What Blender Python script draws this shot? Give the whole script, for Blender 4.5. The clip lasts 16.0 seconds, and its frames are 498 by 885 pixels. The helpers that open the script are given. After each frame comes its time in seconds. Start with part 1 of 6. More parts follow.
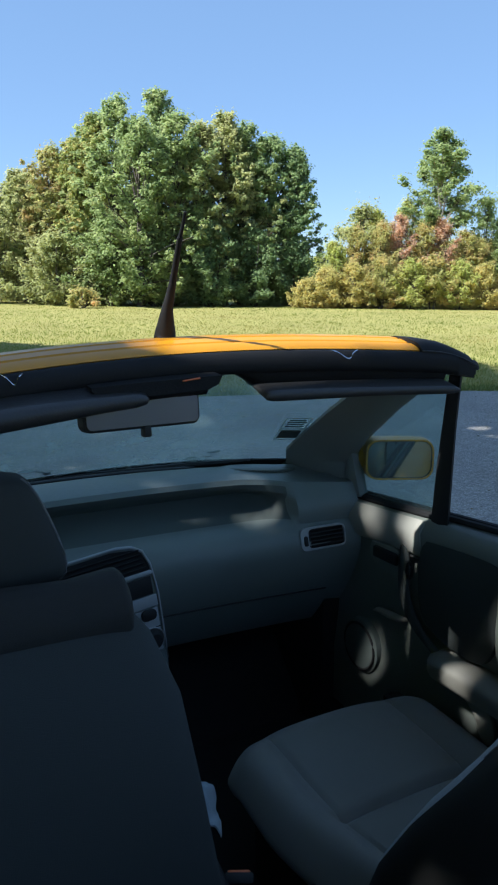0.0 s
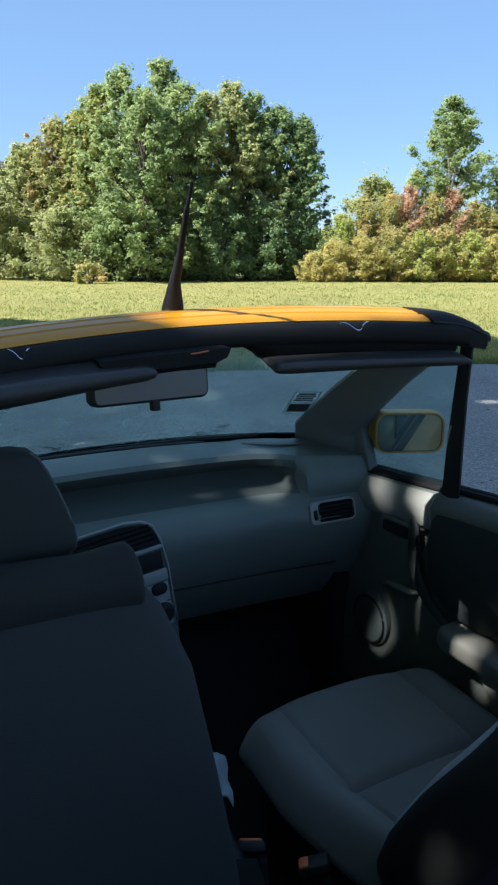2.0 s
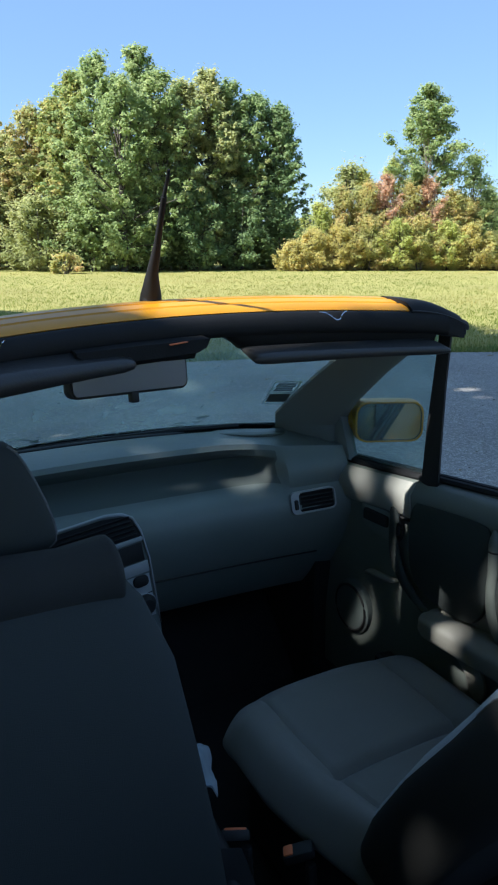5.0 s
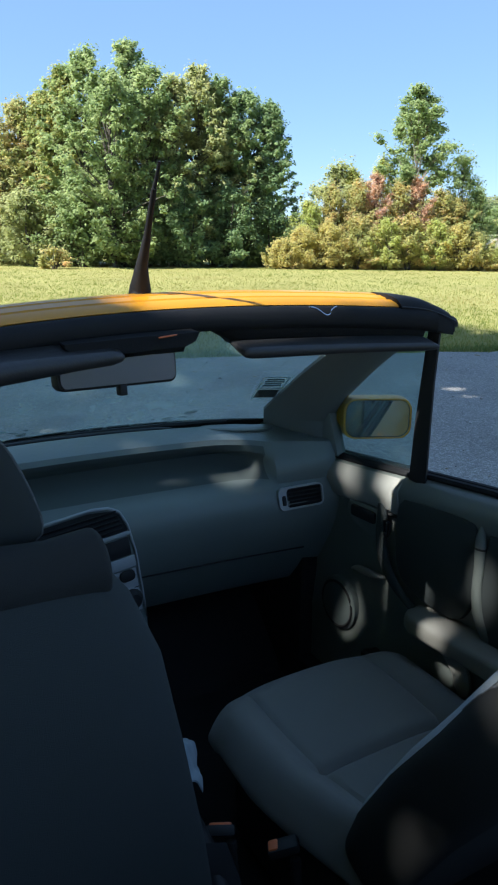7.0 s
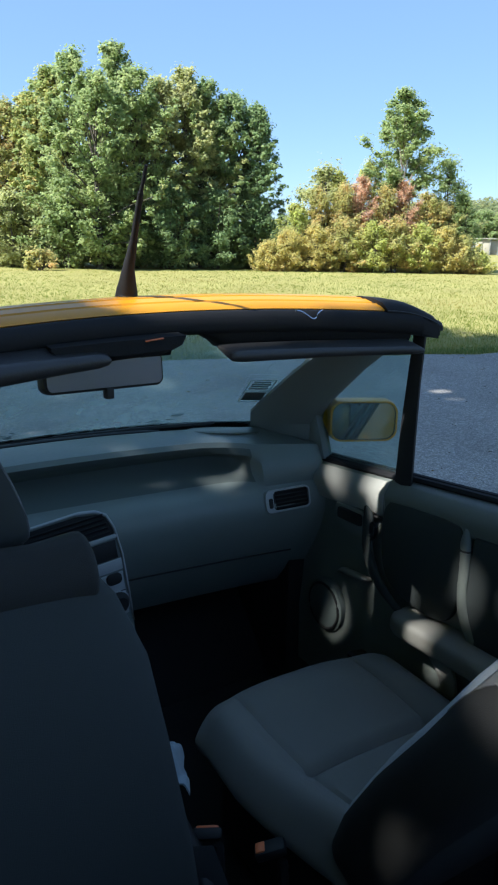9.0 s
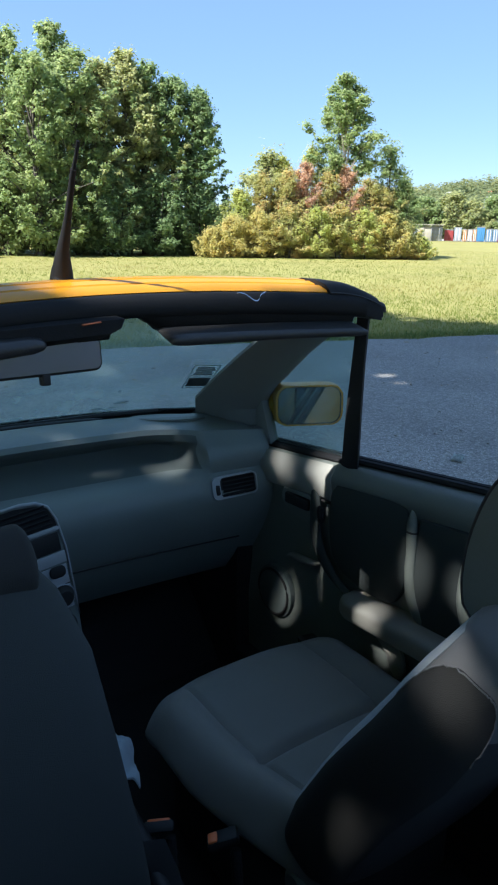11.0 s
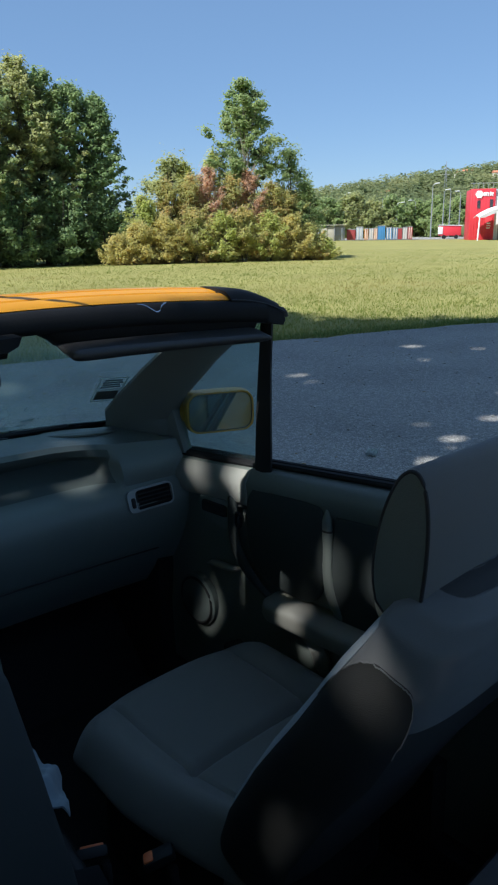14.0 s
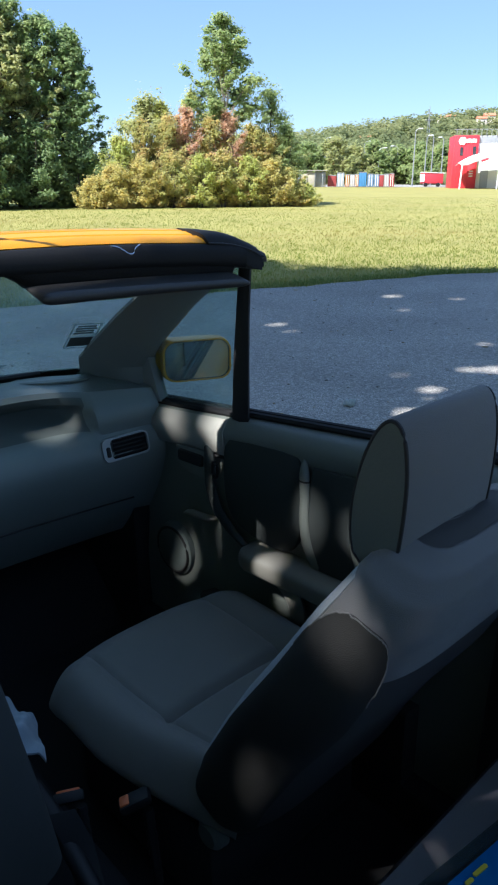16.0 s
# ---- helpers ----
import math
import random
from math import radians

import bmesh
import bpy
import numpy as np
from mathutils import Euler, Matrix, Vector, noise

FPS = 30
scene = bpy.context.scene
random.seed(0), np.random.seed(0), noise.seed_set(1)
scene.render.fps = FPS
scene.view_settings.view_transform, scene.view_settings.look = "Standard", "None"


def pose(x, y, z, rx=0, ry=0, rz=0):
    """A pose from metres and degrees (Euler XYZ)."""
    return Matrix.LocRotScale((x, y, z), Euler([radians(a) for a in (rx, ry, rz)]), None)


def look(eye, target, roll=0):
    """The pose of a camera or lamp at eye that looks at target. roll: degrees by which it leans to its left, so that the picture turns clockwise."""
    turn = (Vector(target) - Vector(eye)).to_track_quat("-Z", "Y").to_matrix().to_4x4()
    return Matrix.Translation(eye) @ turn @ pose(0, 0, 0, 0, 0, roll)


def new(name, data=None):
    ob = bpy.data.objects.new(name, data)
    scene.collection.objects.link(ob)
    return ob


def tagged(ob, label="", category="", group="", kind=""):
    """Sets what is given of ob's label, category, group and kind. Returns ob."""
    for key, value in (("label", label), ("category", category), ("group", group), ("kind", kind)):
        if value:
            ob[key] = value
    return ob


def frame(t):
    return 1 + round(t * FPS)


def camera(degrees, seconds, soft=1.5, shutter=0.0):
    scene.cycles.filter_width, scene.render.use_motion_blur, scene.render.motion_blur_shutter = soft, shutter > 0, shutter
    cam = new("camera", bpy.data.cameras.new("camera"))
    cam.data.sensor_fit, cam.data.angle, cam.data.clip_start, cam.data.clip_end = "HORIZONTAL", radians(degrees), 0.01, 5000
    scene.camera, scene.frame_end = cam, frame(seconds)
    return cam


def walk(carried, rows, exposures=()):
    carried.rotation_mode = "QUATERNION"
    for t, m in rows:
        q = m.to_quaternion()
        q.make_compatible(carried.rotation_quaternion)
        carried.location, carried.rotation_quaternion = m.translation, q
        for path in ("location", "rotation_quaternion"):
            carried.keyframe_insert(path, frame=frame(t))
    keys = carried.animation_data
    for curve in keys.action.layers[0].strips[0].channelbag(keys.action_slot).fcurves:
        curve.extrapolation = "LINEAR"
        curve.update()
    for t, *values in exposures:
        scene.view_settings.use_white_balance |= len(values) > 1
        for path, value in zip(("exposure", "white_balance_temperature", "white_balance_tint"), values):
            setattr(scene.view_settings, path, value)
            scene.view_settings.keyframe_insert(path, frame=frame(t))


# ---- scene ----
cam = camera(37.9, 16.0, soft=2.2)
PATH = [
    (0, (-0.465, -1.197, 1.503), (0.461, 0.519, 1.058), 0.7),
    (0.5, (-0.465, -1.195, 1.502), (0.459, 0.519, 1.047), 0.8),
    (1, (-0.466, -1.191, 1.498), (0.45, 0.523, 1.026), 0.8),
    (1.5, (-0.466, -1.188, 1.495), (0.439, 0.527, 1.004), 0.5),
    (2, (-0.463, -1.19, 1.498), (0.435, 0.522, 0.987), 0.2),
    (2.5, (-0.463, -1.191, 1.498), (0.434, 0.518, 0.973), -0.0),
    (3, (-0.463, -1.19, 1.498), (0.442, 0.512, 0.965), -0.2),
    (3.5, (-0.462, -1.187, 1.497), (0.452, 0.509, 0.96), -0.3),
    (4, (-0.461, -1.188, 1.499), (0.464, 0.502, 0.962), -0.2),
    (6.5, (-0.462, -1.18, 1.494), (0.504, 0.485, 0.952), 0.5),
    (7, (-0.462, -1.183, 1.492), (0.511, 0.478, 0.948), 0.8),
    (7.5, (-0.464, -1.182, 1.492), (0.515, 0.475, 0.947), 1.0),
    (8, (-0.464, -1.186, 1.495), (0.521, 0.468, 0.954), 1.1),
    (10.5, (-0.451, -1.18, 1.492), (0.619, 0.415, 0.932), 0.7),
    (11, (-0.444, -1.171, 1.485), (0.673, 0.387, 0.916), 1.0),
    (11.5, (-0.449, -1.183, 1.496), (0.759, 0.333, 1.004), 1.8),
    (12, (-0.448, -1.185, 1.498), (0.815, 0.311, 1.093), 1.4),
    (12.5, (-0.45, -1.195, 1.505), (0.83, 0.299, 1.144), 0.7),
    (13, (-0.449, -1.197, 1.507), (0.833, 0.297, 1.157), 0.1),
    (13.5, (-0.445, -1.196, 1.507), (0.841, 0.278, 1.095), -0.4),
    (14, (-0.429, -1.179, 1.493), (0.862, 0.243, 0.935), -0.9),
    (14.5, (-0.414, -1.169, 1.483), (0.882, 0.2, 0.816), -0.9),
    (15, (-0.41, -1.166, 1.483), (0.892, 0.181, 0.782), -0.6),
    (15.5, (-0.412, -1.164, 1.483), (0.892, 0.181, 0.783), -0.4),
    (16, (-0.413, -1.164, 1.484), (0.892, 0.185, 0.795), 0.0),
]
walk(cam, [(t, look(eye, target, roll)) for t, eye, target, roll in PATH],
     exposures=[(0, 1.24, 5650, 9), (4.0, 1.36, 5650, 9), (8.0, 1.44, 5650, 9), (11.0, 1.46, 5650, 10), (12.0, 1.05, 5600, 9), (13.0, 0.76, 5600, 8), (14.0, 0.74, 5600, 8), (14.7, 1.42, 5650, 12), (16, 1.42, 5650, 12)])
# ---- build ----
# ---- light ----
SUN_AZ, SUN_EL = -87.0, 49.0          # degrees from the car's nose, clockwise; height
world = bpy.data.worlds.new("sky")
scene.world = world
world.use_nodes = True
wn, wl = world.node_tree.nodes, world.node_tree.links
wn.clear()
sky = wn.new("ShaderNodeTexSky")
sky.sky_type = "NISHITA"
sky.sun_disc = False
sky.sun_elevation = radians(SUN_EL)
sky.sun_rotation = radians(SUN_AZ)
sky.air_density, sky.dust_density, sky.ozone_density = 0.85, 0.12, 1.5
haze = wn.new("ShaderNodeMix")                  # thin even haze over the clear sky
haze.data_type = "RGBA"
haze.inputs["Factor"].default_value = 0.60
haze.inputs["B"].default_value = (1.62, 2.48, 3.72, 1)
wb = wn.new("ShaderNodeBackground")
wb.inputs["Strength"].default_value = 0.084
wo = wn.new("ShaderNodeOutputWorld")
wl.new(sky.outputs[0], haze.inputs["A"])
wl.new(haze.outputs["Result"], wb.inputs[0])
wl.new(wb.outputs[0], wo.inputs[0])
sun_data = bpy.data.lights.new("sun", "SUN")
sun_data.energy, sun_data.angle, sun_data.color = 4.6, radians(0.53), (1.0, 0.92, 0.80)
sun = new("sun", sun_data)
SUN_DIR = Vector((math.sin(radians(SUN_AZ)) * math.cos(radians(SUN_EL)),
                  math.cos(radians(SUN_AZ)) * math.cos(radians(SUN_EL)), math.sin(radians(SUN_EL))))
sun.matrix_world = look(SUN_DIR * 60, (0, 0, 0))


# ---- materials ----
def material(name, base, rough=0.6, metal=0.0, var=0.25, scale=8.0, fine=120.0, bump=0.1, spec=0.5,
             coat=0.0, sheen=0.0, dirt=None, dirt_scale=2.0, per="none", bump_scale=None):
    """A surface with variation at two scales: soft stains and fine grain, in metres."""
    m = bpy.data.materials.new(name)
    m.use_nodes = True
    n, l = m.node_tree.nodes, m.node_tree.links
    b = n["Principled BSDF"]
    b.inputs["Roughness"].default_value = rough
    b.inputs["Metallic"].default_value = metal
    b.inputs["Specular IOR Level"].default_value = spec
    b.inputs["Coat Weight"].default_value = coat
    b.inputs["Sheen Weight"].default_value = sheen
    co = n.new("ShaderNodeTexCoord")
    big, small = n.new("ShaderNodeTexNoise"), n.new("ShaderNodeTexNoise")
    big.inputs["Scale"].default_value, big.inputs["Detail"].default_value = scale, 4
    small.inputs["Scale"].default_value, small.inputs["Detail"].default_value = fine, 3
    for t in (big, small):
        l.new(co.outputs["Object"], t.inputs["Vector"])
    mix = n.new("ShaderNodeMix")
    mix.data_type = "RGBA"
    lo = [max(0, c * (1 - var)) for c in base]
    hi = [min(1, c * (1 + var)) for c in base]
    if dirt:
        lo = dirt
    mix.inputs["A"].default_value, mix.inputs["B"].default_value = (*lo, 1), (*hi, 1)
    add = n.new("ShaderNodeMath")
    add.operation = "MULTIPLY_ADD"
    add.inputs[1].default_value, add.inputs[2].default_value = 0.45, 0.0
    l.new(small.outputs[0], add.inputs[0])
    add2 = n.new("ShaderNodeMath")
    add2.operation = "MULTIPLY_ADD"
    add2.inputs[1].default_value = 0.62
    l.new(big.outputs[0], add2.inputs[0])
    l.new(add.outputs[0], add2.inputs[2])
    last = add2
    if per != "none":
        src = n.new("ShaderNodeNewGeometry" if per == "island" else "ShaderNodeObjectInfo")
        a3 = n.new("ShaderNodeMath")
        a3.operation = "MULTIPLY_ADD"
        a3.inputs[1].default_value = 0.6
        l.new(src.outputs["Random Per Island" if per == "island" else "Random"], a3.inputs[0])
        sub = n.new("ShaderNodeMath")
        sub.operation = "SUBTRACT"
        sub.inputs[1].default_value = 0.3
        l.new(last.outputs[0], sub.inputs[0])
        l.new(sub.outputs[0], a3.inputs[2])
        last = a3
    l.new(last.outputs[0], mix.inputs["Factor"])
    l.new(mix.outputs["Result"], b.inputs["Base Color"])
    rr = n.new("ShaderNodeMapRange")
    rr.inputs["To Min"].default_value, rr.inputs["To Max"].default_value = max(0.02, rough - 0.1), min(1, rough + 0.1)
    l.new(big.outputs[0], rr.inputs["Value"])
    l.new(rr.outputs[0], b.inputs["Roughness"])
    if bump > 0:
        bp = n.new("ShaderNodeBump")
        bp.inputs["Strength"].default_value = bump
        bp.inputs["Distance"].default_value = 0.002
        l.new(small.outputs[0], bp.inputs["Height"])
        l.new(bp.outputs[0], b.inputs["Normal"])
    return m


def leaf_material(name, low, mid, high, trans=0.5, patch=0.55, amp=1.5):
    m = bpy.data.materials.new(name)
    m.use_nodes = True
    n, l = m.node_tree.nodes, m.node_tree.links
    b = n["Principled BSDF"]
    out = n["Material Output"]
    b.inputs["Roughness"].default_value = 0.5
    b.inputs["Specular IOR Level"].default_value = 0.15
    g = n.new("ShaderNodeNewGeometry")
    co = n.new("ShaderNodeTexCoord")
    noi = n.new("ShaderNodeTexNoise")
    noi.inputs["Scale"].default_value, noi.inputs["Detail"].default_value = patch, 3
    l.new(co.outputs["Object"], noi.inputs["Vector"])
    ma = n.new("ShaderNodeMath")
    ma.operation = "MULTIPLY_ADD"
    ma.inputs[1].default_value = 0.55
    l.new(g.outputs["Random Per Island"], ma.inputs[0])
    ms = n.new("ShaderNodeMath")
    ms.operation = "MULTIPLY_ADD"
    ms.inputs[1].default_value, ms.inputs[2].default_value = amp, 0.23 - amp * 0.5
    l.new(noi.outputs[0], ms.inputs[0])
    l.new(ms.outputs[0], ma.inputs[2])
    r = n.new("ShaderNodeValToRGB")
    r.color_ramp.elements[0].color = (*low, 1)
    r.color_ramp.elements[1].color = (*high, 1)
    e = r.color_ramp.elements.new(0.5)
    e.color = (*mid, 1)
    l.new(ma.outputs[0], r.inputs[0])
    l.new(r.outputs[0], b.inputs["Base Color"])
    tr = n.new("ShaderNodeBsdfTranslucent")
    l.new(r.outputs[0], tr.inputs[0])
    mx = n.new("ShaderNodeMixShader")
    mx.inputs[0].default_value = trans
    l.new(b.outputs[0], mx.inputs[1])
    l.new(tr.outputs[0], mx.inputs[2])
    l.new(mx.outputs[0], out.inputs["Surface"])
    return m


def glass_material(name, tint, dust=0.06, dust_colour=(0.5, 0.52, 0.52)):
    """Thin car glass: clear, tinted, with a Fresnel gloss and a film for dust and reflected haze."""
    m = bpy.data.materials.new(name)
    m.use_nodes = True
    n, l = m.node_tree.nodes, m.node_tree.links
    n.remove(n["Principled BSDF"])
    out = n["Material Output"]
    tr, gl, mx = n.new("ShaderNodeBsdfTransparent"), n.new("ShaderNodeBsdfGlossy"), n.new("ShaderNodeMixShader")
    tr.inputs[0].default_value = (*tint, 1)
    gl.inputs["Roughness"].default_value = 0.02
    lw, pw, sc = n.new("ShaderNodeLayerWeight"), n.new("ShaderNodeMath"), n.new("ShaderNodeMath")
    pw.operation, sc.operation = "POWER", "MULTIPLY_ADD"
    pw.inputs[1].default_value = 5.0
    sc.inputs[1].default_value, sc.inputs[2].default_value = 0.9, 0.05
    l.new(lw.outputs["Facing"], pw.inputs[0])
    l.new(pw.outputs[0], sc.inputs[0])
    l.new(sc.outputs[0], mx.inputs[0])
    l.new(tr.outputs[0], mx.inputs[1])
    l.new(gl.outputs[0], mx.inputs[2])
    df = n.new("ShaderNodeBsdfTranslucent")       # veil of dust and painted haze, scatters the light on
    df.inputs[0].default_value = (*dust_colour, 1)
    noi, co, mr, mx2 = (n.new("ShaderNodeTexNoise"), n.new("ShaderNodeTexCoord"),
                        n.new("ShaderNodeMapRange"), n.new("ShaderNodeMixShader"))
    noi.inputs["Scale"].default_value, noi.inputs["Detail"].default_value = 7, 6
    l.new(co.outputs["Object"], noi.inputs["Vector"])
    mr.inputs["From Min"].default_value, mr.inputs["From Max"].default_value = 0.35, 0.75
    mr.inputs["To Min"].default_value, mr.inputs["To Max"].default_value = dust * 0.4, dust * 1.8
    l.new(noi.outputs[0], mr.inputs["Value"])
    l.new(mr.outputs[0], mx2.inputs[0])
    l.new(mx.outputs[0], mx2.inputs[1])
    l.new(df.outputs[0], mx2.inputs[2])
    l.new(mx2.outputs[0], out.inputs["Surface"])
    return m


def mirror_material(name, rough=0.01, colour=(0.8, 0.82, 0.85)):
    m = bpy.data.materials.new(name)
    m.use_nodes = True
    b = m.node_tree.nodes["Principled BSDF"]
    b.inputs["Base Color"].default_value = (*colour, 1)
    b.inputs["Metallic"].default_value = 1
    b.inputs["Roughness"].default_value = rough
    return m


M_PAINT = material("yellow_paint", (0.60, 0.265, 0.008), 0.34, 0, 0.08, 3, 400, 0.0, spec=0.35, coat=0.15)
M_RUBBER = material("black_rubber", (0.012, 0.012, 0.013), 0.68, 0, 0.3, 14, 200, 0.15, spec=0.3)
M_VINYL = material("black_vinyl", (0.030, 0.029, 0.029), 0.42, 0, 0.3, 9, 260, 0.25)
M_LINING = material("dark_header_lining", (0.013, 0.013, 0.0135), 0.85, 0, 0.3, 9, 300, 0.3, spec=0.25)
M_DASH = material("grey_dash_plastic", (0.165, 0.190, 0.180), 0.38, 0, 0.2, 5, 500, 0.4)
M_DASH_DARK = material("dark_dash_plastic", (0.145, 0.160, 0.142), 0.46, 0, 0.2, 5, 500, 0.35)
# the door's grey in a paler tone, for trim and lip in sun dapples
M_TRIM = material("grey_door_plastic_lit", (0.30, 0.295, 0.26), 0.5, 0, 0.18, 6, 420, 0.3)
M_INSERT = material("dark_door_fabric", (0.034, 0.041, 0.039), 0.8, 0, 0.25, 12, 700, 0.5)
M_SEAT = material("charcoal_seat_fabric", (0.185, 0.182, 0.165), 0.9, 0, 0.2, 10, 900, 0.6, sheen=0.2)
M_SEAT_SIDE = material("grey_seat_fabric", (0.27, 0.29, 0.29), 0.9, 0, 0.15, 10, 900, 0.6, sheen=0.3)
M_COVER = material("grey_cover_cloth", (0.120, 0.119, 0.117), 0.9, 0, 0.2, 7, 800, 0.5, sheen=0.2)
M_SEATBACK = material("black_seatback_cloth", (0.021, 0.0205, 0.0185), 0.88, 0, 0.25, 9, 800, 0.5)
M_SEATREAR = material("black_cover_cloth", (0.044, 0.043, 0.042), 0.92, 0, 0.2, 7, 800, 0.5)
M_CARPET = material("black_carpet", (0.012, 0.012, 0.013), 0.95, 0, 0.3, 20, 900, 0.8)
M_SILVER = material("silver_plastic", (0.38, 0.40, 0.41), 0.35, 0.2, 0.08, 8, 500, 0.05)
M_SLAT = material("black_plastic", (0.009, 0.009, 0.0095), 0.62, 0, 0.2, 14, 400, 0.1)
M_ORANGE = material("orange_plastic", (0.65, 0.16, 0.05), 0.45, 0, 0.1, 20, 500, 0.05)
M_CLOTH = material("pale_blue_cloth", (0.28, 0.34, 0.38), 0.9, 0, 0.12, 14, 600, 0.5, sheen=0.2)
M_PIPING = material("dark_piping", (0.01, 0.01, 0.011), 0.7, 0, 0.2, 30, 300, 0.1)
M_REARSEAT = material("grey_rear_seat_cloth", (0.20, 0.19, 0.19), 0.92, 0, 0.15, 12, 800, 0.5)
# strong teal film: reflected haze on the screen is put in with the dust
M_GLASS = glass_material("windscreen_glass", (0.88, 0.98, 0.95), 0.30, (0.47, 0.62, 0.53))
M_PILLAR = material("dark_pillar_plastic", (0.165, 0.180, 0.172), 0.7, 0, 0.2, 6, 450, 0.3, spec=0.3)
# dash grey darkened for the shelf's shade; also dark plastic and cloth parts
M_RECESS = material("dark_plastic_and_shelf_shade", (0.098, 0.115, 0.108), 0.6, 0, 0.2, 6, 450, 0.3, spec=0.3)
M_DRIVER = material("slate_seatback_cloth", (0.030, 0.034, 0.032), 0.88, 0, 0.2, 7, 800, 0.5)
M_STICKER = leaf_material("sticker_film", (0.55, 0.60, 0.58), (0.62, 0.66, 0.64), (0.70, 0.73, 0.71), 0.7, 30)
# the same door grey with sun put into the tone of armrest and ledge
M_ARM = material("grey_armrest_plastic_lit", (0.22, 0.21, 0.18), 0.5, 0, 0.18, 6, 420, 0.3)
M_STICKER_GREY = leaf_material("faded_sticker_film", (0.22, 0.26, 0.26), (0.27, 0.31, 0.31), (0.32, 0.36, 0.35), 0.6, 30)
M_GLASS2 = glass_material("quarter_glass", (0.84, 0.94, 0.92), 0.05, (0.46, 0.60, 0.55))
M_MIRROR = mirror_material("mirror_silver", 0.01, (0.38, 0.40, 0.41))
M_MIRROR_DIM = mirror_material("dim_mirror_silver", 0.28, (0.17, 0.18, 0.25))
M_CHROME = mirror_material("bright_steel", 0.2, (0.6, 0.6, 0.62))
M_WHITE = material("white_print", (0.75, 0.77, 0.76), 0.6, 0, 0.05, 30, 300, 0.0)
M_BAG_BLUE = material("blue_bag_film", (0.02, 0.16, 0.42), 0.25, 0, 0.3, 12, 90, 0.2)
M_BAG_YEL = material("yellow_print", (0.80, 0.66, 0.05), 0.4, 0, 0.05, 20, 200, 0.0)
M_BAG_CLEAR = glass_material("clear_film", (0.85, 0.92, 0.93), 0.38, (0.55, 0.62, 0.64))
M_ALLOY = material("wheel_alloy", (0.45, 0.45, 0.47), 0.35, 0.8, 0.08, 8, 300, 0.05)
M_LAMP = material("lamp_lens", (0.6, 0.6, 0.62), 0.15, 0, 0.05, 8, 300, 0.0, coat=1)
M_REDLENS = material("red_lens", (0.45, 0.02, 0.02), 0.2, 0, 0.05, 8, 300, 0.0, coat=1)


# ---- mesh tools ----
def finish(bm, smooth=None):
    bmesh.ops.recalc_face_normals(bm, faces=bm.faces[:])
    if smooth is not None:
        for e in bm.edges:
            if len(e.link_faces) == 2:
                e.smooth = e.calc_face_angle(0) < radians(smooth)
        for f in bm.faces:
            f.smooth = True
    return bm


def link_mesh(name, bm, mat):
    me = bpy.data.meshes.new(name)
    bm.to_mesh(me)
    bm.free()
    me.materials.append(mat)
    return new(name, me)


def part(name, bm, mat, parent, label="", smooth=35):
    ob = link_mesh(name, finish(bm, smooth), mat)
    ob.parent = parent
    ob.matrix_parent_inverse = parent.matrix_world.inverted() if parent.matrix_world != Matrix() else Matrix()
    if label:
        tagged(ob, label)
    return ob


def thing(name, label, category, at=(0, 0, 0), group="", kind=""):
    ob = new(name)
    ob.empty_display_size = 0.2
    ob.matrix_world = Matrix.Translation(at)
    return tagged(ob, label, category, group, kind)


def solo(name, bm, mat, label, category="", group="", kind="", smooth=35):
    return tagged(link_mesh(name, finish(bm, smooth), mat), label, category, group, kind)


def rbox(size, m=None, bevel=0.01, seg=2, bm=None):
    """A box with rounded edges, at the pose m."""
    tmp = bmesh.new()
    bmesh.ops.create_cube(tmp, size=1, matrix=Matrix.Diagonal((*size, 1)))
    if bevel > 0:
        bmesh.ops.bevel(tmp, geom=tmp.edges[:], offset=min(bevel, min(size) * 0.49), segments=seg, affect="EDGES", profile=0.5)
    if m is not None:
        tmp.transform(m)
    if bm is None:
        return tmp
    me = bpy.data.meshes.new("t")
    tmp.to_mesh(me)
    tmp.free()
    bm.from_mesh(me)
    bpy.data.meshes.remove(me)
    return bm


def loft(rings, closed=True, caps=True, bm=None):
    """A skin over rings of equally many points."""
    bm = bm or bmesh.new()
    rows = [[bm.verts.new(p) for p in r] for r in rings]
    k = len(rows[0])
    for a, b in zip(rows, rows[1:]):
        for i in range(k if closed else k - 1):
            j = (i + 1) % k
            bm.faces.new((a[i], a[j], b[j], b[i]))
    if closed and caps:
        bm.faces.new(rows[0][::-1])
        bm.faces.new(rows[-1])
    return bm


def tube(pts, r, sides=8, bm=None, flat=1.0):
    """A round bar along points; r is one radius or one for each point."""
    pts = [Vector(p) for p in pts]
    rs = r if isinstance(r, (list, tuple)) else [r] * len(pts)
    rings = []
    for i, p in enumerate(pts):
        d = (pts[min(i + 1, len(pts) - 1)] - pts[max(i - 1, 0)]).normalized()
        up = Vector((0, 0, 1)) if abs(d.z) < 0.95 else Vector((0, 1, 0))
        u = d.cross(up).normalized()
        v = u.cross(d).normalized()
        rings.append([p + u * math.cos(a) * rs[i] + v * math.sin(a) * rs[i] * flat
                      for a in [2 * math.pi * k / sides for k in range(sides)]])
    return loft(rings, bm=bm)


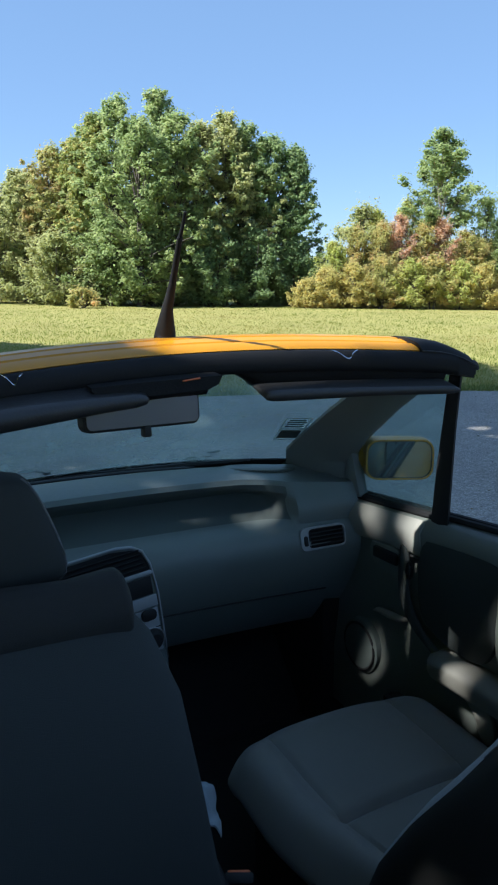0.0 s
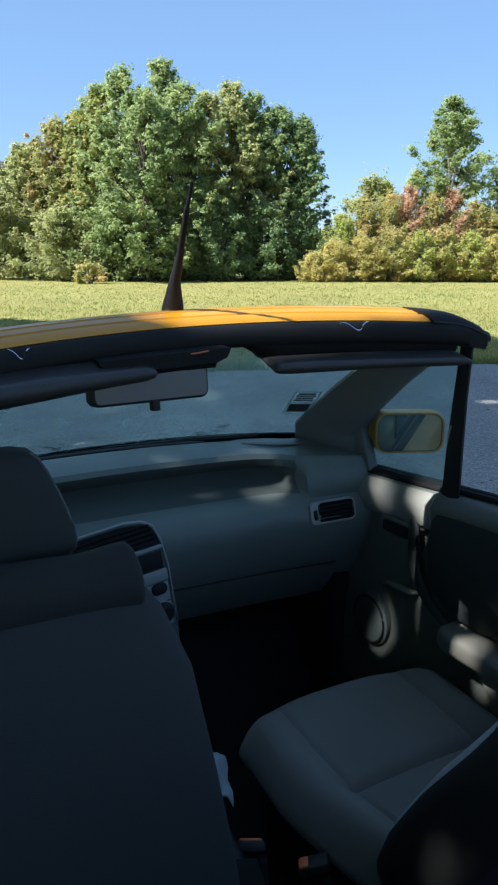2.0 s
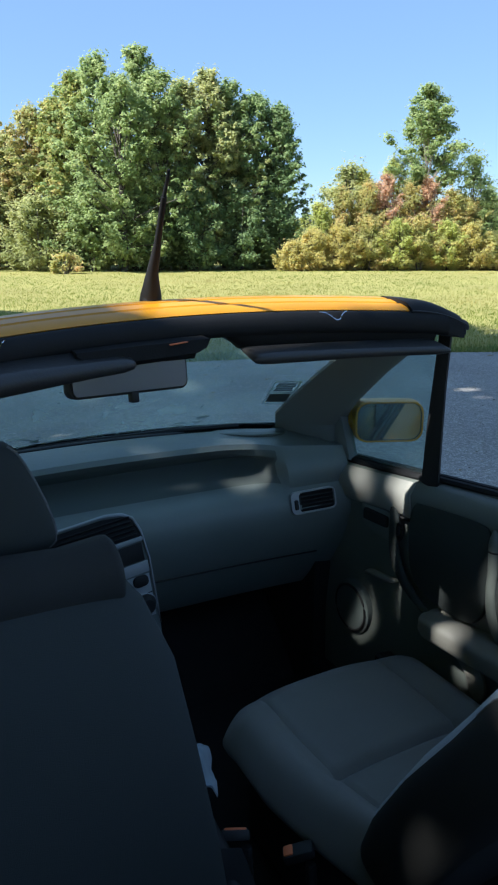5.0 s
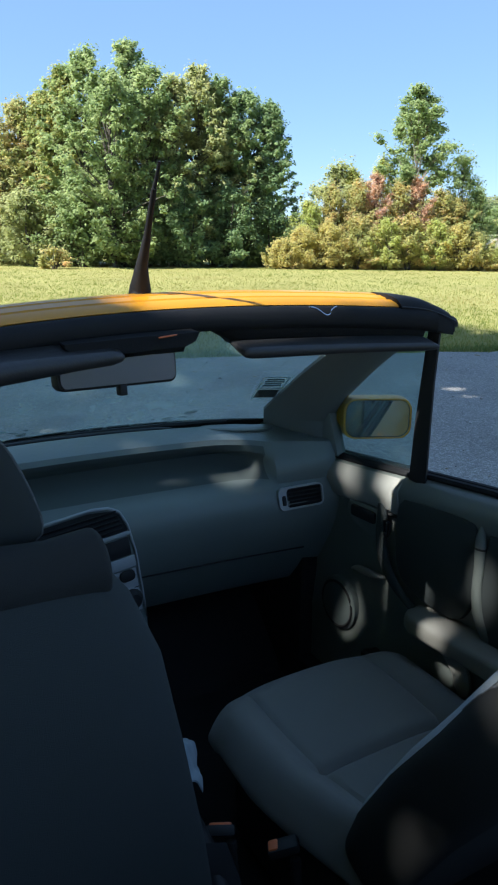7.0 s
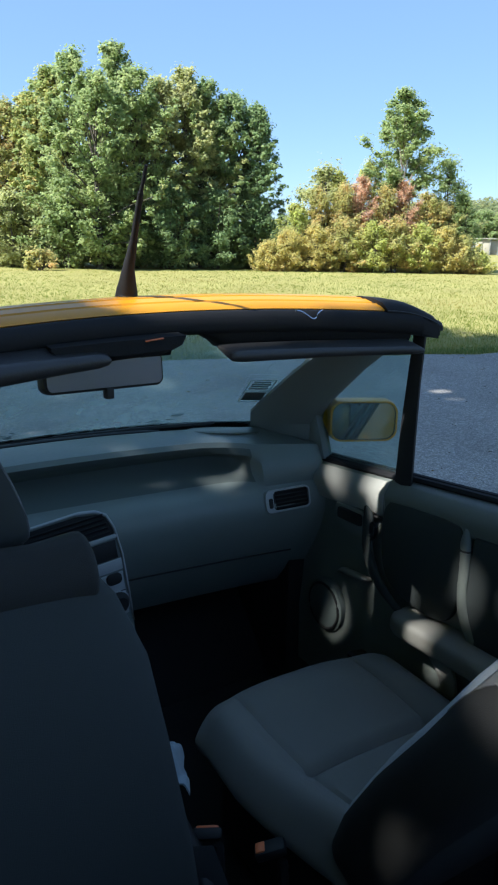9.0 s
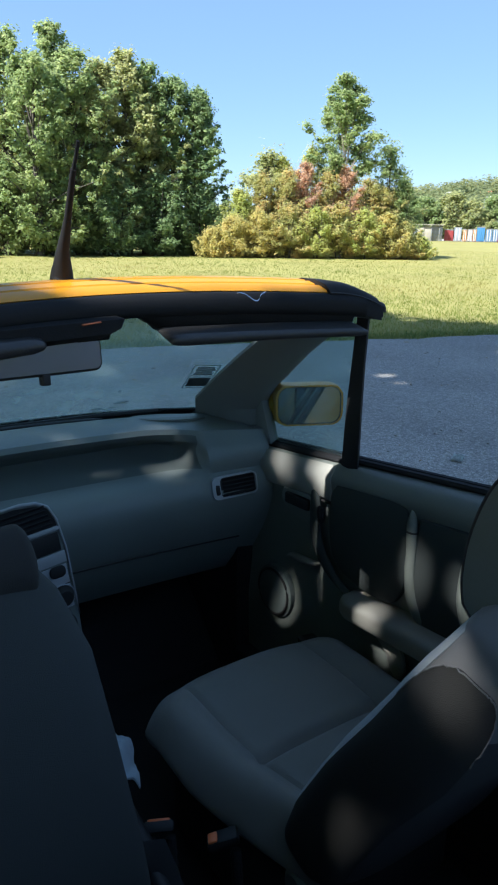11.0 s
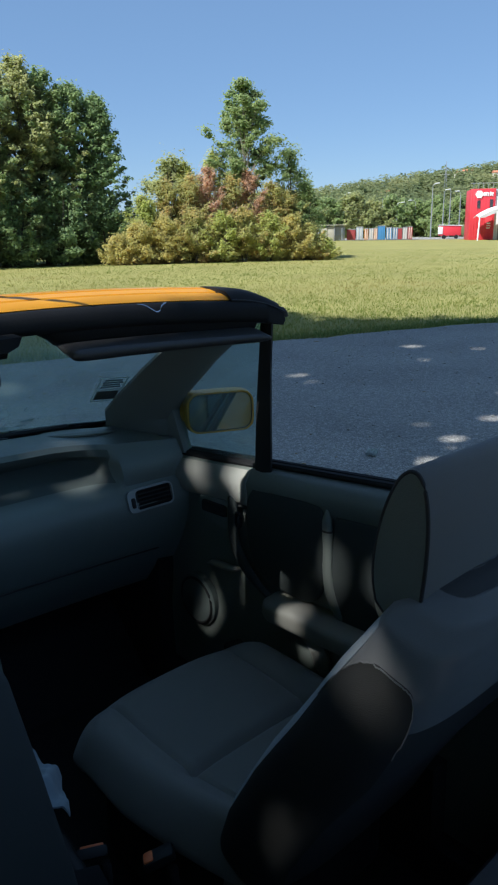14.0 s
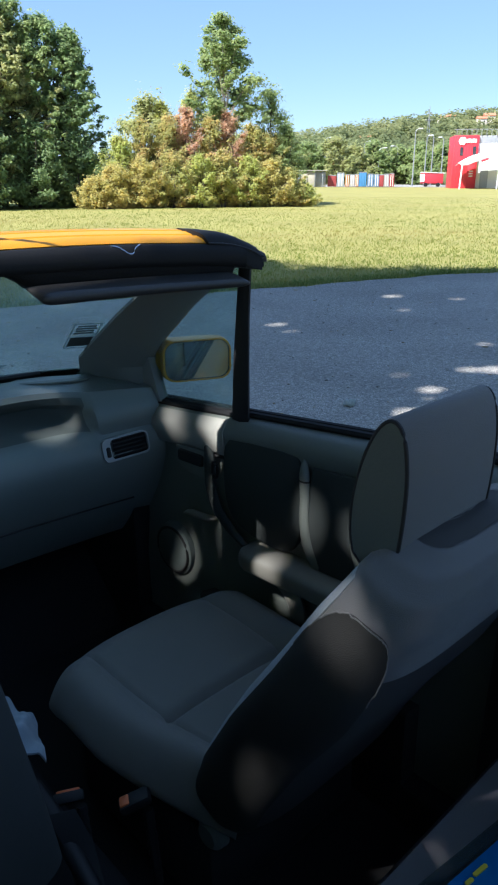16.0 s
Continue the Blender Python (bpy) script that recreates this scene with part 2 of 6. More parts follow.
def smooth_path(pts, n=6):
    """Catmull-Rom through the points."""
    P = [Vector(p) for p in pts]
    P = [P[0] * 2 - P[1]] + P + [P[-1] * 2 - P[-2]]
    out = []
    for i in range(1, len(P) - 2):
        for k in range(n):
            t = k / n
            a, b, c, d = P[i - 1], P[i], P[i + 1], P[i + 2]
            out.append(0.5 * ((2 * b) + (c - a) * t + (2 * a - 5 * b + 4 * c - d) * t * t + (3 * b - a - 3 * c + d) * t ** 3))
    out.append(P[-2])
    return out


def slab(outline, thick, frame_m, bevel=0.0, bm=None):
    """A flat plate: outline in the plane's own x, y; thick along its z; set at frame_m."""
    tmp = bmesh.new()
    lo = [tmp.verts.new((x, y, 0)) for x, y in outline]
    f = tmp.faces.new(lo)
    ex = bmesh.ops.extrude_face_region(tmp, geom=[f])
    bmesh.ops.translate(tmp, verts=[v for v in ex["geom"] if isinstance(v, bmesh.types.BMVert)], vec=(0, 0, thick))
    if bevel:
        bmesh.ops.recalc_face_normals(tmp, faces=tmp.faces[:])
        es = [e for e in tmp.edges if abs(e.verts[0].co.z - e.verts[1].co.z) < 1e-6]
        bmesh.ops.bevel(tmp, geom=es, offset=bevel, segments=2, affect="EDGES", profile=0.5)
    tmp.transform(frame_m)
    if bm is None:
        return tmp
    me = bpy.data.meshes.new("t")
    tmp.to_mesh(me)
    tmp.free()
    bm.from_mesh(me)
    bpy.data.meshes.remove(me)
    return bm


def round_rect(w, h, r, n=5, cx=0, cy=0):
    out = []
    for sx, sy, a0 in ((1, 1, 0), (-1, 1, 90), (-1, -1, 180), (1, -1, 270)):
        for k in range(n + 1):
            a = radians(a0 + 90 * k / n)
            out.append((cx + sx * (w / 2 - r) + r * math.cos(a), cy + sy * (h / 2 - r) + r * math.sin(a)))
    return out


def ring_plate(outer, inner, thick, frame_m):
    """A flat frame between two outlines of equally many points."""
    bm = bmesh.new()
    rows = []
    for z in (0, thick):
        rows.append([[bm.verts.new((x, y, z)) for x, y in o] for o in (outer, inner)])
    k = len(outer)
    for i in range(k):
        j = (i + 1) % k
        (o0, i0), (o1, i1) = rows
        bm.faces.new((o0[i], o0[j], i0[j], i0[i]))
        bm.faces.new((o1[i], i1[i], i1[j], o1[j]))
        bm.faces.new((o0[i], o1[i], o1[j], o0[j]))
        bm.faces.new((i0[i], i0[j], i1[j], i1[i]))
    bm.transform(frame_m)
    return bm


def basis(origin, ux, uy):
    """A pose from an origin and the directions of its x and (nearly) y axis."""
    ux = Vector(ux).normalized()
    uz = ux.cross(Vector(uy)).normalized()
    uy = uz.cross(ux)
    m = Matrix((ux, uy, uz)).transposed().to_4x4()
    m.translation = origin
    return m


def mesh_arrays(name, verts, faces, mat, smooth=False):
    """A mesh from numpy arrays: verts (n,3); faces (m,k)."""
    me = bpy.data.meshes.new(name)
    k = faces.shape[1]
    me.vertices.add(len(verts))
    me.vertices.foreach_set("co", np.ascontiguousarray(verts, dtype=np.float32).ravel())
    me.loops.add(faces.size)
    me.loops.foreach_set("vertex_index", np.ascontiguousarray(faces, dtype=np.int32).ravel())
    me.polygons.add(len(faces))
    me.polygons.foreach_set("loop_start", np.arange(0, faces.size, k, dtype=np.int32))
    me.update(calc_edges=True)
    me.validate()
    me.materials.append(mat)
    return me


# ---- the convertible: nose towards +y, header rail over y = 0 ----
car = thing("convertible_car", "yellow two-door convertible with its soft top down, parked on asphalt", "car")


def bow(x):
    """How far the header, windscreen and dash curve back towards the sides."""
    return -0.36 * x * x


def rail_z(x):
    z = 1.395 + 0.03 * x - 0.08 * x * x
    if abs(x) > 0.5:
        z -= ((abs(x) - 0.5) / 0.14) ** 2 * 0.045
    return z


def belt_z(y):
    return 0.967 - 0.10 * y if y > -0.6 else 1.027 - 0.03 * (y + 0.6)


def rail(section, x0, x1, n=40, drop=lambda x: 0.0):
    rings = []
    for i in range(n + 1):
        x = x0 + (x1 - x0) * i / n
        rings.append([(x, bow(x) + dy, rail_z(x) + dz - drop(x) * w) for dy, dz, w in section])
    return loft(rings)


# windscreen surround
header = part("header_rail", rail([(-0.060, -0.020, 0), (-0.052, -0.014, 0), (-0.034, -0.0085, 0), (-0.030, -0.0125, 0), (-0.024, -0.0115, 0), (-0.021, -0.0068, 0), (-0.002, -0.0025, 0), (0.001, -0.0062, 0), (0.006, -0.0058, 0), (0.009, -0.0012, 0), (0.03, 0.0, 0),
                                   (0.05, -0.007, 0), (0.064, -0.028, 0), (0.04, -0.045, 0), (-0.03, -0.04, 0)], -0.47, 0.47),
              M_PAINT, car, "glossy yellow windscreen header rail", smooth=28)
for s in (-1, 1):
    a, b = (0.4705, 0.572) if s > 0 else (-0.572, -0.4705)
    rings = []
    for k in range(15):                      # the cap droops and narrows towards its outer end
        u = k / 14
        x = a + (b - a) * u if s > 0 else b + (a - b) * u
        drop, slim = 0.010 * u ** 2.2, 1 - 0.18 * u ** 3
        rings.append([(x, bow(x) + dy * slim - 0.006 * u, rail_z(x) + dz * slim - drop) for dy, dz in
                      ((-0.071, -0.055), (-0.071, -0.032), (-0.064, -0.016), (-0.050, -0.006), (-0.02, 0.001), (0.02, 0.002), (0.045, -0.005), (0.060, -0.02), (0.064, -0.036), (0.04, -0.058))])
    part("header_corner", loft(rings), M_RUBBER, car, "black moulded corner cap", smooth=60)
    part("cap_edge", tube([(x, bow(x) - 0.0675, rail_z(x) - 0.0200 - 0.010 * abs((x - (a if s > 0 else b)) / (b - a)) ** 2.2) for x in [(a + (b - a) * k / 10 if s > 0 else b + (a - b) * k / 10) for k in range(11)]], 0.0018, 6), M_VINYL, car)
    # latch claw that sticks out at the corner
    part("latch_claw", tube([(s * 0.545, -0.158, 1.340), (s * 0.570, -0.158, 1.342), (s * 0.590, -0.154, 1.340), (s * 0.606, -0.148, 1.335), (s * 0.618, -0.143, 1.330)],
                            [0.014, 0.017, 0.015, 0.009, 0.004], 10, flat=0.75), M_RUBBER, car, smooth=60)
    part("claw_tooth", tube([(s * 0.600, -0.150, 1.330), (s * 0.604, -0.150, 1.320)], [0.006, 0.003], 8), M_RUBBER, car)
seal = part("header_seal", rail([(-0.076, -0.050, 0), (-0.075, -0.034, 0), (-0.070, -0.0245, 0), (-0.0605, -0.0215, 0), (-0.0605, -0.06, 0), (-0.072, -0.06, 0)],
                                -0.535, 0.535), M_RUBBER, car, "black rubber seal along the header", smooth=80)


def lining_bottom(x):
    """Depth of the lining below the rail, with the gap beside the mirror console."""
    ax = x
    if 0.07 < ax < 0.165:
        return 0.058 + max(0, abs(ax - 0.094) - 0.02) * 0.55
    return 0.094 if x > 0 else 0.080


lin = bmesh.new()
rings = []
for i in range(97):
    x = -0.515 + 1.03 * i / 96
    d = lining_bottom(x)
    z = rail_z(x)
    y = bow(x)
    rings.append([(x, y - 0.073, z - 0.048), (x, y - 0.071, z - 0.060), (x, y - 0.058, z - d), (x, y + 0.0, z - d + 0.004), (x, y + 0.03, z - 0.046), (x, y - 0.03, z - 0.042)])
part("header_lining", loft(rings, bm=lin), M_LINING, car, "dark padded lining under the header", smooth=80)
# torn shiny trim clips and highlights along the lining
for x, w in ((0.318, 0.062), (-0.27, 0.034)):
    wave = [(-0.5, -0.0215, -0.071), (-0.34, -0.0235, -0.078), (-0.16, -0.030, -0.081), (0.0, -0.036, -0.082), (0.12, -0.035, -0.083), (0.2, -0.028, -0.081), (0.32, -0.024, -0.079), (0.5, -0.0225, -0.071)]
    strip = smooth_path([(x + u * w, bow(x) + dy, rail_z(x) + dz) for u, dz, dy in wave], 3)
    part("trim_clip", loft([[(p.x, p.y, p.z + 0.0016), (p.x, p.y - 0.0012, p.z), (p.x, p.y, p.z - 0.0016), (p.x, p.y + 0.0008, p.z)] for p in strip]), M_CHROME, car, "bent shiny trim clip", smooth=60)
part("lining_seam", tube([(x, bow(x) - 0.0735, rail_z(x) - 0.043 - 0.003 * math.sin((x - 0.17) * 9)) for x in [0.17 + 0.10 * k / 8 for k in range(9)]], [0.0004] + [0.0012] * 7 + [0.0004], 6), M_VINYL, car)
part("screw_head", tube([(0.142, -0.072, 1.352), (0.142, -0.082, 1.352)], 0.0042, 10, flat=0.6), M_CHROME, car)

# roof console with an orange reflection modelled as a thin strip
con = loft([[(x, -0.02, rail_z(x) - 0.05), (x, -0.11, rail_z(x) - 0.055), (x, -0.112, rail_z(x) - 0.072 - d), (x, -0.07, rail_z(x) - 0.086 - d), (x, 0.0, rail_z(x) - 0.08)]
            for x, d in ((-0.155, -0.012), (-0.14, 0.0), (-0.05, 0.006), (0.045, 0.004), (0.062, -0.003), (0.07, -0.02))])
console = part("roof_console", con, M_LINING, car, "black roof console with a drawn orange reflection")
part("courtesy_lamp", rbox((0.032, 0.008, 0.0022), pose(0.012, -0.1105, 1.338, 0, -6, 0), 0.001), M_ORANGE, console, "thin orange strip drawn as a reflection")

# aerial
aer = part("aerial", tube(smooth_path([(0.0270, 0.0400, 1.3830), (0.0270, 0.0400, 1.3950), (0.0270, 0.0370, 1.4070), (0.0243, 0.0207, 1.4434), (0.0246, 0.0074, 1.4684), (0.0241, -0.0066, 1.4921)], 3), [0.0205, 0.0205, 0.0205, 0.02, 0.0195, 0.019, 0.0185, 0.0157, 0.0132, 0.0106, 0.0097, 0.0090, 0.0082, 0.0076, 0.0070, 0.0064], 16), M_RUBBER, car, "black rubber aerial base on the header", smooth=60)
mast = [Vector((0.0241, -0.0066, 1.4921)).lerp(Vector((0.0200, -0.0501, 1.5657)), k / 22) for k in range(23)]
part("mast", tube(mast, [(0.0064 - 0.0014 * k / 22) * (1.0 if k % 2 else 0.93) for k in range(23)], 10), M_RUBBER, aer, "black ribbed aerial mast", smooth=60)
part("tip", tube([(0.0200, -0.0501, 1.5657), (0.0210, -0.0594, 1.5828), (0.0205, -0.0718, 1.6044)], [0.0034, 0.0031, 0.0026], 10), M_RUBBER, aer, smooth=60)


# windscreen: a bowed pane
def screen_point(x, s, out=0.0):
    """s runs from 0 at the rail to 1 at the cowl."""
    z = rail_z(min(max(x, -0.5), 0.5)) - 0.045 - s * 0.395
    yy = 0.04 + 1.62 * s * 0.395 + 0.05 * math.sin(math.pi * s)
    return (x * (1 + 0.22 * s), bow(x) + yy + out, z + out * 0.5)


N = 28
outer = [[screen_point(-0.54 + 1.08 * i / N, k / 10, 0.005) for i in range(N + 1)] for k in range(11)]
inner = [[screen_point(-0.54 + 1.08 * i / N, k / 10, 0.0) for i in range(N + 1)] for k in range(11)]
wbm = bmesh.new()
loft(outer, closed=False, bm=wbm)
pane = part("windscreen", wbm, M_GLASS, car, "tinted windscreen with dust and a painted reflection haze", smooth=60)
pane.visible_shadow = False
# blackened edge band at the foot of the glass
band = bmesh.new()
loft([[screen_point(-0.54 + 1.08 * i / N, s, 0.008) for i in range(N + 1)] for s in (0.905, 0.95, 1.0)], closed=False, bm=band)
part("edge_band", band, M_SLAT, pane)


def on_screen(x, s, lift=-0.004):
    return Vector(screen_point(x, s, lift))


# dry leaves and twigs caught at the foot of the glass
rnd = random.Random(4)
for k in range(34):
    x = rnd.uniform(-0.52, 0.36)
    p = Vector(screen_point(x, rnd.uniform(0.83, 0.915), 0.013))
    ln, wd, ang = rnd.uniform(0.012, 0.045), rnd.uniform(0.002, 0.007), rnd.uniform(-25, 25)
    leaf = bmesh.new()
    m4 = basis(p, (math.cos(radians(ang)), -0.1, math.sin(radians(ang)) * 0.4), (0, -0.75, 0.6))
    loft([[m4 @ Vector((u * ln / 2, -wd * w, 0)), m4 @ Vector((u * ln / 2, 0, wd * 0.6 * w)), m4 @ Vector((u * ln / 2, wd * w, 0)), m4 @ Vector((u * ln / 2, 0, -0.001))] for u, w in ((-1, 0.1), (-0.4, 0.9), (0.3, 1.0), (1, 0.1))], bm=leaf)
    part("dry_leaf", leaf, M_SEAT_SIDE if k % 3 else M_STICKER, pane)


# inspection sticker low on the passenger side
o = on_screen(0.455, 0.575)
ux = on_screen(0.505, 0.575) - o
uy = on_screen(0.455, 0.475) - o
sm = basis(o, ux, uy)
stk = part("sticker", ring_plate(round_rect(0.070, 0.160, 0.004, 2), round_rect(0.060, 0.148, 0.003, 2), 0.0006, sm), M_STICKER, pane, "square inspection stickers with pale borders")
part("sticker_field", slab(round_rect(0.056, 0.058, 0.002, 2, 0, -0.037), 0.0006, sm), M_RECESS, pane)
part("sticker_bar", slab(round_rect(0.062, 0.014, 0.001, 2, 0, 0.002), 0.0008, sm), M_STICKER, pane)
for k in range(4):
    part("sticker_print", slab(round_rect(0.050 - 0.006 * (k % 2), 0.009, 0.001, 2, 0, 0.020 + 0.014 * k), 0.0006, sm), M_STICKER_GREY, pane)

# A-pillars
for s in (1, -1):
    rings = []
    stations = [  # inner edge, outer edge
        ((0.570, 0.50, 0.99), (0.672, 0.33, 0.93)), ((0.545, 0.46, 1.04), (0.672, 0.325, 1.03)), ((0.527, 0.36, 1.10), (0.672, 0.27, 1.095)),
        ((0.508, 0.22, 1.185), (0.670, 0.155, 1.190)), ((0.497, 0.10, 1.255), (0.664, 0.06, 1.255)), ((0.497, 0.0, 1.305), (0.650, -0.02, 1.300)),
        ((0.50, -0.07, 1.338), (0.625, -0.10, 1.332))]
    for (ix, iy, iz), (ox, oy, oz) in stations:
        I, O = Vector((ix, iy, iz)), Vector((ox, oy, oz))
        mid = (I + O) / 2
        nrm = Vector((0.45, 0.75, 0.45))
        rings.append([(s * p.x, p.y, p.z) for p in (
            I, I.lerp(O, 0.2) - nrm * 0.018, mid - nrm * 0.026, I.lerp(O, 0.85) - nrm * 0.014, O, O + Vector((0.03, 0.02, 0.01)), mid + nrm * 0.03, I + nrm * 0.012)])
    part("windscreen_pillar", loft(rings), M_PILLAR, car, "dark plastic windscreen pillar")
    part("pillar_skin", loft([[(s * p.x, p.y, p.z) for p in (O + Vector((0.036, 0.03, 0.0)), O + Vector((0.050, 0.06, 0.02)), (I + O) / 2 + Vector((0.04, 0.085, 0.055)), (I + O) / 2 + Vector((0.03, 0.070, 0.045)))]
                              for I, O in [(Vector(a), Vector(b)) for a, b in stations[:5]]]), M_PAINT, car, "yellow outer skin of the pillar")
part("grab_clip", rbox((0.028, 0.012, 0.010), pose(0.565, 0.03, 1.30, 0, 0, -20), 0.004), M_SILVER, car)

# sun visors, folded up
def visor(points, radii, depth):
    """A rounded flat pad: a soft rear roll that thins towards the glass."""
    rings = []
    for (x, y, z), r in zip(points, radii):
        ring = [(x, y + r * 0.1 - r * 0.95 * math.cos(a), z + r * 0.15 + r * math.sin(a)) for a in [radians(-95 + 190 * k / 11) for k in range(12)]]
        ring += [(x, y + depth * 0.5, z + depth * 0.16 + r * 0.75), (x, y + depth, z + depth * 0.28 + r * 0.3), (x, y + depth, z + depth * 0.28 - r * 0.3), (x, y + depth * 0.5, z + depth * 0.12 - r * 0.7)]
        rings.append(ring)
    return loft(rings)


xs = [0.144, 0.148, 0.157, 0.174, 0.22, 0.32, 0.42, 0.48, 0.497, 0.506, 0.509]
part("sun_visor", visor([(x, bow(x) - 0.118, 1.302 + 0.004 * (x - 0.13)) for x in xs], [0.0025, 0.007, 0.0095, 0.0105, 0.0102, 0.0092, 0.0082, 0.0078, 0.0066, 0.0045, 0.002], 0.05),
     M_VINYL, car, "black vinyl sun visor folded up", smooth=70)
xs = [-0.55, -0.54, -0.48, -0.36, -0.24, -0.14, -0.085, -0.07, -0.065]
part("sun_visor", visor([(x, bow(x) - 0.118, 1.314 + 0.055 * x) for x in xs], [0.006, 0.015, 0.019, 0.018, 0.0165, 0.0125, 0.0115, 0.008, 0.003], 0.11),
     M_VINYL, car, "black vinyl sun visor folded up", smooth=70)

# interior mirror
rm = basis((-0.051, -0.058, 1.281), (0.984, 0.10, -0.012), (0.0, 0.12, 1))
rvm = part("interior_mirror", slab(round_rect(0.216, 0.058, 0.014), -0.03, rm, 0.004), M_SLAT, car, "black framed interior mirror")
part("mirror_glass", slab(round_rect(0.206, 0.049, 0.010), 0.0015, rm @ Matrix.Translation((0, 0, 0.0005))), M_MIRROR_DIM, rvm, "dim mirror glass")
part("mirror_tab", rbox((0.014, 0.02, 0.018), rm @ pose(0.004, -0.034, -0.006), 0.003), M_SLAT, rvm)
part("mirror_stalk", tube([(-0.045, -0.03, 1.29), (-0.03, -0.01, 1.315), (-0.02, 0.0, 1.335)], 0.010, 10), M_SLAT, rvm)

# ---- dashboard ----
def dash_profile(x):
    ax = abs(x)
    rec = min(1, max(0, (0.475 - ax) / 0.10))            # the open shelf runs out near the end
    rec = math.sqrt(max(0, 1 - (1 - rec) ** 2))
    c = -0.20 * x * x
    dz = -0.012 * (ax / 0.6) ** 2 - (0.05 if ax > 0.62 else 0)
    lip = 0.998 - 0.02 * max(0, (ax - 0.35) / 0.3)
    top_y = 0.405 + c - 0.03 * (1 - rec)
    face_y = 0.33 + c * 0.4
    A, B = (top_y, lip - 0.012), (face_y - 0.02, 0.888)
    shelf = [(top_y + 0.010, lip - 0.030), (face_y + 0.120, lip - 0.045), (face_y + 0.128, 0.942), (face_y + 0.100, 0.916), (face_y + 0.028, 0.897)]
    mid = []
    for (sy, sz), f in zip(shelf, (0.2, 0.4, 0.58, 0.74, 0.88)):
        cy, cz = A[0] + (B[0] - A[0]) * f - 0.014 * math.sin(math.pi * f), A[1] + (B[1] - A[1]) * f
        mid.append((cy + (sy - cy) * rec, cz + (sz - cz) * rec))
    return [(0.70 + bow(x) * 0.9, 0.965), (0.62 + bow(x) * 0.8, 0.98), (0.53 + c, 1.008 + dz), (top_y + 0.035, lip + 0.004), (top_y + 0.008, lip), A, *mid, B,
            (face_y - 0.040, 0.868), (face_y - 0.052, 0.842), (face_y - 0.050, 0.81), (face_y - 0.034, 0.76), (face_y - 0.010, 0.71), (face_y + 0.018, 0.66), (face_y + 0.05, 0.61), (face_y + 0.09, 0.56), (0.68, 0.54)]


rings = []
for i in range(101):
    x = -0.655 + 1.31 * i / 100
    rings.append([(x, y, z) for y, z in dash_profile(x)])
dash = part("dashboard", loft(rings), M_DASH, car, "grey moulded dashboard with an open shelf", smooth=45)
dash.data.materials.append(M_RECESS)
# shade inside the open shelf is put into the colour of its faces
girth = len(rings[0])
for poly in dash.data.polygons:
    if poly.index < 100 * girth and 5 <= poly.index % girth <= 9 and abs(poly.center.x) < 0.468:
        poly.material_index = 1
part("glovebox_joint", tube([(x, 0.33 - 0.08 * x * x - 0.0065, 0.700 - 0.012 * x) for x in [0.12 + 0.46 * k / 12 for k in range(13)]], 0.0022, 6), M_SLAT, dash)
part("demister_slot", tube([(x, 0.565 - 0.24 * x * x, 1.003 - 0.033 * x * x) for x in [-0.30 + 0.61 * k / 20 for k in range(21)]], [0.002] + [0.008] * 19 + [0.002], 8, flat=0.35), M_SLAT, dash)
part("speaker_cover", slab([(0.10 * math.cos(a), 0.055 * math.sin(a)) for a in [2 * math.pi * k / 24 for k in range(24)]], 0.006,
                           basis((0.47, 0.475, 0.992), (1, -0.42, -0.02), (0.42, 1, -0.12)), 0.002), M_DASH_DARK, dash, "oval speaker cover")
for k in range(4):
    part("side_slot", rbox((0.022, 0.004, 0.003), pose(0.585, 0.315 - 0.004 * k, 0.965 - 0.011 * k, 60, 0, 0), 0.001), M_SLAT, dash)

# passenger vent
vm = basis((0.538, 0.262, 0.856), (0.985, -0.10, 0.03), (0.02, 0.25, 1))
vent = part("dash_vent", ring_plate(round_rect(0.128, 0.058, 0.015), round_rect(0.102, 0.050, 0.011, 5, 0.009, 0), 0.010, vm), M_SILVER, dash, "silver rimmed air vent")
part("vent_well", slab(round_rect(0.10, 0.053, 0.010, 5, 0.012, 0), 0.003, vm), M_SLAT, vent)
for k in range(5):
    part("slat", rbox((0.092, 0.010, 0.0022), vm @ pose(0.012, -0.020 + 0.010 * k, 0.0065, 35, 0, 0), 0.0008, 1), M_SLAT, vent)
part("thumbwheel", rbox((0.011, 0.026, 0.010), vm @ pose(-0.050, -0.004, 0.010), 0.004), M_SLAT, vent)

# centre stack
cm = basis((-0.055, 0.200, 0.80), (0.985, 0.05, 0.06), (0.0, 0.10, 1))
OUT = [(0.128, -0.30), (0.131, -0.12), (0.126, 0.02), (0.115, 0.085), (0.100, 0.118), (0.075, 0.133), (0.04, 0.138), (-0.12, 0.128), (-0.15, 0.10), (-0.155, -0.30)]
stack = part("centre_console", loft([[cm @ Vector((x * w, y - d if y > 0 else y, z)) for x, y in OUT] for z, d, w in ((0.0, 0.0, 1.0), (-0.02, 0.012, 1.0), (-0.12, 0.085, 1.0))]),
             M_DASH, dash, "grey centre console stack")
part("stack_rim", slab([(0.1305, -0.14), (0.131, -0.10), (0.126, 0.02), (0.115, 0.085), (0.100, 0.118), (0.075, 0.133), (0.04, 0.138), (-0.12, 0.128), (-0.12, 0.123), (0.03, 0.1325), (0.07, 0.1275),
                        (0.096, 0.1135), (0.110, 0.082), (0.121, 0.02), (0.126, -0.10), (0.129, -0.14)], 0.006, cm, 0.002), M_SILVER, dash, "silver rim of the centre console")
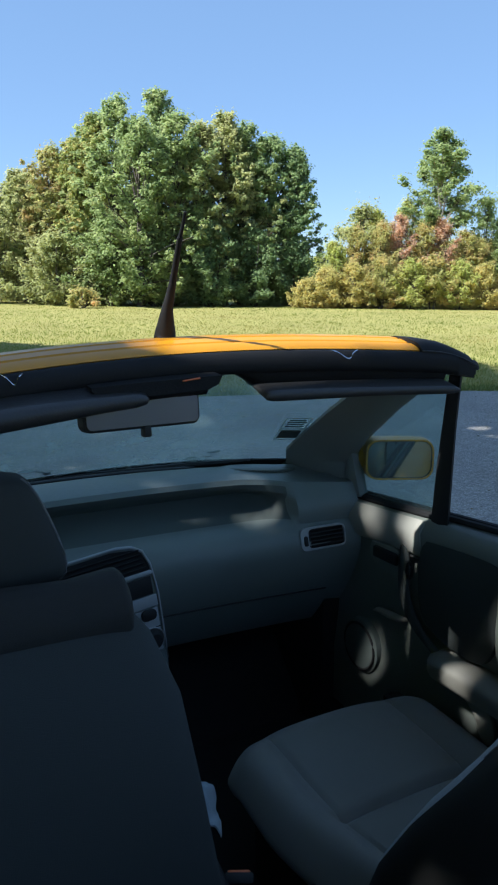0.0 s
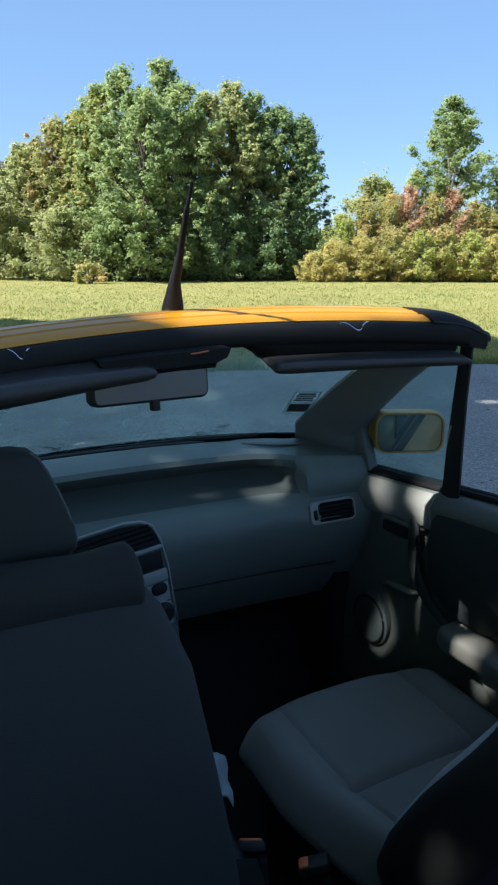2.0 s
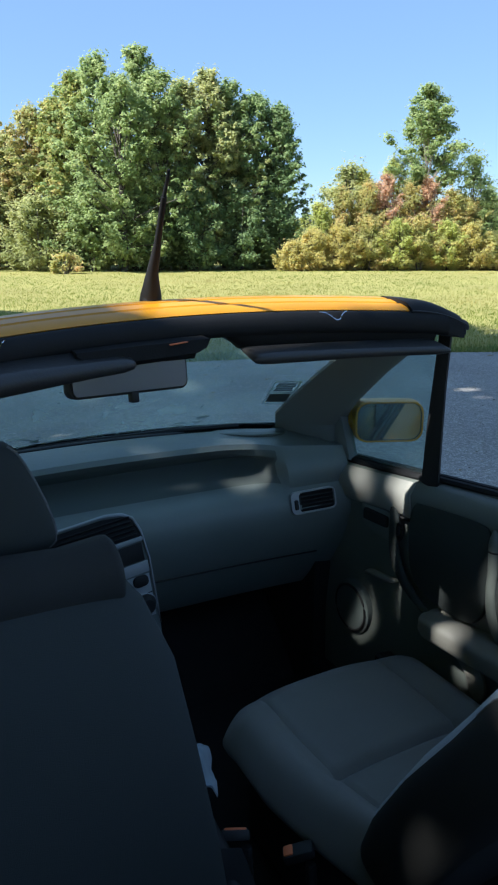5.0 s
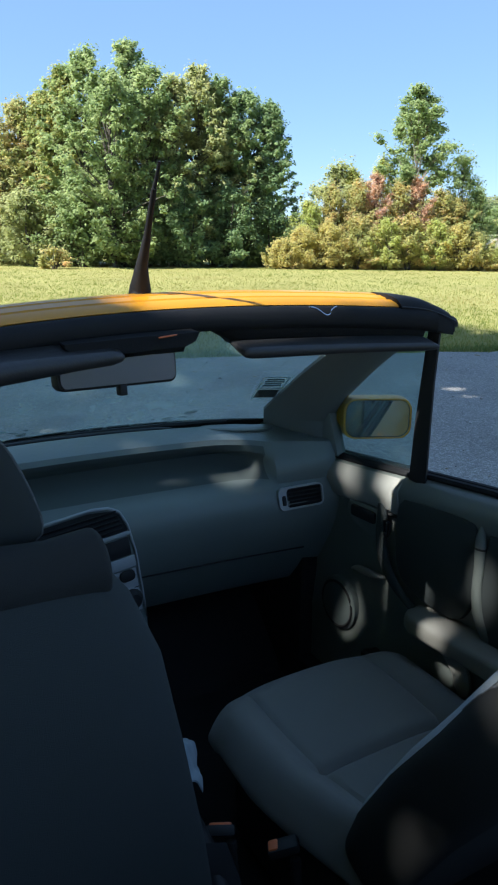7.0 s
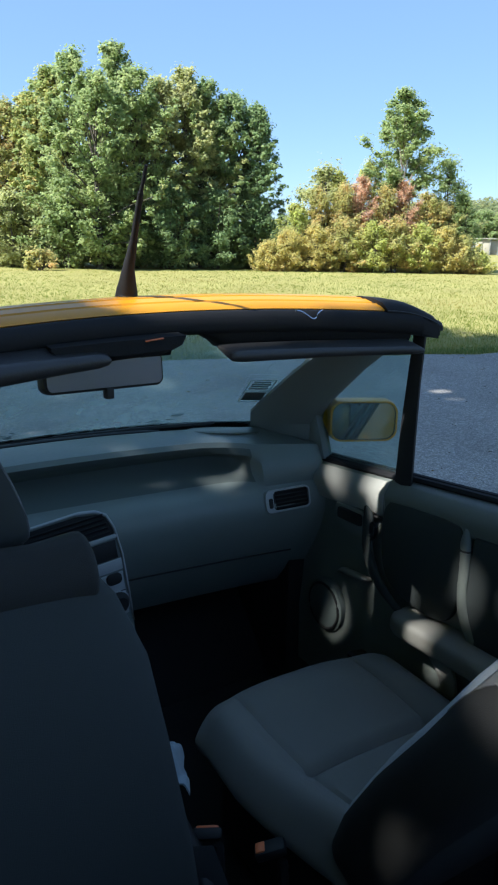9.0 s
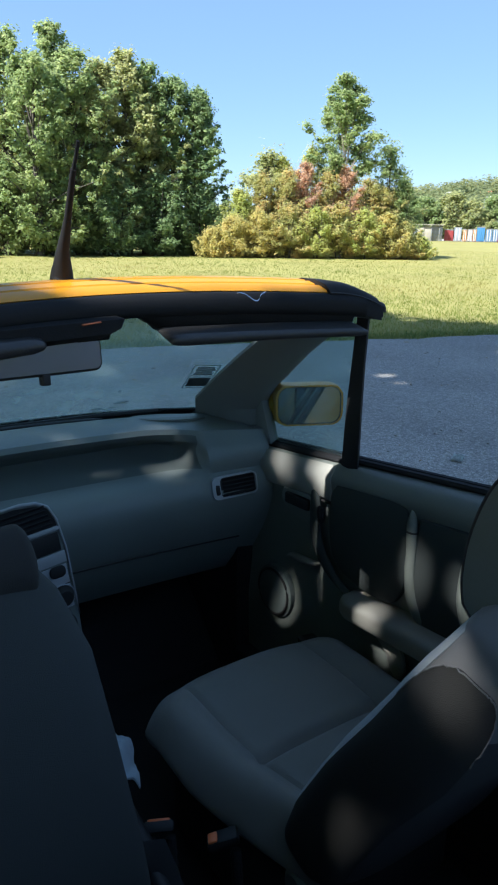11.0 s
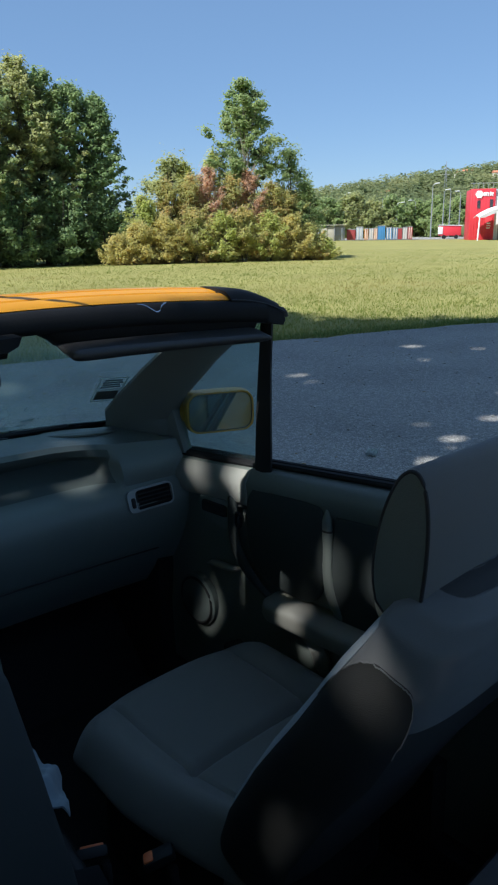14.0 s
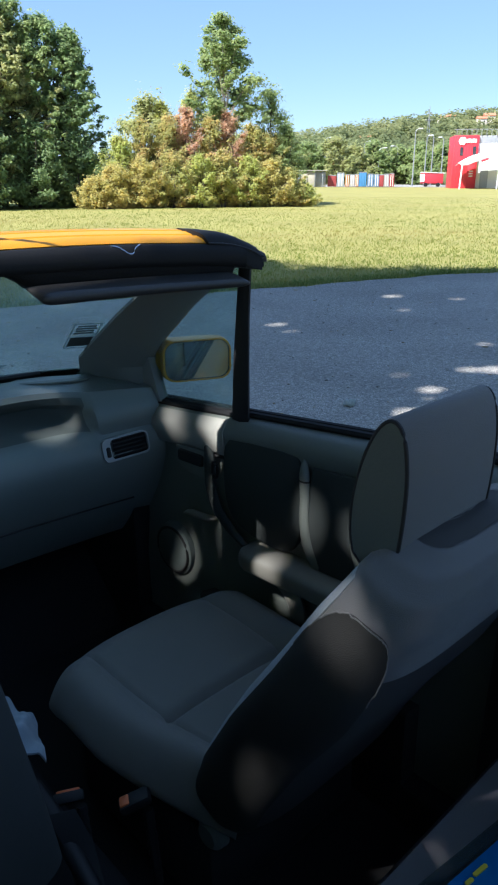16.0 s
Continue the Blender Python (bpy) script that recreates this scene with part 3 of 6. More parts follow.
part("stack_bridge", rbox((0.222, 0.010, 0.006), cm @ pose(0.008, 0.060, 0.003, 0, 0, 3), 0.003), M_SILVER, dash)
part("stack_bridge", rbox((0.226, 0.026, 0.005), cm @ pose(0.008, -0.006, 0.002, 0, 0, 3), 0.003), M_SILVER, dash)
part("stack_panel", rbox((0.222, 0.100, 0.003), cm @ pose(0.010, -0.072, 0.001, 0, 0, 2), 0.002), M_SILVER, dash, "silver heater panel")
part("panel_joint", rbox((0.222, 0.002, 0.002), cm @ pose(0.010, -0.068, 0.0025, 0, 0, 3), 0.0005), M_SLAT, dash)
cv = part("centre_vent", slab([(0.114, 0.070), (0.105, 0.108), (0.078, 0.122), (0.03, 0.128), (-0.115, 0.119), (-0.115, 0.062)], 0.002, cm), M_SLAT, dash, "black slatted centre vent")
for k in range(5):
    part("slat", rbox((0.205, 0.008, 0.002), cm @ pose(0.0 - 0.003 * k, 0.072 + 0.0105 * k, 0.005, 35, 0, 3), 0.0008, 1), M_SLAT, cv)
part("radio_slot", rbox((0.210, 0.042, 0.004), cm @ pose(0.008, 0.030, 0.001, 0, 0, 3), 0.002), M_SLAT, dash, "black radio slot")
part("panel_button", slab(round_rect(0.036, 0.026, 0.011), 0.008, cm @ pose(0.096, -0.030, 0.002, 0, 0, 3), 0.003), M_SLAT, dash, "oblong black button")
knob = part("heater_knob", tube([cm @ Vector((0.100, -0.088, z)) for z in (0.0, 0.004, 0.016, 0.020)], [0.026, 0.026, 0.020, 0.016], 20), M_SLAT, dash, "round black heater knob")
part("knob_ring", tube([cm @ Vector((0.100 + 0.026 * math.cos(a), -0.088 + 0.026 * math.sin(a), 0.004)) for a in [2 * math.pi * k / 24 for k in range(25)]], 0.0016, 6), M_SILVER, knob)
part("heater_knob", tube([cm @ Vector((0.098, -0.155, z)) for z in (0.0, 0.004, 0.016, 0.020)], [0.024, 0.024, 0.019, 0.015], 20), M_SLAT, dash, "round black heater knob")

# ---- passenger door and its mirror ----
def side_of(s):
    def P(x, y, z):
        return (s * x, y, z)
    return P


for s in (1, -1):
    P = side_of(s)
    # inner panel: skin along y with its height profile
    ys = [0.36, 0.33, 0.27, 0.15, 0.02, -0.1, -0.25, -0.40, -0.55, -0.68, -0.74]
    rings = []
    for y in ys:
        b = belt_z(y)
        rings.append([P(0.690, y, b - 0.006), P(0.672, y, b + 0.0), P(0.648, y, b - 0.010), P(0.634, y, b - 0.035), P(0.640, y, b - 0.075), P(0.650, y, b - 0.085), P(0.652, y, 0.72), P(0.650, y, 0.60),
                      P(0.640, y, 0.50), P(0.645, y, 0.30), P(0.700, y, 0.28), P(0.715, y, 0.60)])
    # panel, grip and rear pad take a darker tone of this grey for shade
    door = part("door", loft(rings), M_DASH_DARK, car, "moulded grey inner door panel, darkened for shade", smooth=50)
    part("trim_gap", tube([P(0.640, y, belt_z(y) - 0.098) for y in (0.16, 0.10, 0.05, 0.006)], 0.004, 6), M_SLAT, door)
    part("upper_trim", loft([[P(0.650, y, belt_z(y) - 0.007), P(0.631, y, belt_z(y) - 0.034), P(0.634, y, belt_z(y) - 0.085), P(0.646, y, belt_z(y) - 0.095), P(0.66, y, belt_z(y) - 0.06)] for y in (0.335, 0.31, 0.2, 0.1, 0.015, 0.005)]), M_TRIM, door, "upper trim of the door, grey lightened for sun", smooth=60)
    # outer and inner belt seals
    part("belt_seal", tube([P(0.678, y, belt_z(y) + 0.006) for y in (0.30, 0.15, 0.0, -0.2, -0.4, -0.6, -0.74)], 0.008, 8), M_RUBBER, door, "black window seal")
    part("belt_seal", tube([P(0.703, y, belt_z(y) + 0.004) for y in (0.30, 0.15, 0.0, -0.2, -0.4, -0.6, -0.74)], 0.008, 8), M_RUBBER, door, "black window seal")
    # padded insert with a rounded outline, standing proud
    pts = [(p[0], p[1]) for p in smooth_path([(-0.015, 0.922, 0), (-0.10, 0.932, 0), (-0.205, 0.938, 0), (-0.236, 0.918, 0), (-0.243, 0.82, 0), (-0.232, 0.74, 0), (-0.19, 0.70, 0), (-0.09, 0.702, 0), (-0.02, 0.732, 0), (0.004, 0.80, 0), (0.003, 0.89, 0), (-0.015, 0.922, 0)], 4)][:-1]
    im = basis(P(0.650, 0, 0), (0, 1, 0), (0, 0, 1)) if s < 0 else basis(P(0.650, 0, 0), (0, 1, 0), (0, 0, 1))
    part("door_insert", slab(pts, 0.018 * -s, im, 0.008), M_INSERT, door, "dark fabric door insert")
    # second padded field behind it
    pts2 = [(-0.268, 0.925), (-0.40, 0.938), (-0.60, 0.945), (-0.64, 0.915), (-0.64, 0.74), (-0.60, 0.69), (-0.30, 0.67), (-0.262, 0.72), (-0.258, 0.82)]
    part("door_insert", slab(pts2, 0.020 * -s, im, 0.008), M_INSERT, door, "dark fabric door insert")
    # release handle in its scooped bezel
    hb = part("handle_bezel", slab([(p[0], p[1]) for p in smooth_path([(0.18, 0.858, 0), (0.10, 0.866, 0), (0.055, 0.860, 0), (0.048, 0.83, 0), (0.07, 0.795, 0), (0.15, 0.80, 0), (0.185, 0.83, 0), (0.18, 0.858, 0)], 4)][:-1], 0.018 * -s, im, 0.006),
              M_PILLAR, door, "dark bezel of the door handle")
    part("door_handle", rbox((0.014, 0.085, 0.030), pose(s * 0.628, 0.115, 0.842, 0, 0, 4 * s), 0.006), M_SLAT, hb, "black door release handle")
    # mirror adjuster ring
    part("speaker_ring", tube(smooth_path([P(0.622, 0.022 + 0.010 * math.cos(a), 0.838 + 0.020 * math.sin(a)) for a in [2 * math.pi * k / 12 for k in range(13)]], 2), 0.0035, 6), M_SLAT, door)
    # the moulded pull runs from the handle down into the armrest
    def moulding(pts, rx, rz, sides=14):
        rings = []
        for i, ((x, y, z), a, b) in enumerate(zip(pts, rx, rz)):
            y0, z0 = pts[max(0, i - 1)][1:]
            y1, z1 = pts[min(len(pts) - 1, i + 1)][1:]
            n = math.hypot(y1 - y0, z1 - z0)
            ny, nz = -(z1 - z0) / n, (y1 - y0) / n
            rings.append([P(x + a * math.cos(q), y + ny * b * math.sin(q), z + nz * b * math.sin(q)) for q in [2 * math.pi * k / sides for k in range(sides)]])
        return loft(rings)

    line = smooth_path([(0.640, 0.066, 0.885), (0.632, 0.052, 0.860), (0.630, 0.048, 0.82), (0.632, 0.046, 0.78), (0.634, 0.028, 0.735), (0.632, -0.015, 0.700), (0.626, -0.070, 0.680), (0.622, -0.11, 0.672)], 4)
    n = len(line)
    part("pull_moulding", moulding([tuple(p) for p in line], [0.008] * n, [0.010 + 0.009 * math.sin(math.pi * min(1, k / (n - 1) * 1.3)) ** 0.5 for k in range(n)]), M_INSERT, door, "dark curved pull moulding", smooth=60)
    line = smooth_path([(0.642, -0.242, 0.935), (0.634, -0.246, 0.918), (0.630, -0.251, 0.895), (0.630, -0.254, 0.85), (0.630, -0.254, 0.80), (0.632, -0.262, 0.75), (0.636, -0.285, 0.71), (0.640, -0.31, 0.69)], 4)
    n = len(line)
    grip = part("pull_grip", moulding([tuple(p) for p in line], [0.008] * n, [0.004 + 0.009 * min(1, k / 6) + 0.014 * max(0, k / (n - 1) - 0.6) for k in range(n)]), M_DASH_DARK, door, "upright pull grip, darkened for shade", smooth=60)
    part("grip_joint", moulding([(0.630, -0.2515, 0.894), (0.630, -0.2518, 0.890)], [0.0090, 0.0090], [0.0140, 0.0140]), M_SLAT, grip)
    part("rear_pad", moulding([tuple(p) for p in smooth_path([(0.640, -0.385, 0.88), (0.632, -0.395, 0.84), (0.630, -0.405, 0.78), (0.632, -0.43, 0.73), (0.640, -0.46, 0.70)], 4)], [0.012] * 17, [0.008 + 0.016 * math.sin(math.pi * k / 16) for k in range(17)]), M_DASH_DARK, door, "padded moulding, darkened for shade", smooth=60)
    part("pocket_lip", slab([(p[0], p[1]) for p in smooth_path([(-0.150, 0.622, 0), (-0.20, 0.622, 0), (-0.245, 0.612, 0), (-0.262, 0.565, 0), (-0.245, 0.540, 0), (-0.220, 0.552, 0), (-0.200, 0.590, 0), (-0.150, 0.622, 0)], 3)][:-1], 0.010 * -s, basis(P(0.640, 0, 0), (0, 1, 0), (0, 0, 1)), 0.003), M_TRIM, door, "grey lip of the door pocket")
    # small ledge over the front of the door pocket
    part("pocket_ledge", moulding([tuple(p) for p in smooth_path([(0.648, 0.165, 0.672), (0.640, 0.14, 0.684), (0.636, 0.10, 0.690), (0.638, 0.06, 0.694), (0.648, 0.045, 0.695)], 3)], [0.010] * 13, [0.003 + 0.006 * math.sin(math.pi * k / 12) for k in range(13)]), M_ARM, door, "grey ledge of the door pocket", smooth=60)
    # armrest and pocket
    ar = []
    for y, z, k in ((-0.070, 0.660, 0.25), (-0.076, 0.660, 0.6), (-0.090, 0.661, 0.85), (-0.115, 0.662, 1.0), (-0.16, 0.664, 1.0), (-0.25, 0.668, 1.0), (-0.40, 0.675, 1.0), (-0.55, 0.68, 1.0), (-0.60, 0.68, 0.8)):
        ar.append([P(0.655 - 0.074 * k * math.sin(math.pi * q / 11) ** 0.45, y, z + 0.029 * k * math.copysign(abs(math.cos(math.pi * q / 11)) ** 0.5, math.cos(math.pi * q / 11))) for q in range(12)])
    part("armrest", loft(ar), M_ARM, door, "grey moulded armrest", smooth=60)
    part("door_pocket", loft([[P(0.652, y, 0.50), P(0.60, y, 0.51), P(0.592, y, 0.505), P(0.596, y, 0.33), P(0.652, y, 0.31)] for y in (0.05, 0.03, -0.2, -0.5, -0.56)]), M_SEATBACK, door, "black door pocket")
    sp = part("door_speaker", tube([P(0.652, 0.205, 0.555), P(0.634, 0.205, 0.555), P(0.628, 0.205, 0.555)], [0.075, 0.072, 0.060], 24), M_RECESS, door, "round dark speaker cover")
    part("speaker_rim", tube([P(0.630, 0.205 + 0.062 * math.cos(a), 0.555 + 0.062 * math.sin(a)) for a in [2 * math.pi * k / 24 for k in range(25)]], 0.004, 6), M_SLAT, sp)
    # quarter light, its bar and frame
    q = [(0.272, 0.950), (0.312, 1.050), (0.300, 1.075), (0.169, 1.185), (0.085, 1.245), (-0.005, 1.300), (-0.040, 1.300), (-0.016, 0.975)]
    qg = part("quarter_glass", slab(q, 0.004, basis(P(0.672, 0, 0), (0, 1, 0), (0, 0, 1))), M_GLASS2, door, "fixed triangular quarter glass")
    qg.visible_shadow = False
    part("window_bar", loft([[P(0.658, y0, z), P(0.653, (y0 + y1) / 2, z), P(0.658, y1 + 0.003, z), P(0.666, y1 + 0.006, z), P(0.680, y0, z)]
                             for y0, y1, z in ((-0.001, -0.057, 0.955), (-0.007, -0.056, 1.10), (-0.016, -0.057, 1.20), (-0.025, -0.062, 1.30), (-0.028, -0.075, 1.33))]), M_RUBBER, door, "black quarter light bar")
    part("quarter_seal", tube([P(0.668, 0.30, 0.940), P(0.668, 0.15, 0.953), P(0.668, -0.03, 0.972)], 0.008, 8), M_RUBBER, door)
    part("mirror_sail", slab([(0.265, 0.945), (0.33, 0.93), (0.345, 1.05), (0.312, 1.062)], 0.03, basis(P(0.655 if s > 0 else 0.685, 0, 0), (0, 1, 0), (0, 0, 1)), 0.004), M_PILLAR, door)
    # wing mirror
    mm = basis(P(0.762, 0.245, 1.041), (0.908, -0.419 * s, 0), (0.0, 0.040, 1))
    shape = round_rect(0.181, 0.108, 0.032)
    rings = []
    for k, (sc, dz) in enumerate(((1.0, 0.004), (1.03, -0.008), (1.02, -0.03), (0.93, -0.065), (0.72, -0.09), (0.3, -0.102))):
        rings.append([mm @ Vector((x * sc + (0 if k < 3 else -0.012 * (k - 2) * s), y * sc, dz)) for x, y in shape])
    wm = part("wing_mirror", loft(rings), M_PAINT, car, "yellow wing mirror housing")
    part("mirror_rim", ring_plate(round_rect(0.180, 0.107, 0.032), round_rect(0.171, 0.099, 0.029), 0.009, mm @ Matrix.Translation((0, 0, 0.003))), M_PAINT, wm, "yellow mirror rim")
    part("mirror_glass", slab(round_rect(0.173, 0.101, 0.030), 0.0015, mm @ Matrix.Translation((0, 0, 0.0062))), M_MIRROR, wm, "mirror glass")
    part("mirror_gap", ring_plate(round_rect(0.1725, 0.1005, 0.0295), round_rect(0.167, 0.095, 0.027), 0.0015, mm @ Matrix.Translation((0, 0, 0.0082))), M_SLAT, wm)
    part("mirror_arm", tube([P(0.688, 0.335, 1.020), P(0.700, 0.325, 1.026), P(0.714, 0.314, 1.031), P(0.730, 0.304, 1.035)], [0.030, 0.037, 0.043, 0.046], 16), M_PAINT, wm, "yellow mirror foot")

# ---- front seats ----
def backrest(cx, stations, n=24, side=0.7, span=(0, 360), closed=True, grow=1.0):
    """Padded back: stations of front y, z, half width, thickness; span picks a part of its girth."""
    rings = []
    for fy, fz, hw, th, lean in stations:
        ring = []
        for k in range(n):
            a = radians(span[0] + (span[1] - span[0]) * k / (n if closed else n - 1))
            c, sn = math.cos(a), math.sin(a)
            ex = 0.55
            px = math.copysign(abs(c) ** ex, c) * hw * grow
            py = math.copysign(abs(sn) ** ex, sn) * th / 2 * grow
            front = 1 if sn > 0 else 0
            dish = -0.022 * front * max(0, 1 - (px / hw / side) ** 2)
            ring.append((cx + px, fy - th / 2 + py + dish, fz + py * lean))
        rings.append(ring)
    return loft(rings, closed=closed)


def cushion(cx, y0, y1, hw, ztop, zbot):
    """Seat cushion with raised side rolls and a fold."""
    bm = bmesh.new()
    nx, ny = 60, 64
    grid = []
    for j in range(ny + 1):
        v = j / ny
        row = []
        for i in range(nx + 1):
            u = -1 + 2 * i / nx
            # rounded plan
            w = hw * (1 - 0.05 * (1 - v)) * (1 - (0.30 * (max(0, v - 0.35) / 0.65) ** 1.3 if u < 0 else 0.05 * v))
            fr = 0.085 * (abs(u) ** 3.2)
            x = cx + u * w
            y = y1 - fr - (y1 - fr - y0) * v
            z = ztop - 0.02 * v
            z += 0.026 * math.exp(-((abs(u) - 0.80) / 0.13) ** 2) * min(1, 0.35 + v)
            z -= 0.006 * math.exp(-((abs(u) - 0.60) / 0.013) ** 2) * min(1, v * 6)
            z -= 0.017 * math.exp(-((v - 0.58) / 0.016) ** 2) * (1 if abs(u) < 0.6 else math.exp(-((abs(u) - 0.6) / 0.05) ** 2))
            z += 0.012 * (1 - u * u) * math.sin(math.pi * min(1, v / 0.58)) if v < 0.58 else 0.018 * (1 - u * u) * math.sin(math.pi * (v - 0.58) / 0.6)
            e = max(0, abs(u) - 0.86) / 0.14
            f = max(0, 0.16 - v) / 0.16
            z -= min(0.058, math.hypot(0.050 * e ** 2.2, 0.058 * f ** 2.0))
            row.append((x, y, z))
        grid.append(row)
    vs = [[bm.verts.new(p) for p in r] for r in grid]
    for a, b in zip(vs, vs[1:]):
        for i in range(nx):
            bm.faces.new((a[i], a[i + 1], b[i + 1], b[i]))
    rim = [vs[0][i] for i in range(nx + 1)] + [vs[j][nx] for j in range(1, ny + 1)] + [vs[ny][i] for i in range(nx - 1, -1, -1)] + [vs[j][0] for j in range(ny - 1, 0, -1)]
    prev = rim
    for dz, sc in ((-0.012, 1.002), (-0.024, 0.985), (-0.032, 0.95), (-0.034, 0.80)):
        cur = []
        for v in rim:
            z = zbot if dz is None else v.co.z + dz
            cur.append(bm.verts.new((cx + (v.co.x - cx) * sc, (y0 + y1) / 2 + (v.co.y - (y0 + y1) / 2) * sc, z)))
        for i in range(len(rim)):
            j = (i + 1) % len(rim)
            bm.faces.new((prev[i], prev[j], cur[j], cur[i]))
        prev = cur
    bm.faces.new(prev)
    return bm


# passenger seat
ps = part("front_seat", cushion(0.369, -0.52, 0.034, 0.268, 0.566, 0.46), M_SEAT, car, "charcoal fabric passenger seat")
part("seat_base", rbox((0.40, 0.42, 0.20), pose(0.36, -0.27, 0.36), 0.03), M_CARPET, ps, "black seat base")


PX = 0.378
bst = [(-0.395, 0.50, 0.20, 0.13, 0.3), (-0.420, 0.545, 0.222, 0.15, 0.3), (-0.452, 0.62, 0.230, 0.15, 0.35), (-0.520, 0.74, 0.232, 0.145, 0.4), (-0.597, 0.855, 0.228, 0.14, 0.45),
       (-0.648, 0.943, 0.218, 0.13, 0.45), (-0.682, 1.00, 0.200, 0.12, 0.4), (-0.702, 1.04, 0.182, 0.108, 0.3), (-0.715, 1.062, 0.150, 0.09, 0.2), (-0.725, 1.072, 0.105, 0.06, 0.1)]
pb = part("backrest", backrest(PX, bst, 36), M_SEATREAR, ps, "black cloth rear of the seat back", smooth=60)


def station(f):
    """The back's section at a fraction of its length."""
    q = f * (len(bst) - 1)
    i = min(len(bst) - 2, int(q))
    return [a + (b - a) * (q - i) for a, b in zip(bst[i], bst[i + 1])]


def back_point(f, deg, lift):
    fy, fz, hw, th, lean = station(f)
    c, sn = math.cos(radians(deg)), math.sin(radians(deg))
    px = math.copysign(abs(c) ** 0.55, c) * (hw + lift)
    py = math.copysign(abs(sn) ** 0.55, sn) * (th / 2 + lift)
    dish = -0.022 * max(0, 1 - (px / hw / 0.7) ** 2) if sn > 0 else 0
    return (PX + px, fy - th / 2 + py + dish, fz + py * lean)


def patch(f0, f1, span, rows=16, cols=16, lift=0.004):
    """A cloth panel laid on the back; span gives its girth in degrees at each height."""
    grid = []
    for i in range(rows + 1):
        t = 1 - (1 - i / rows) ** 1.7           # closer rows towards the top
        f = f0 + (f1 - f0) * t
        a, b = span(t)
        lf = lift(t) if callable(lift) else lift
        grid.append([back_point(f, a + (b - a) * j / cols, lf) for j in range(cols + 1)] + [back_point(f, b + (a - b) * j / cols, lf - 0.006) for j in range(cols + 1)])
    return loft(grid)


part("front_panel", patch(0.0, 0.74, lambda t: (24, 153)), M_SEAT_SIDE, ps, "grey fabric front of the seat back", smooth=50)


def arch(t):
    w = 34 * math.sqrt(max(0.0, 1 - max(0, (t - 0.72) / 0.28) ** 2.2)) + 0.6
    return 187 - w, 187 + w * 0.95


part("flank_panel", patch(0.0, 0.675, arch, 34, 16, 0.0055), M_SEATBACK, ps, "black side panel of the seat back", smooth=50)
up = [1 - 0.24 * (1 - k / 22) ** 2.2 for k in range(23)]
hem = [back_point(0.675 * t, arch(t)[0], 0.006) for t in up] + [back_point(0.675 * t, arch(t)[1], 0.006) for t in up[::-1]]
hem = [(x + 0.0015 * noise.noise(Vector((k * 0.9, 1, 0))), y + 0.002 * noise.noise(Vector((k * 0.9, 5, 0))), z + 0.003 * noise.noise(Vector((k * 0.9, 9, 0)))) for k, (x, y, z) in enumerate(hem)]
part("frayed_hem", tube(hem, 0.0010, 6), M_COVER, ps, "frayed pale hem of the cover")
part("shoulder_cover", patch(0.56, 1.0, lambda t: (2, 358), 30, 72, lambda t: 0.0008 + 0.0028 * min(1, t / 0.4)), M_COVER, ps, "grey cloth over the seat shoulders", smooth=60)


def headrest(cx, fy, z0, z1, hw, th, rake, taper=0.0):
    """A D-shaped pad, rounded at its ends."""
    prof = [(p[0], p[1]) for p in smooth_path([(0.17, -0.03, 0), (0.04, 0.14, 0), (-0.02, 0.40, 0), (0.04, 0.68, 0), (0.20, 0.91, 0), (0.42, 1.0, 0), (0.66, 0.93, 0), (0.86, 0.68, 0), (0.97, 0.34, 0), (1.0, 0.0, 0), (0.96, -0.22, 0), (0.75, -0.26, 0), (0.42, -0.12, 0), (0.17, -0.03, 0)], 4)][:-1]
    rings = []
    for u, sc in ((-1.0, 0.90), (-0.985, 0.97), (-0.94, 1.0), (0.94, 1.0), (0.985, 0.97), (1.0, 0.90)):
        ring = []
        for a, b in prof:
            aa, bb = 0.5 + (a - 0.5) * sc, 0.5 + (b - 0.5) * sc
            ring.append((cx + u * hw * (1 - taper * bb), fy - aa * th - bb * rake, z0 + bb * (z1 - z0)))
        rings.append(ring)
    return loft(rings), [[(cx + u * hw * 0.992 * (1 - taper * b), fy - (0.5 + (a - 0.5) * 0.955) * th - (0.5 + (b - 0.5) * 0.955) * rake, z0 + (0.5 + (b - 0.5) * 0.955) * (z1 - z0)) for a, b in prof + prof[:1]] for u in (-1, 1)]


hbm, rims = headrest(0.341, -0.662, 1.046, 1.230, 0.102, 0.078, 0.026)
hr = part("headrest", hbm, M_COVER, ps, "grey cloth covered headrest")
for r in rims:
    part("piping", tube(r, 0.0026, 6), M_PIPING, hr, "dark piping")
hl = [(0.341 - 0.1025, p[1], p[2]) for p in rims[0]][:-1]
lbm = bmesh.new()
lbm.faces.new([lbm.verts.new(p) for p in hl])
ctr = Vector((0.341 - 0.107, sum(p[1] for p in hl) / len(hl), sum(p[2] for p in hl) / len(hl)))
bmesh.ops.poke(lbm, faces=lbm.faces[:])
for v in lbm.verts:
    if len(v.link_edges) > 4:
        v.co = ctr
part("side_panel", lbm, M_RECESS, hr, "dark side panel of the headrest")
part("recliner_knob", tube([(0.190, -0.465, 0.455), (0.172, -0.465, 0.455), (0.164, -0.465, 0.455)], [0.030, 0.028, 0.020], 18), M_DASH_DARK, ps, "round dark recliner knob")

# driver seat, tipped forwards
ds = part("front_seat", cushion(-0.34, -0.34, 0.10, 0.25, 0.56, 0.36), M_SEAT, car, "charcoal fabric driver seat tipped forward")
DX = -0.352
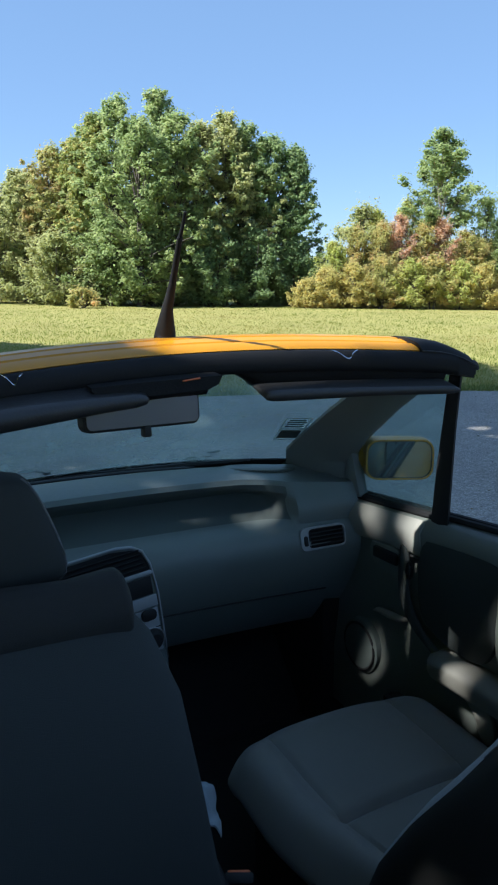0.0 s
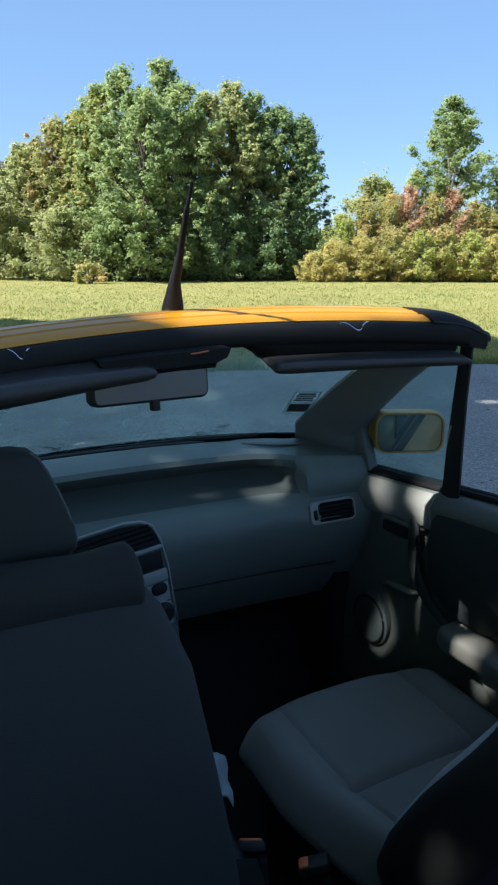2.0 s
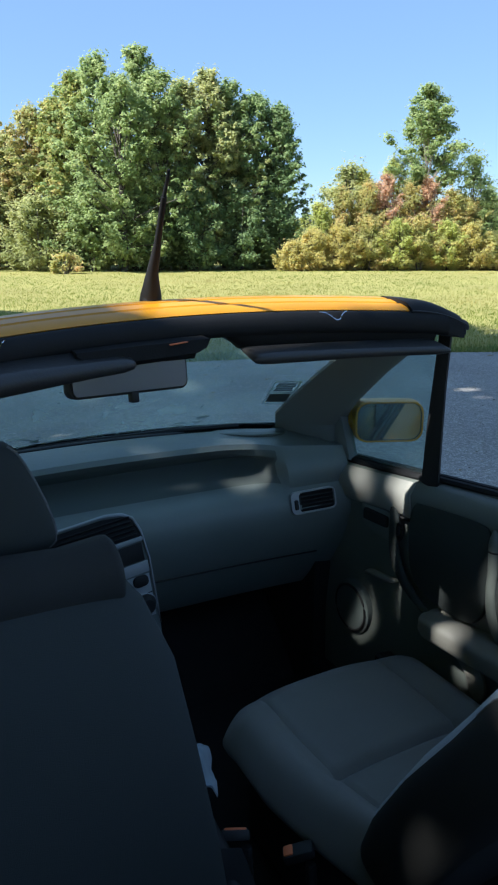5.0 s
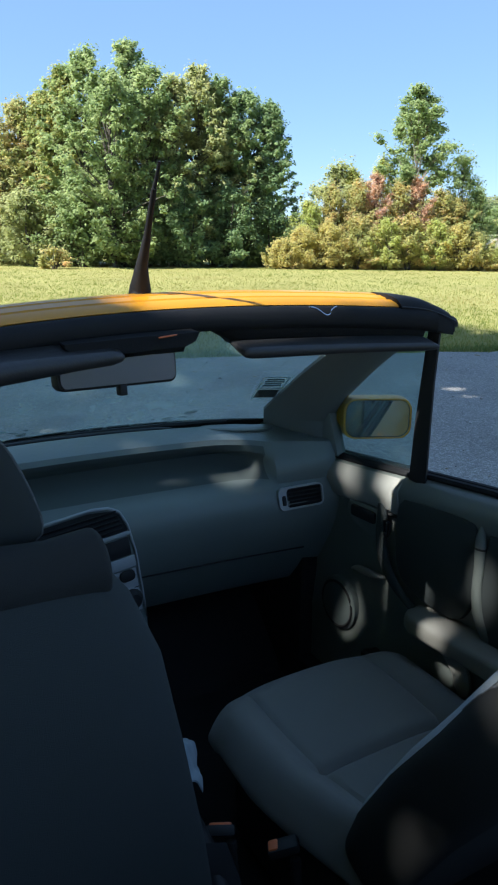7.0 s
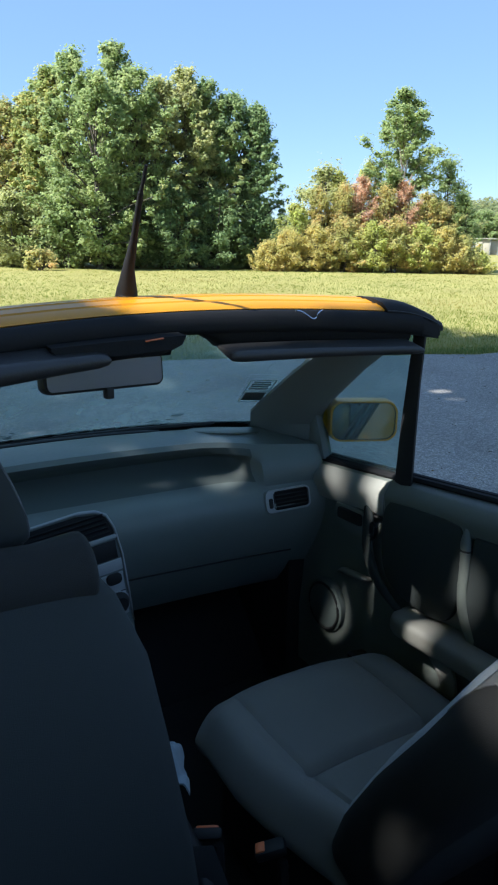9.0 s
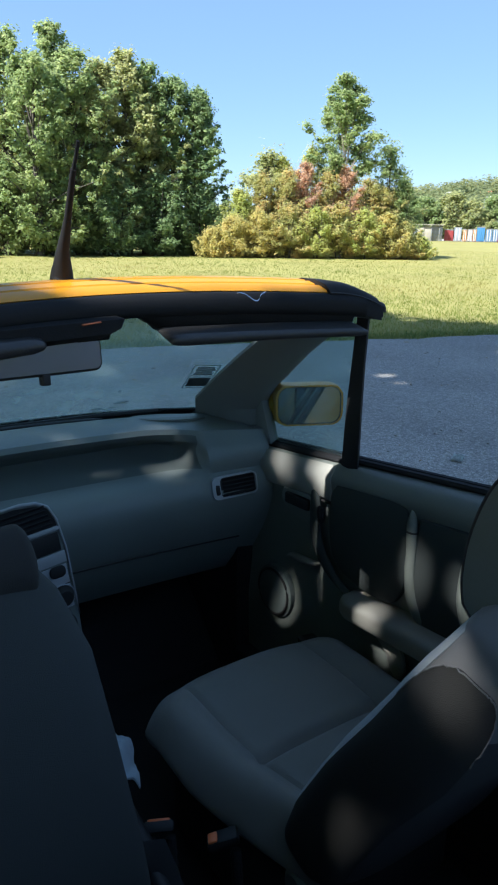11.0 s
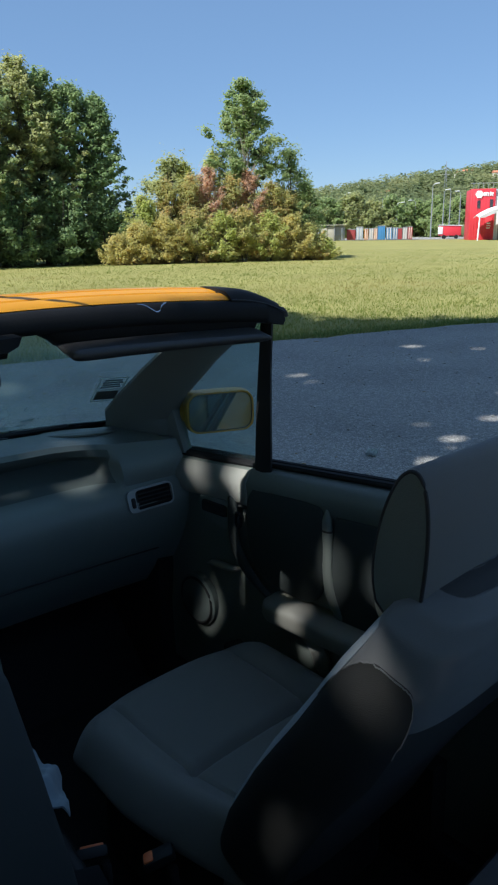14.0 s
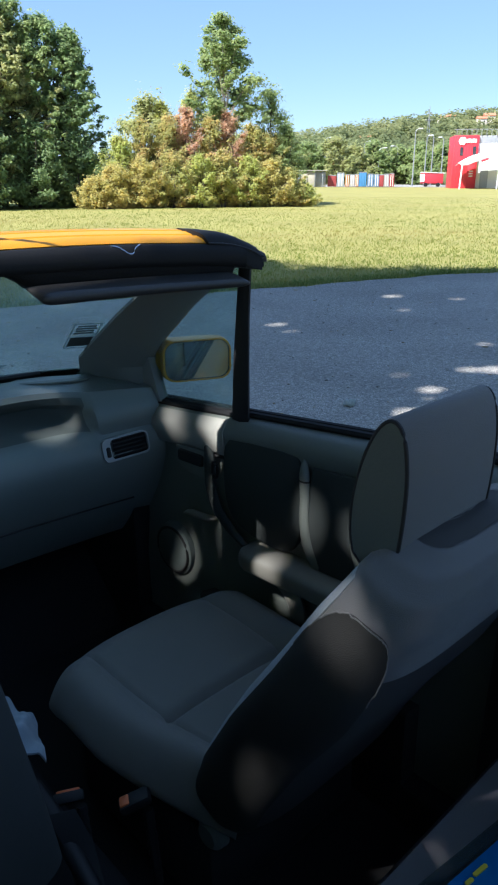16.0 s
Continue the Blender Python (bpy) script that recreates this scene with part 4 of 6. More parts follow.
dst = [(-0.335, 0.58, 0.262, 0.13, 0.1), (-0.325, 0.66, 0.252, 0.14, 0.1), (-0.285, 0.80, 0.238, 0.14, -0.1), (-0.225, 0.905, 0.234, 0.135, -0.25), (-0.165, 0.975, 0.214, 0.12, -0.4),
       (-0.130, 1.005, 0.19, 0.10, -0.5), (-0.115, 1.020, 0.17, 0.08, -0.5), (-0.105, 1.028, 0.13, 0.05, -0.5), (-0.10, 1.032, 0.08, 0.03, -0.5)]
part("backrest", backrest(DX + 0.022, dst, 48), M_DRIVER, ds, "slate cloth seat back", smooth=60)


def roll_ring(u, r):
    sag = 0.004 * math.sin(7 * u + 1.0)
    return [(DX + u * 0.213, -0.207 + r * 0.062 * math.cos(a), 1.010 + sag + r * 0.059 * math.sin(a)) for a in [2 * math.pi * k / 24 for k in range(24)]]


ends = [(math.sqrt(1 - (1 - q) ** 3.0), q) for q in (0.0, 0.03, 0.1, 0.22, 0.4, 0.6, 0.8, 1.0)]
caps_ = [(1 - 0.10 * q, max(0.05, rr)) for rr, q in ends]
roll = [(-u, r) for u, r in caps_] + [(-0.6, 1.0), (-0.3, 1.0), (0.0, 1.0), (0.3, 1.0), (0.6, 1.0)] + caps_[::-1]
part("top_roll", loft([roll_ring(u, r) for u, r in roll]), M_SEATBACK, ds, "dark padded roll along the seat top", smooth=70)
part("seam", tube([(DX + u * 0.205, -0.268 - 0.004 * u * u, 0.962 + 0.003 * math.sin(9 * u)) for u in [-1 + 2 * k / 24 for k in range(25)]], 0.0022, 6), M_PIPING, ds, "dark sewn seam")
rings, edge = [], []
for z, w, th in [(z - 0.013, w, th) for z, w, th in ((1.046, 0.118, 0.055), (1.050, 0.136, 0.075), (1.060, 0.1455, 0.092), (1.075, 0.1475, 0.100), (1.090, 0.1455, 0.102), (1.120, 0.137, 0.100), (1.153, 0.125, 0.096), (1.185, 0.111, 0.088),
                 (1.204, 0.100, 0.078), (1.214, 0.088, 0.064), (1.219, 0.070, 0.045), (1.221, 0.045, 0.025))]:
    cy = -0.098 + (z - 1.05) * 0.10
    ring = []
    for k in range(48):
        c, sn = math.cos(2 * math.pi * k / 48), math.sin(2 * math.pi * k / 48)
        ring.append((DX + math.copysign(abs(c) ** 0.42, c) * w, cy + math.copysign(abs(sn) ** 0.55, sn) * th / 2, z))
    rings.append(ring)
    edge.append((ring[45], ring[27]))
dh = part("headrest", loft(rings), M_DRIVER, ds, "dark cloth headrest with rounded edges", smooth=70)
for q in (0, 1):
    part("piping", tube([e[q] for e in edge[1:10]], 0.0022, 6), M_COVER, dh, "grey piping")

# ---- tunnel, floor, rear bench ----
part("floor_pan", rbox((1.40, 2.35, 0.05), pose(0, -0.35, 0.215), 0.01), M_CARPET, car, "black carpeted floor")
tun = part("tunnel", loft([[(-0.10, y, 0.23), (-0.085, y, z - 0.02), (-0.06, y, z), (0.05, y, z), (0.075, y, z - 0.02), (0.09, y, 0.23)] for y, z in ((0.30, 0.46), (0.1, 0.40), (-0.25, 0.36), (-0.72, 0.34))]), M_CARPET, car, "black centre tunnel")
part("handbrake", tube([(-0.01, -0.50, 0.37), (-0.01, -0.40, 0.42), (-0.01, -0.28, 0.485), (-0.01, -0.22, 0.51)], [0.016, 0.015, 0.018, 0.014], 12), M_SLAT, tun, "black handbrake lever")
part("gear_gaiter", tube([(0, 0.02, 0.40), (0, 0.03, 0.45), (0, 0.04, 0.52), (0, 0.04, 0.56), (0, 0.04, 0.59)], [0.05, 0.035, 0.012, 0.022, 0.015], 12), M_VINYL, tun, "black gear lever and gaiter")
for x, y, z, tilt, rz in ((0.104, -0.352, 0.492, 20, -120), (0.030, -0.262, 0.486, -46, -27)):
    bp_ = pose(x, y, z, tilt, 0, rz)
    bk = part("belt_buckle", rbox((0.030, 0.055, 0.02) if tilt > 0 else (0.052, 0.034, 0.02), bp_, 0.006), M_SLAT, car, "black belt buckle with an orange button")
    part("release_button", rbox((0.022, 0.017, 0.006) if tilt > 0 else (0.040, 0.012, 0.006), bp_ @ pose(0, -0.0155 if tilt > 0 else -0.009, 0.0095), 0.003), M_ORANGE, bk, "orange release button")
    part("buckle_stalk", tube([(x + 0.012 - 0.0005 * k, y - 0.02 - 0.002 * min(k, 14), z - 0.012 - 0.009 * k) for k in range(18)], [0.0105 if k % 2 else 0.0085 for k in range(18)], 10), M_SLAT, bk, "black ribbed buckle stalk")
part("belt_webbing", loft([[(x - 0.02, y, z), (x + 0.02, y - 0.02, z), (x + 0.02, y - 0.022, z - 0.002), (x - 0.02, y - 0.002, z - 0.002)] for x, y, z in
                           ((-0.01, -0.30, 0.52), (0.0, -0.33, 0.47), (-0.01, -0.38, 0.40), (0.01, -0.44, 0.375), (0.03, -0.52, 0.37))]), M_PIPING, car, "black seat belt webbing")
part("belt_webbing", loft([[(0.640, y, z), (0.636, y - 0.042, z + 0.01), (0.634, y - 0.042, z + 0.01), (0.638, y, z)] for y, z in ((-0.70, 0.95), (-0.60, 0.80), (-0.40, 0.62), (-0.32, 0.52), (-0.30, 0.45))]), M_SEAT_SIDE, car, "grey seat belt hanging beside the seat")

rear = part("rear_bench", loft([[(x, -0.765, 0.30), (x, -0.735, 0.42), (x, -0.738, 0.512), (x, -0.755, 0.540), (x, -0.80, 0.550), (x, -1.15, 0.50), (x, -1.30, 0.45), (x, -1.30, 0.28)] for x in (-0.60, -0.585, -0.2, 0.2, 0.585, 0.60)]),
            M_REARSEAT, car, "grey cloth rear bench cushion")
part("rear_backrest", loft([[(x, -1.27, 0.40), (x, -1.36, 0.70), (x, -1.43, 0.93), (x, -1.47, 0.955), (x, -1.53, 0.94), (x, -1.50, 0.40)] for x in (-0.60, -0.585, 0.0, 0.585, 0.60)]), M_REARSEAT, car, "grey cloth rear backrest")
for s in (1, -1):
    P = side_of(s)
    part("rear_side_trim", loft([[P(0.70, y, belt_z(y)), P(0.655, y, belt_z(y) - 0.008), P(0.64, y, belt_z(y) - 0.06), P(0.625, y, 0.62), P(0.615, y, 0.24), P(0.70, y, 0.24)] for y in (-0.70, -1.0, -1.3, -1.5)]), M_CARPET, car, "dark rear side trim")
part("folded_soft_top", loft([[(x, -1.50, 0.97), (x, -1.55, 1.06 - 0.03 * abs(x)), (x, -1.72, 1.085 - 0.03 * abs(x)), (x, -1.88, 1.05 - 0.03 * abs(x)), (x, -1.93, 0.97)] for x in (-0.64, -0.6, -0.3, 0, 0.3, 0.6, 0.64)]), M_VINYL, car, "black folded soft top")
for s in (1, -1):
    part("kick_panel", loft([[(s * 0.60, 0.33, z), (s * 0.60, 0.72, z), (s * 0.705, 0.72, z), (s * 0.705, 0.33, z)] for z in (0.22, 0.5, 0.93)]), M_CARPET, car, "dark kick panel")
    part("door_sill", rbox((0.11, 1.30, 0.16), pose(s * 0.652, -0.20, 0.25), 0.02), M_CARPET, car, "dark door sill")
    part("door_pillar", loft([[(s * 0.62, -0.79, z), (s * 0.62, -0.72, z), (s * 0.708, -0.72, z), (s * 0.708, -0.79, z)] for z in (0.22, 0.6, 1.01)]), M_CARPET, car, "dark door pillar")
part("bulkhead", rbox((1.34, 0.04, 0.72), pose(0, 0.70, 0.58), 0.01), M_CARPET, car, "black carpeted bulkhead")
part("toe_board", rbox((1.34, 0.03, 0.40), pose(0, 0.56, 0.36, -45), 0.01), M_CARPET, car, "black carpeted toe board")

# ---- outer body ----
def side_skin(s, y0, y1, n, top=None):
    rings = []
    for k in range(n + 1):
        y = y0 + (y1 - y0) * k / n
        nose = max(0, (y - 1.1) / 0.62)
        tail = max(0, (-1.5 - y) / 0.5)
        inset = 0.12 * nose ** 2 + 0.07 * tail ** 2
        b = top(y) if top else belt_z(y)
        rings.append([(s * (x - inset), y, z) for x, z in ((0.712, b - 0.004), (0.735, b - 0.012), (0.765, b - 0.05), (0.800, b - 0.20), (0.812, 0.58), (0.808, 0.45), (0.79, 0.30), (0.74, 0.20), (0.70, 0.20), (0.70, 0.30), (0.71, 0.58))])
    return loft(rings)


def hood_z(y):
    return 0.905 - 0.335 * (y - 0.62)


for s in (1, -1):
    part("door_skin", side_skin(s, -0.745, 0.42, 12), M_PAINT, car, "yellow outer door skin")
    part("front_wing", side_skin(s, 0.425, 1.72, 14, lambda y: min(belt_z(0.42), hood_z(y) + 0.005)), M_PAINT, car, "yellow front wing")
    part("rear_wing", side_skin(s, -2.0, -0.75, 14), M_PAINT, car, "yellow rear wing")
    P = side_of(s)
    part("headlamp", rbox((0.30, 0.06, 0.13), pose(s * 0.50, 1.66, 0.58, -25, 0, -14 * s), 0.03), M_LAMP, car, "clear headlamp")
    part("tail_lamp", rbox((0.13, 0.05, 0.30), pose(s * 0.62, -2.02, 0.72, 0, 0, 8 * s), 0.03), M_REDLENS, car, "red tail lamp")
    part("outer_handle", rbox((0.025, 0.16, 0.03), pose(s * 0.802, -0.58, 0.84), 0.01), M_RUBBER, car, "black outer door handle")
part("bonnet", loft([[(x, y + (0 if y < 1.6 else -0.12 * x * x), hood_z(y) + 0.022 - 0.05 * x * x - d) for x in [-0.70 + 1.4 * k / 16 for k in range(17)]] +
                     [(x, y + (0 if y < 1.6 else -0.12 * x * x), hood_z(y) - 0.03 - 0.05 * x * x - d) for x in [0.70 - 1.4 * k / 16 for k in range(17)]]
                     for y, d in ((0.70, 0.005), (0.9, 0), (1.15, 0), (1.4, 0), (1.6, 0.0), (1.70, 0.03))]), M_PAINT, car, "yellow bonnet")
part("scuttle", loft([[(x, 0.63 + bow(x) * 0.5 + a, 0.945 + b - 0.04 * x * x) for x in [-0.68 + 1.36 * k / 16 for k in range(17)]] for a, b in ((0.0, 0.0), (0.06, -0.005), (0.12, -0.01), (0.12, -0.04), (0.0, -0.06))], closed=False), M_RUBBER, car, "black scuttle panel")
part("wiper", tube([(-0.45, 0.56, 0.99), (-0.1, 0.64, 0.983), (0.15, 0.63, 0.986)], 0.007, 6), M_SLAT, car, "black wiper arm")
part("wiper", tube([(0.05, 0.63, 0.988), (0.30, 0.60, 0.992), (0.48, 0.55, 0.998)], 0.007, 6), M_SLAT, car, "black wiper arm")
part("front_bumper", loft([[(x, 1.70 - 0.22 * x * x * x * x / 0.2 + a, b) for x in [-0.74 + 1.48 * k / 16 for k in range(17)]] for a, b in ((-0.02, 0.55), (0.06, 0.52), (0.07, 0.40), (0.0, 0.22), (-0.10, 0.22), (-0.10, 0.55), (-0.02, 0.55))], closed=False), M_PAINT, car, "yellow front bumper")
part("rear_bumper", loft([[(x, -2.0 + 0.16 * x * x + a, b) for x in [-0.76 + 1.52 * k / 16 for k in range(17)]] for a, b in ((0.02, 0.56), (-0.06, 0.52), (-0.07, 0.36), (0.0, 0.22), (0.10, 0.22), (0.10, 0.56), (0.02, 0.56))], closed=False), M_PAINT, car, "yellow rear bumper")
part("boot_lid", loft([[(x, y + 0.05 * x * x, z - 0.05 * x * x) for x in [-0.70 + 1.4 * k / 12 for k in range(13)]] for y, z in ((-1.52, 0.94), (-1.9, 0.985), (-1.98, 0.96), (-2.02, 0.56), (-1.9, 0.55), (-1.52, 0.90))], closed=False), M_PAINT, car, "yellow boot lid")


def wheel(x, y):
    s = 1 if x > 0 else -1
    prof = [(0.19, -0.085), (0.26, -0.095), (0.285, -0.075), (0.292, 0.0), (0.285, 0.075), (0.26, 0.095), (0.19, 0.085)]
    rings = [[(x + w * s, y + r * math.cos(a), 0.292 + r * math.sin(a)) for r, w in prof] for a in [2 * math.pi * k / 32 for k in range(33)]]
    w = part("wheel", loft(rings, caps=False), M_RUBBER, car, "black tyre on a silver rim")
    part("rim", tube([(x - 0.08 * s, y, 0.292), (x + 0.06 * s, y, 0.292), (x + 0.085 * s, y, 0.292), (x + 0.07 * s, y, 0.292), (x + 0.075 * s, y, 0.292)], [0.19, 0.192, 0.188, 0.15, 0.05], 24), M_ALLOY, w, "silver rim")


for x, y in ((0.70, 0.98), (-0.70, 0.98), (0.70, -1.47), (-0.70, -1.47)):
    wheel(x, y)

# ---- loose things in the car ----
def cloth_bundle():
    bm = bmesh.new()
    n = 18
    vs = [[bm.verts.new((-0.075 + 0.15 * i / n, -0.085 + 0.17 * j / n,
                         0.035 * math.sin(3.1 * i / n + 1.0 * j / n) + 0.016 * math.sin(9 * i / n - 6 * j / n) - 0.05 * (i / n) ** 2 - 0.06 * max(0, 0.35 - j / n)
                         + 0.010 * noise.noise(Vector((i * 0.3, j * 0.3, 1))))) for j in range(n + 1)] for i in range(n + 1)]
    for a, b in zip(vs, vs[1:]):
        for j in range(n):
            bm.faces.new((a[j], a[j + 1], b[j + 1], b[j]))
    ex = bmesh.ops.extrude_face_region(bm, geom=bm.faces[:])
    bmesh.ops.translate(bm, verts=[v for v in ex["geom"] if isinstance(v, bmesh.types.BMVert)], vec=(0, 0, -0.008))
    bm.transform(pose(0.004, -0.168, 0.590, 8, 15, -20) @ Matrix.Scale(0.56, 4))
    return bm


solo("cloth", cloth_bundle(), M_CLOTH, "crumpled pale blue cloth lying between the front seats", "cloth", smooth=60)

# clear storage box with a blue printed lid label on the rear bench
box = thing("storage_box", "clear plastic storage box with blue and yellow packaging inside", "storage box", (0.45, -0.95, 0.49))
corner = Vector((0.195, -0.810, 0.60))
along = Vector((1, -0.13, 0.0)).normalized()
back = Vector((-0.13, -1, -0.03)).normalized()
bx = basis(corner, along, back)
rim = ring_plate([(0, 0), (0.34, 0), (0.34, 0.24), (0, 0.24)], [(0.012, 0.014), (0.328, 0.014), (0.328, 0.226), (0.012, 0.226)], 0.008, bx)
part("rim", rim, M_BAG_CLEAR, box, "clear plastic rim")
for q in ([(0, 0), (0.34, 0)], [(0.34, 0), (0.34, 0.24)], [(0.34, 0.24), (0, 0.24)], [(0, 0.24), (0, 0)]):
    (ax, ay), (cx_, cy_) = q
    part("side_wall", loft([[bx @ Vector((ax, ay, 0.0)), bx @ Vector((cx_, cy_, 0.0)), bx @ Vector((cx_ * 0.98 + 0.003, cy_ * 0.98 + 0.003, 0.0)), bx @ Vector((ax * 0.98 + 0.003, ay * 0.98 + 0.003, 0.0))],
                            [bx @ Vector((ax * 0.9 + 0.017, ay * 0.9 + 0.012, 0.105)), bx @ Vector((cx_ * 0.9 + 0.017, cy_ * 0.9 + 0.012, 0.105)), bx @ Vector((cx_ * 0.88 + 0.02, cy_ * 0.88 + 0.015, 0.105)), bx @ Vector((ax * 0.88 + 0.02, ay * 0.88 + 0.015, 0.105))]]), M_BAG_CLEAR, box)
pk = part("package", rbox((0.27, 0.16, 0.07), bx @ pose(0.175, 0.115, 0.052, 4, 0, 3), 0.006), M_BAG_BLUE, box, "blue package with yellow print")
part("flap", slab([(0.03, 0.022), (0.31, 0.018), (0.31, 0.064), (0.03, 0.075)], -0.004, bx @ pose(0, 0, 0.010, -6, 0, 0)), M_BAG_BLUE, box, "blue packaging flap")
for k, w in enumerate((0.026, 0.018, 0.034)):
    part("print_bar", slab(round_rect(w * 0.8, 0.006, 0.002, 2, 0.075 + 0.026 * k, 0.040 - 0.002 * k), -0.002, bx @ pose(0, 0, 0.004, -6, 0, 0)), M_BAG_YEL, box, "yellow printed bar")
# ---- ground ----
def ground_material():
    m = material("meadow_soil", (0.27, 0.25, 0.085), 0.95, 0, 0.45, 0.35, 30, 0.6, spec=0.1)
    return m


M_SOIL = ground_material()


def asphalt_material():
    """Worn asphalt: pale and dark stones of one to two centimetres in a grey binder, with soft stains."""
    m = bpy.data.materials.new("worn_asphalt")
    m.use_nodes = True
    n, l = m.node_tree.nodes, m.node_tree.links
    b = n["Principled BSDF"]
    b.inputs["Roughness"].default_value = 0.85
    b.inputs["Specular IOR Level"].default_value = 0.25
    co = n.new("ShaderNodeTexCoord")
    vor, noi, big = n.new("ShaderNodeTexVoronoi"), n.new("ShaderNodeTexNoise"), n.new("ShaderNodeTexNoise")
    vor.inputs["Scale"].default_value = 95
    noi.inputs["Scale"].default_value, noi.inputs["Detail"].default_value = 22, 8
    big.inputs["Scale"].default_value, big.inputs["Detail"].default_value = 0.7, 5
    for t in (vor, noi, big):
        l.new(co.outputs["Object"], t.inputs["Vector"])
    r1 = n.new("ShaderNodeValToRGB")
    r1.color_ramp.elements[0].color, r1.color_ramp.elements[1].color = (0.21, 0.203, 0.186, 1), (0.63, 0.60, 0.545, 1)
    e = r1.color_ramp.elements.new(0.55)
    e.color = (0.36, 0.343, 0.312, 1)
    bw = n.new("ShaderNodeRGBToBW")
    l.new(vor.outputs["Color"], bw.inputs[0])
    l.new(bw.outputs[0], r1.inputs[0])
    mx = n.new("ShaderNodeMix")
    mx.data_type, mx.blend_type = "RGBA", "MULTIPLY"
    mx.inputs["Factor"].default_value = 0.75
    r2 = n.new("ShaderNodeValToRGB")
    r2.color_ramp.elements[0].position, r2.color_ramp.elements[1].position = 0.32, 0.68
    r2.color_ramp.elements[0].color, r2.color_ramp.elements[1].color = (0.48, 0.48, 0.48, 1), (1, 1, 1, 1)
    ad = n.new("ShaderNodeMath")
    ad.operation = "MULTIPLY_ADD"
    ad.inputs[1].default_value = 0.5
    sc = n.new("ShaderNodeMath")
    sc.operation = "MULTIPLY"
    sc.inputs[1].default_value = 0.5
    l.new(noi.outputs[0], sc.inputs[0])
    l.new(big.outputs[0], ad.inputs[0])
    l.new(sc.outputs[0], ad.inputs[2])
    l.new(ad.outputs[0], r2.inputs[0])
    l.new(r1.outputs[0], mx.inputs["A"])
    l.new(r2.outputs[0], mx.inputs["B"])
    l.new(mx.outputs["Result"], b.inputs["Base Color"])
    bp = n.new("ShaderNodeBump")
    bp.inputs["Strength"].default_value, bp.inputs["Distance"].default_value = 0.9, 0.006
    l.new(vor.outputs["Distance"], bp.inputs["Height"])
    l.new(bp.outputs[0], b.inputs["Normal"])
    return m


M_ASPHALT = asphalt_material()
M_PALEBARK = material("pale_bark", (0.34, 0.29, 0.25), 0.9, 0, 0.3, 3, 60, 0.8)
M_BARK = material("bark", (0.10, 0.085, 0.07), 0.9, 0, 0.3, 3, 60, 0.8)
M_GRASS = leaf_material("meadow_grass", (0.16, 0.235, 0.045), (0.27, 0.295, 0.070), (0.43, 0.355, 0.130), 0.55, 0.13, 2.0)
M_LEAF = leaf_material("green_leaves", (0.255, 0.335, 0.145), (0.345, 0.430, 0.180), (0.490, 0.530, 0.225), 0.62)
M_LEAF_DARK = leaf_material("dark_green_leaves", (0.200, 0.290, 0.140), (0.280, 0.375, 0.170), (0.400, 0.475, 0.205), 0.62)
M_LEAF_YEL = leaf_material("yellowing_leaves", (0.470, 0.460, 0.160), (0.620, 0.550, 0.210), (0.800, 0.640, 0.270), 0.62)
M_LEAF_OLIVE = leaf_material("olive_leaves", (0.330, 0.370, 0.165), (0.450, 0.475, 0.205), (0.600, 0.570, 0.275), 0.62)
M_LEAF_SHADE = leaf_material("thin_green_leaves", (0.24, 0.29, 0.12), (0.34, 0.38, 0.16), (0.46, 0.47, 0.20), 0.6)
M_LEAF_AUTUMN = leaf_material("browning_leaves", (0.320, 0.360, 0.140), (0.450, 0.450, 0.175), (0.640, 0.440, 0.205), 0.62, 0.9, 1.6)
M_LEAF_TOPS = leaf_material("partly_yellow_leaves", (0.240, 0.320, 0.110), (0.350, 0.410, 0.145), (0.660, 0.550, 0.195), 0.62, 0.7, 1.7)
M_LEAF_BUSH = leaf_material("mixed_autumn_leaves", (0.380, 0.420, 0.160), (0.560, 0.520, 0.200), (0.740, 0.500, 0.240), 0.62, 0.8, 1.9)
M_LEAF_RUST = leaf_material("rusty_leaves", (0.500, 0.330, 0.220), (0.650, 0.430, 0.290), (0.780, 0.560, 0.370), 0.62)
M_LEAF_LIME = leaf_material("lime_leaves", (0.42, 0.49, 0.15), (0.56, 0.58, 0.19), (0.74, 0.64, 0.26), 0.62)
M_LEAF_FAR = leaf_material("far_woods", (0.17, 0.21, 0.10), (0.27, 0.30, 0.14), (0.38, 0.38, 0.18), 0.5, 0.02, 2.0)

bm = bmesh.new()
bmesh.ops.create_grid(bm, x_segments=60, y_segments=60, size=2500)
for v in bm.verts:
    d = math.hypot(v.co.x, v.co.y)
    v.co.z = -0.012
solo("ground", bm, M_SOIL, "dry mown meadow of yellow green grass", kind="structure", smooth=None)

EDGE0, EDGE_T = Vector((3.7, 7.2)), Vector((0.955, -0.297))      # the asphalt's far edge
EDGE_N = Vector((0.297, 0.955))


def edge_wobble(a):
    return 0.24 * noise.noise(Vector((a * 0.7, 3, 0))) + 0.13 * noise.noise(Vector((a * 3.1, 7, 0)))


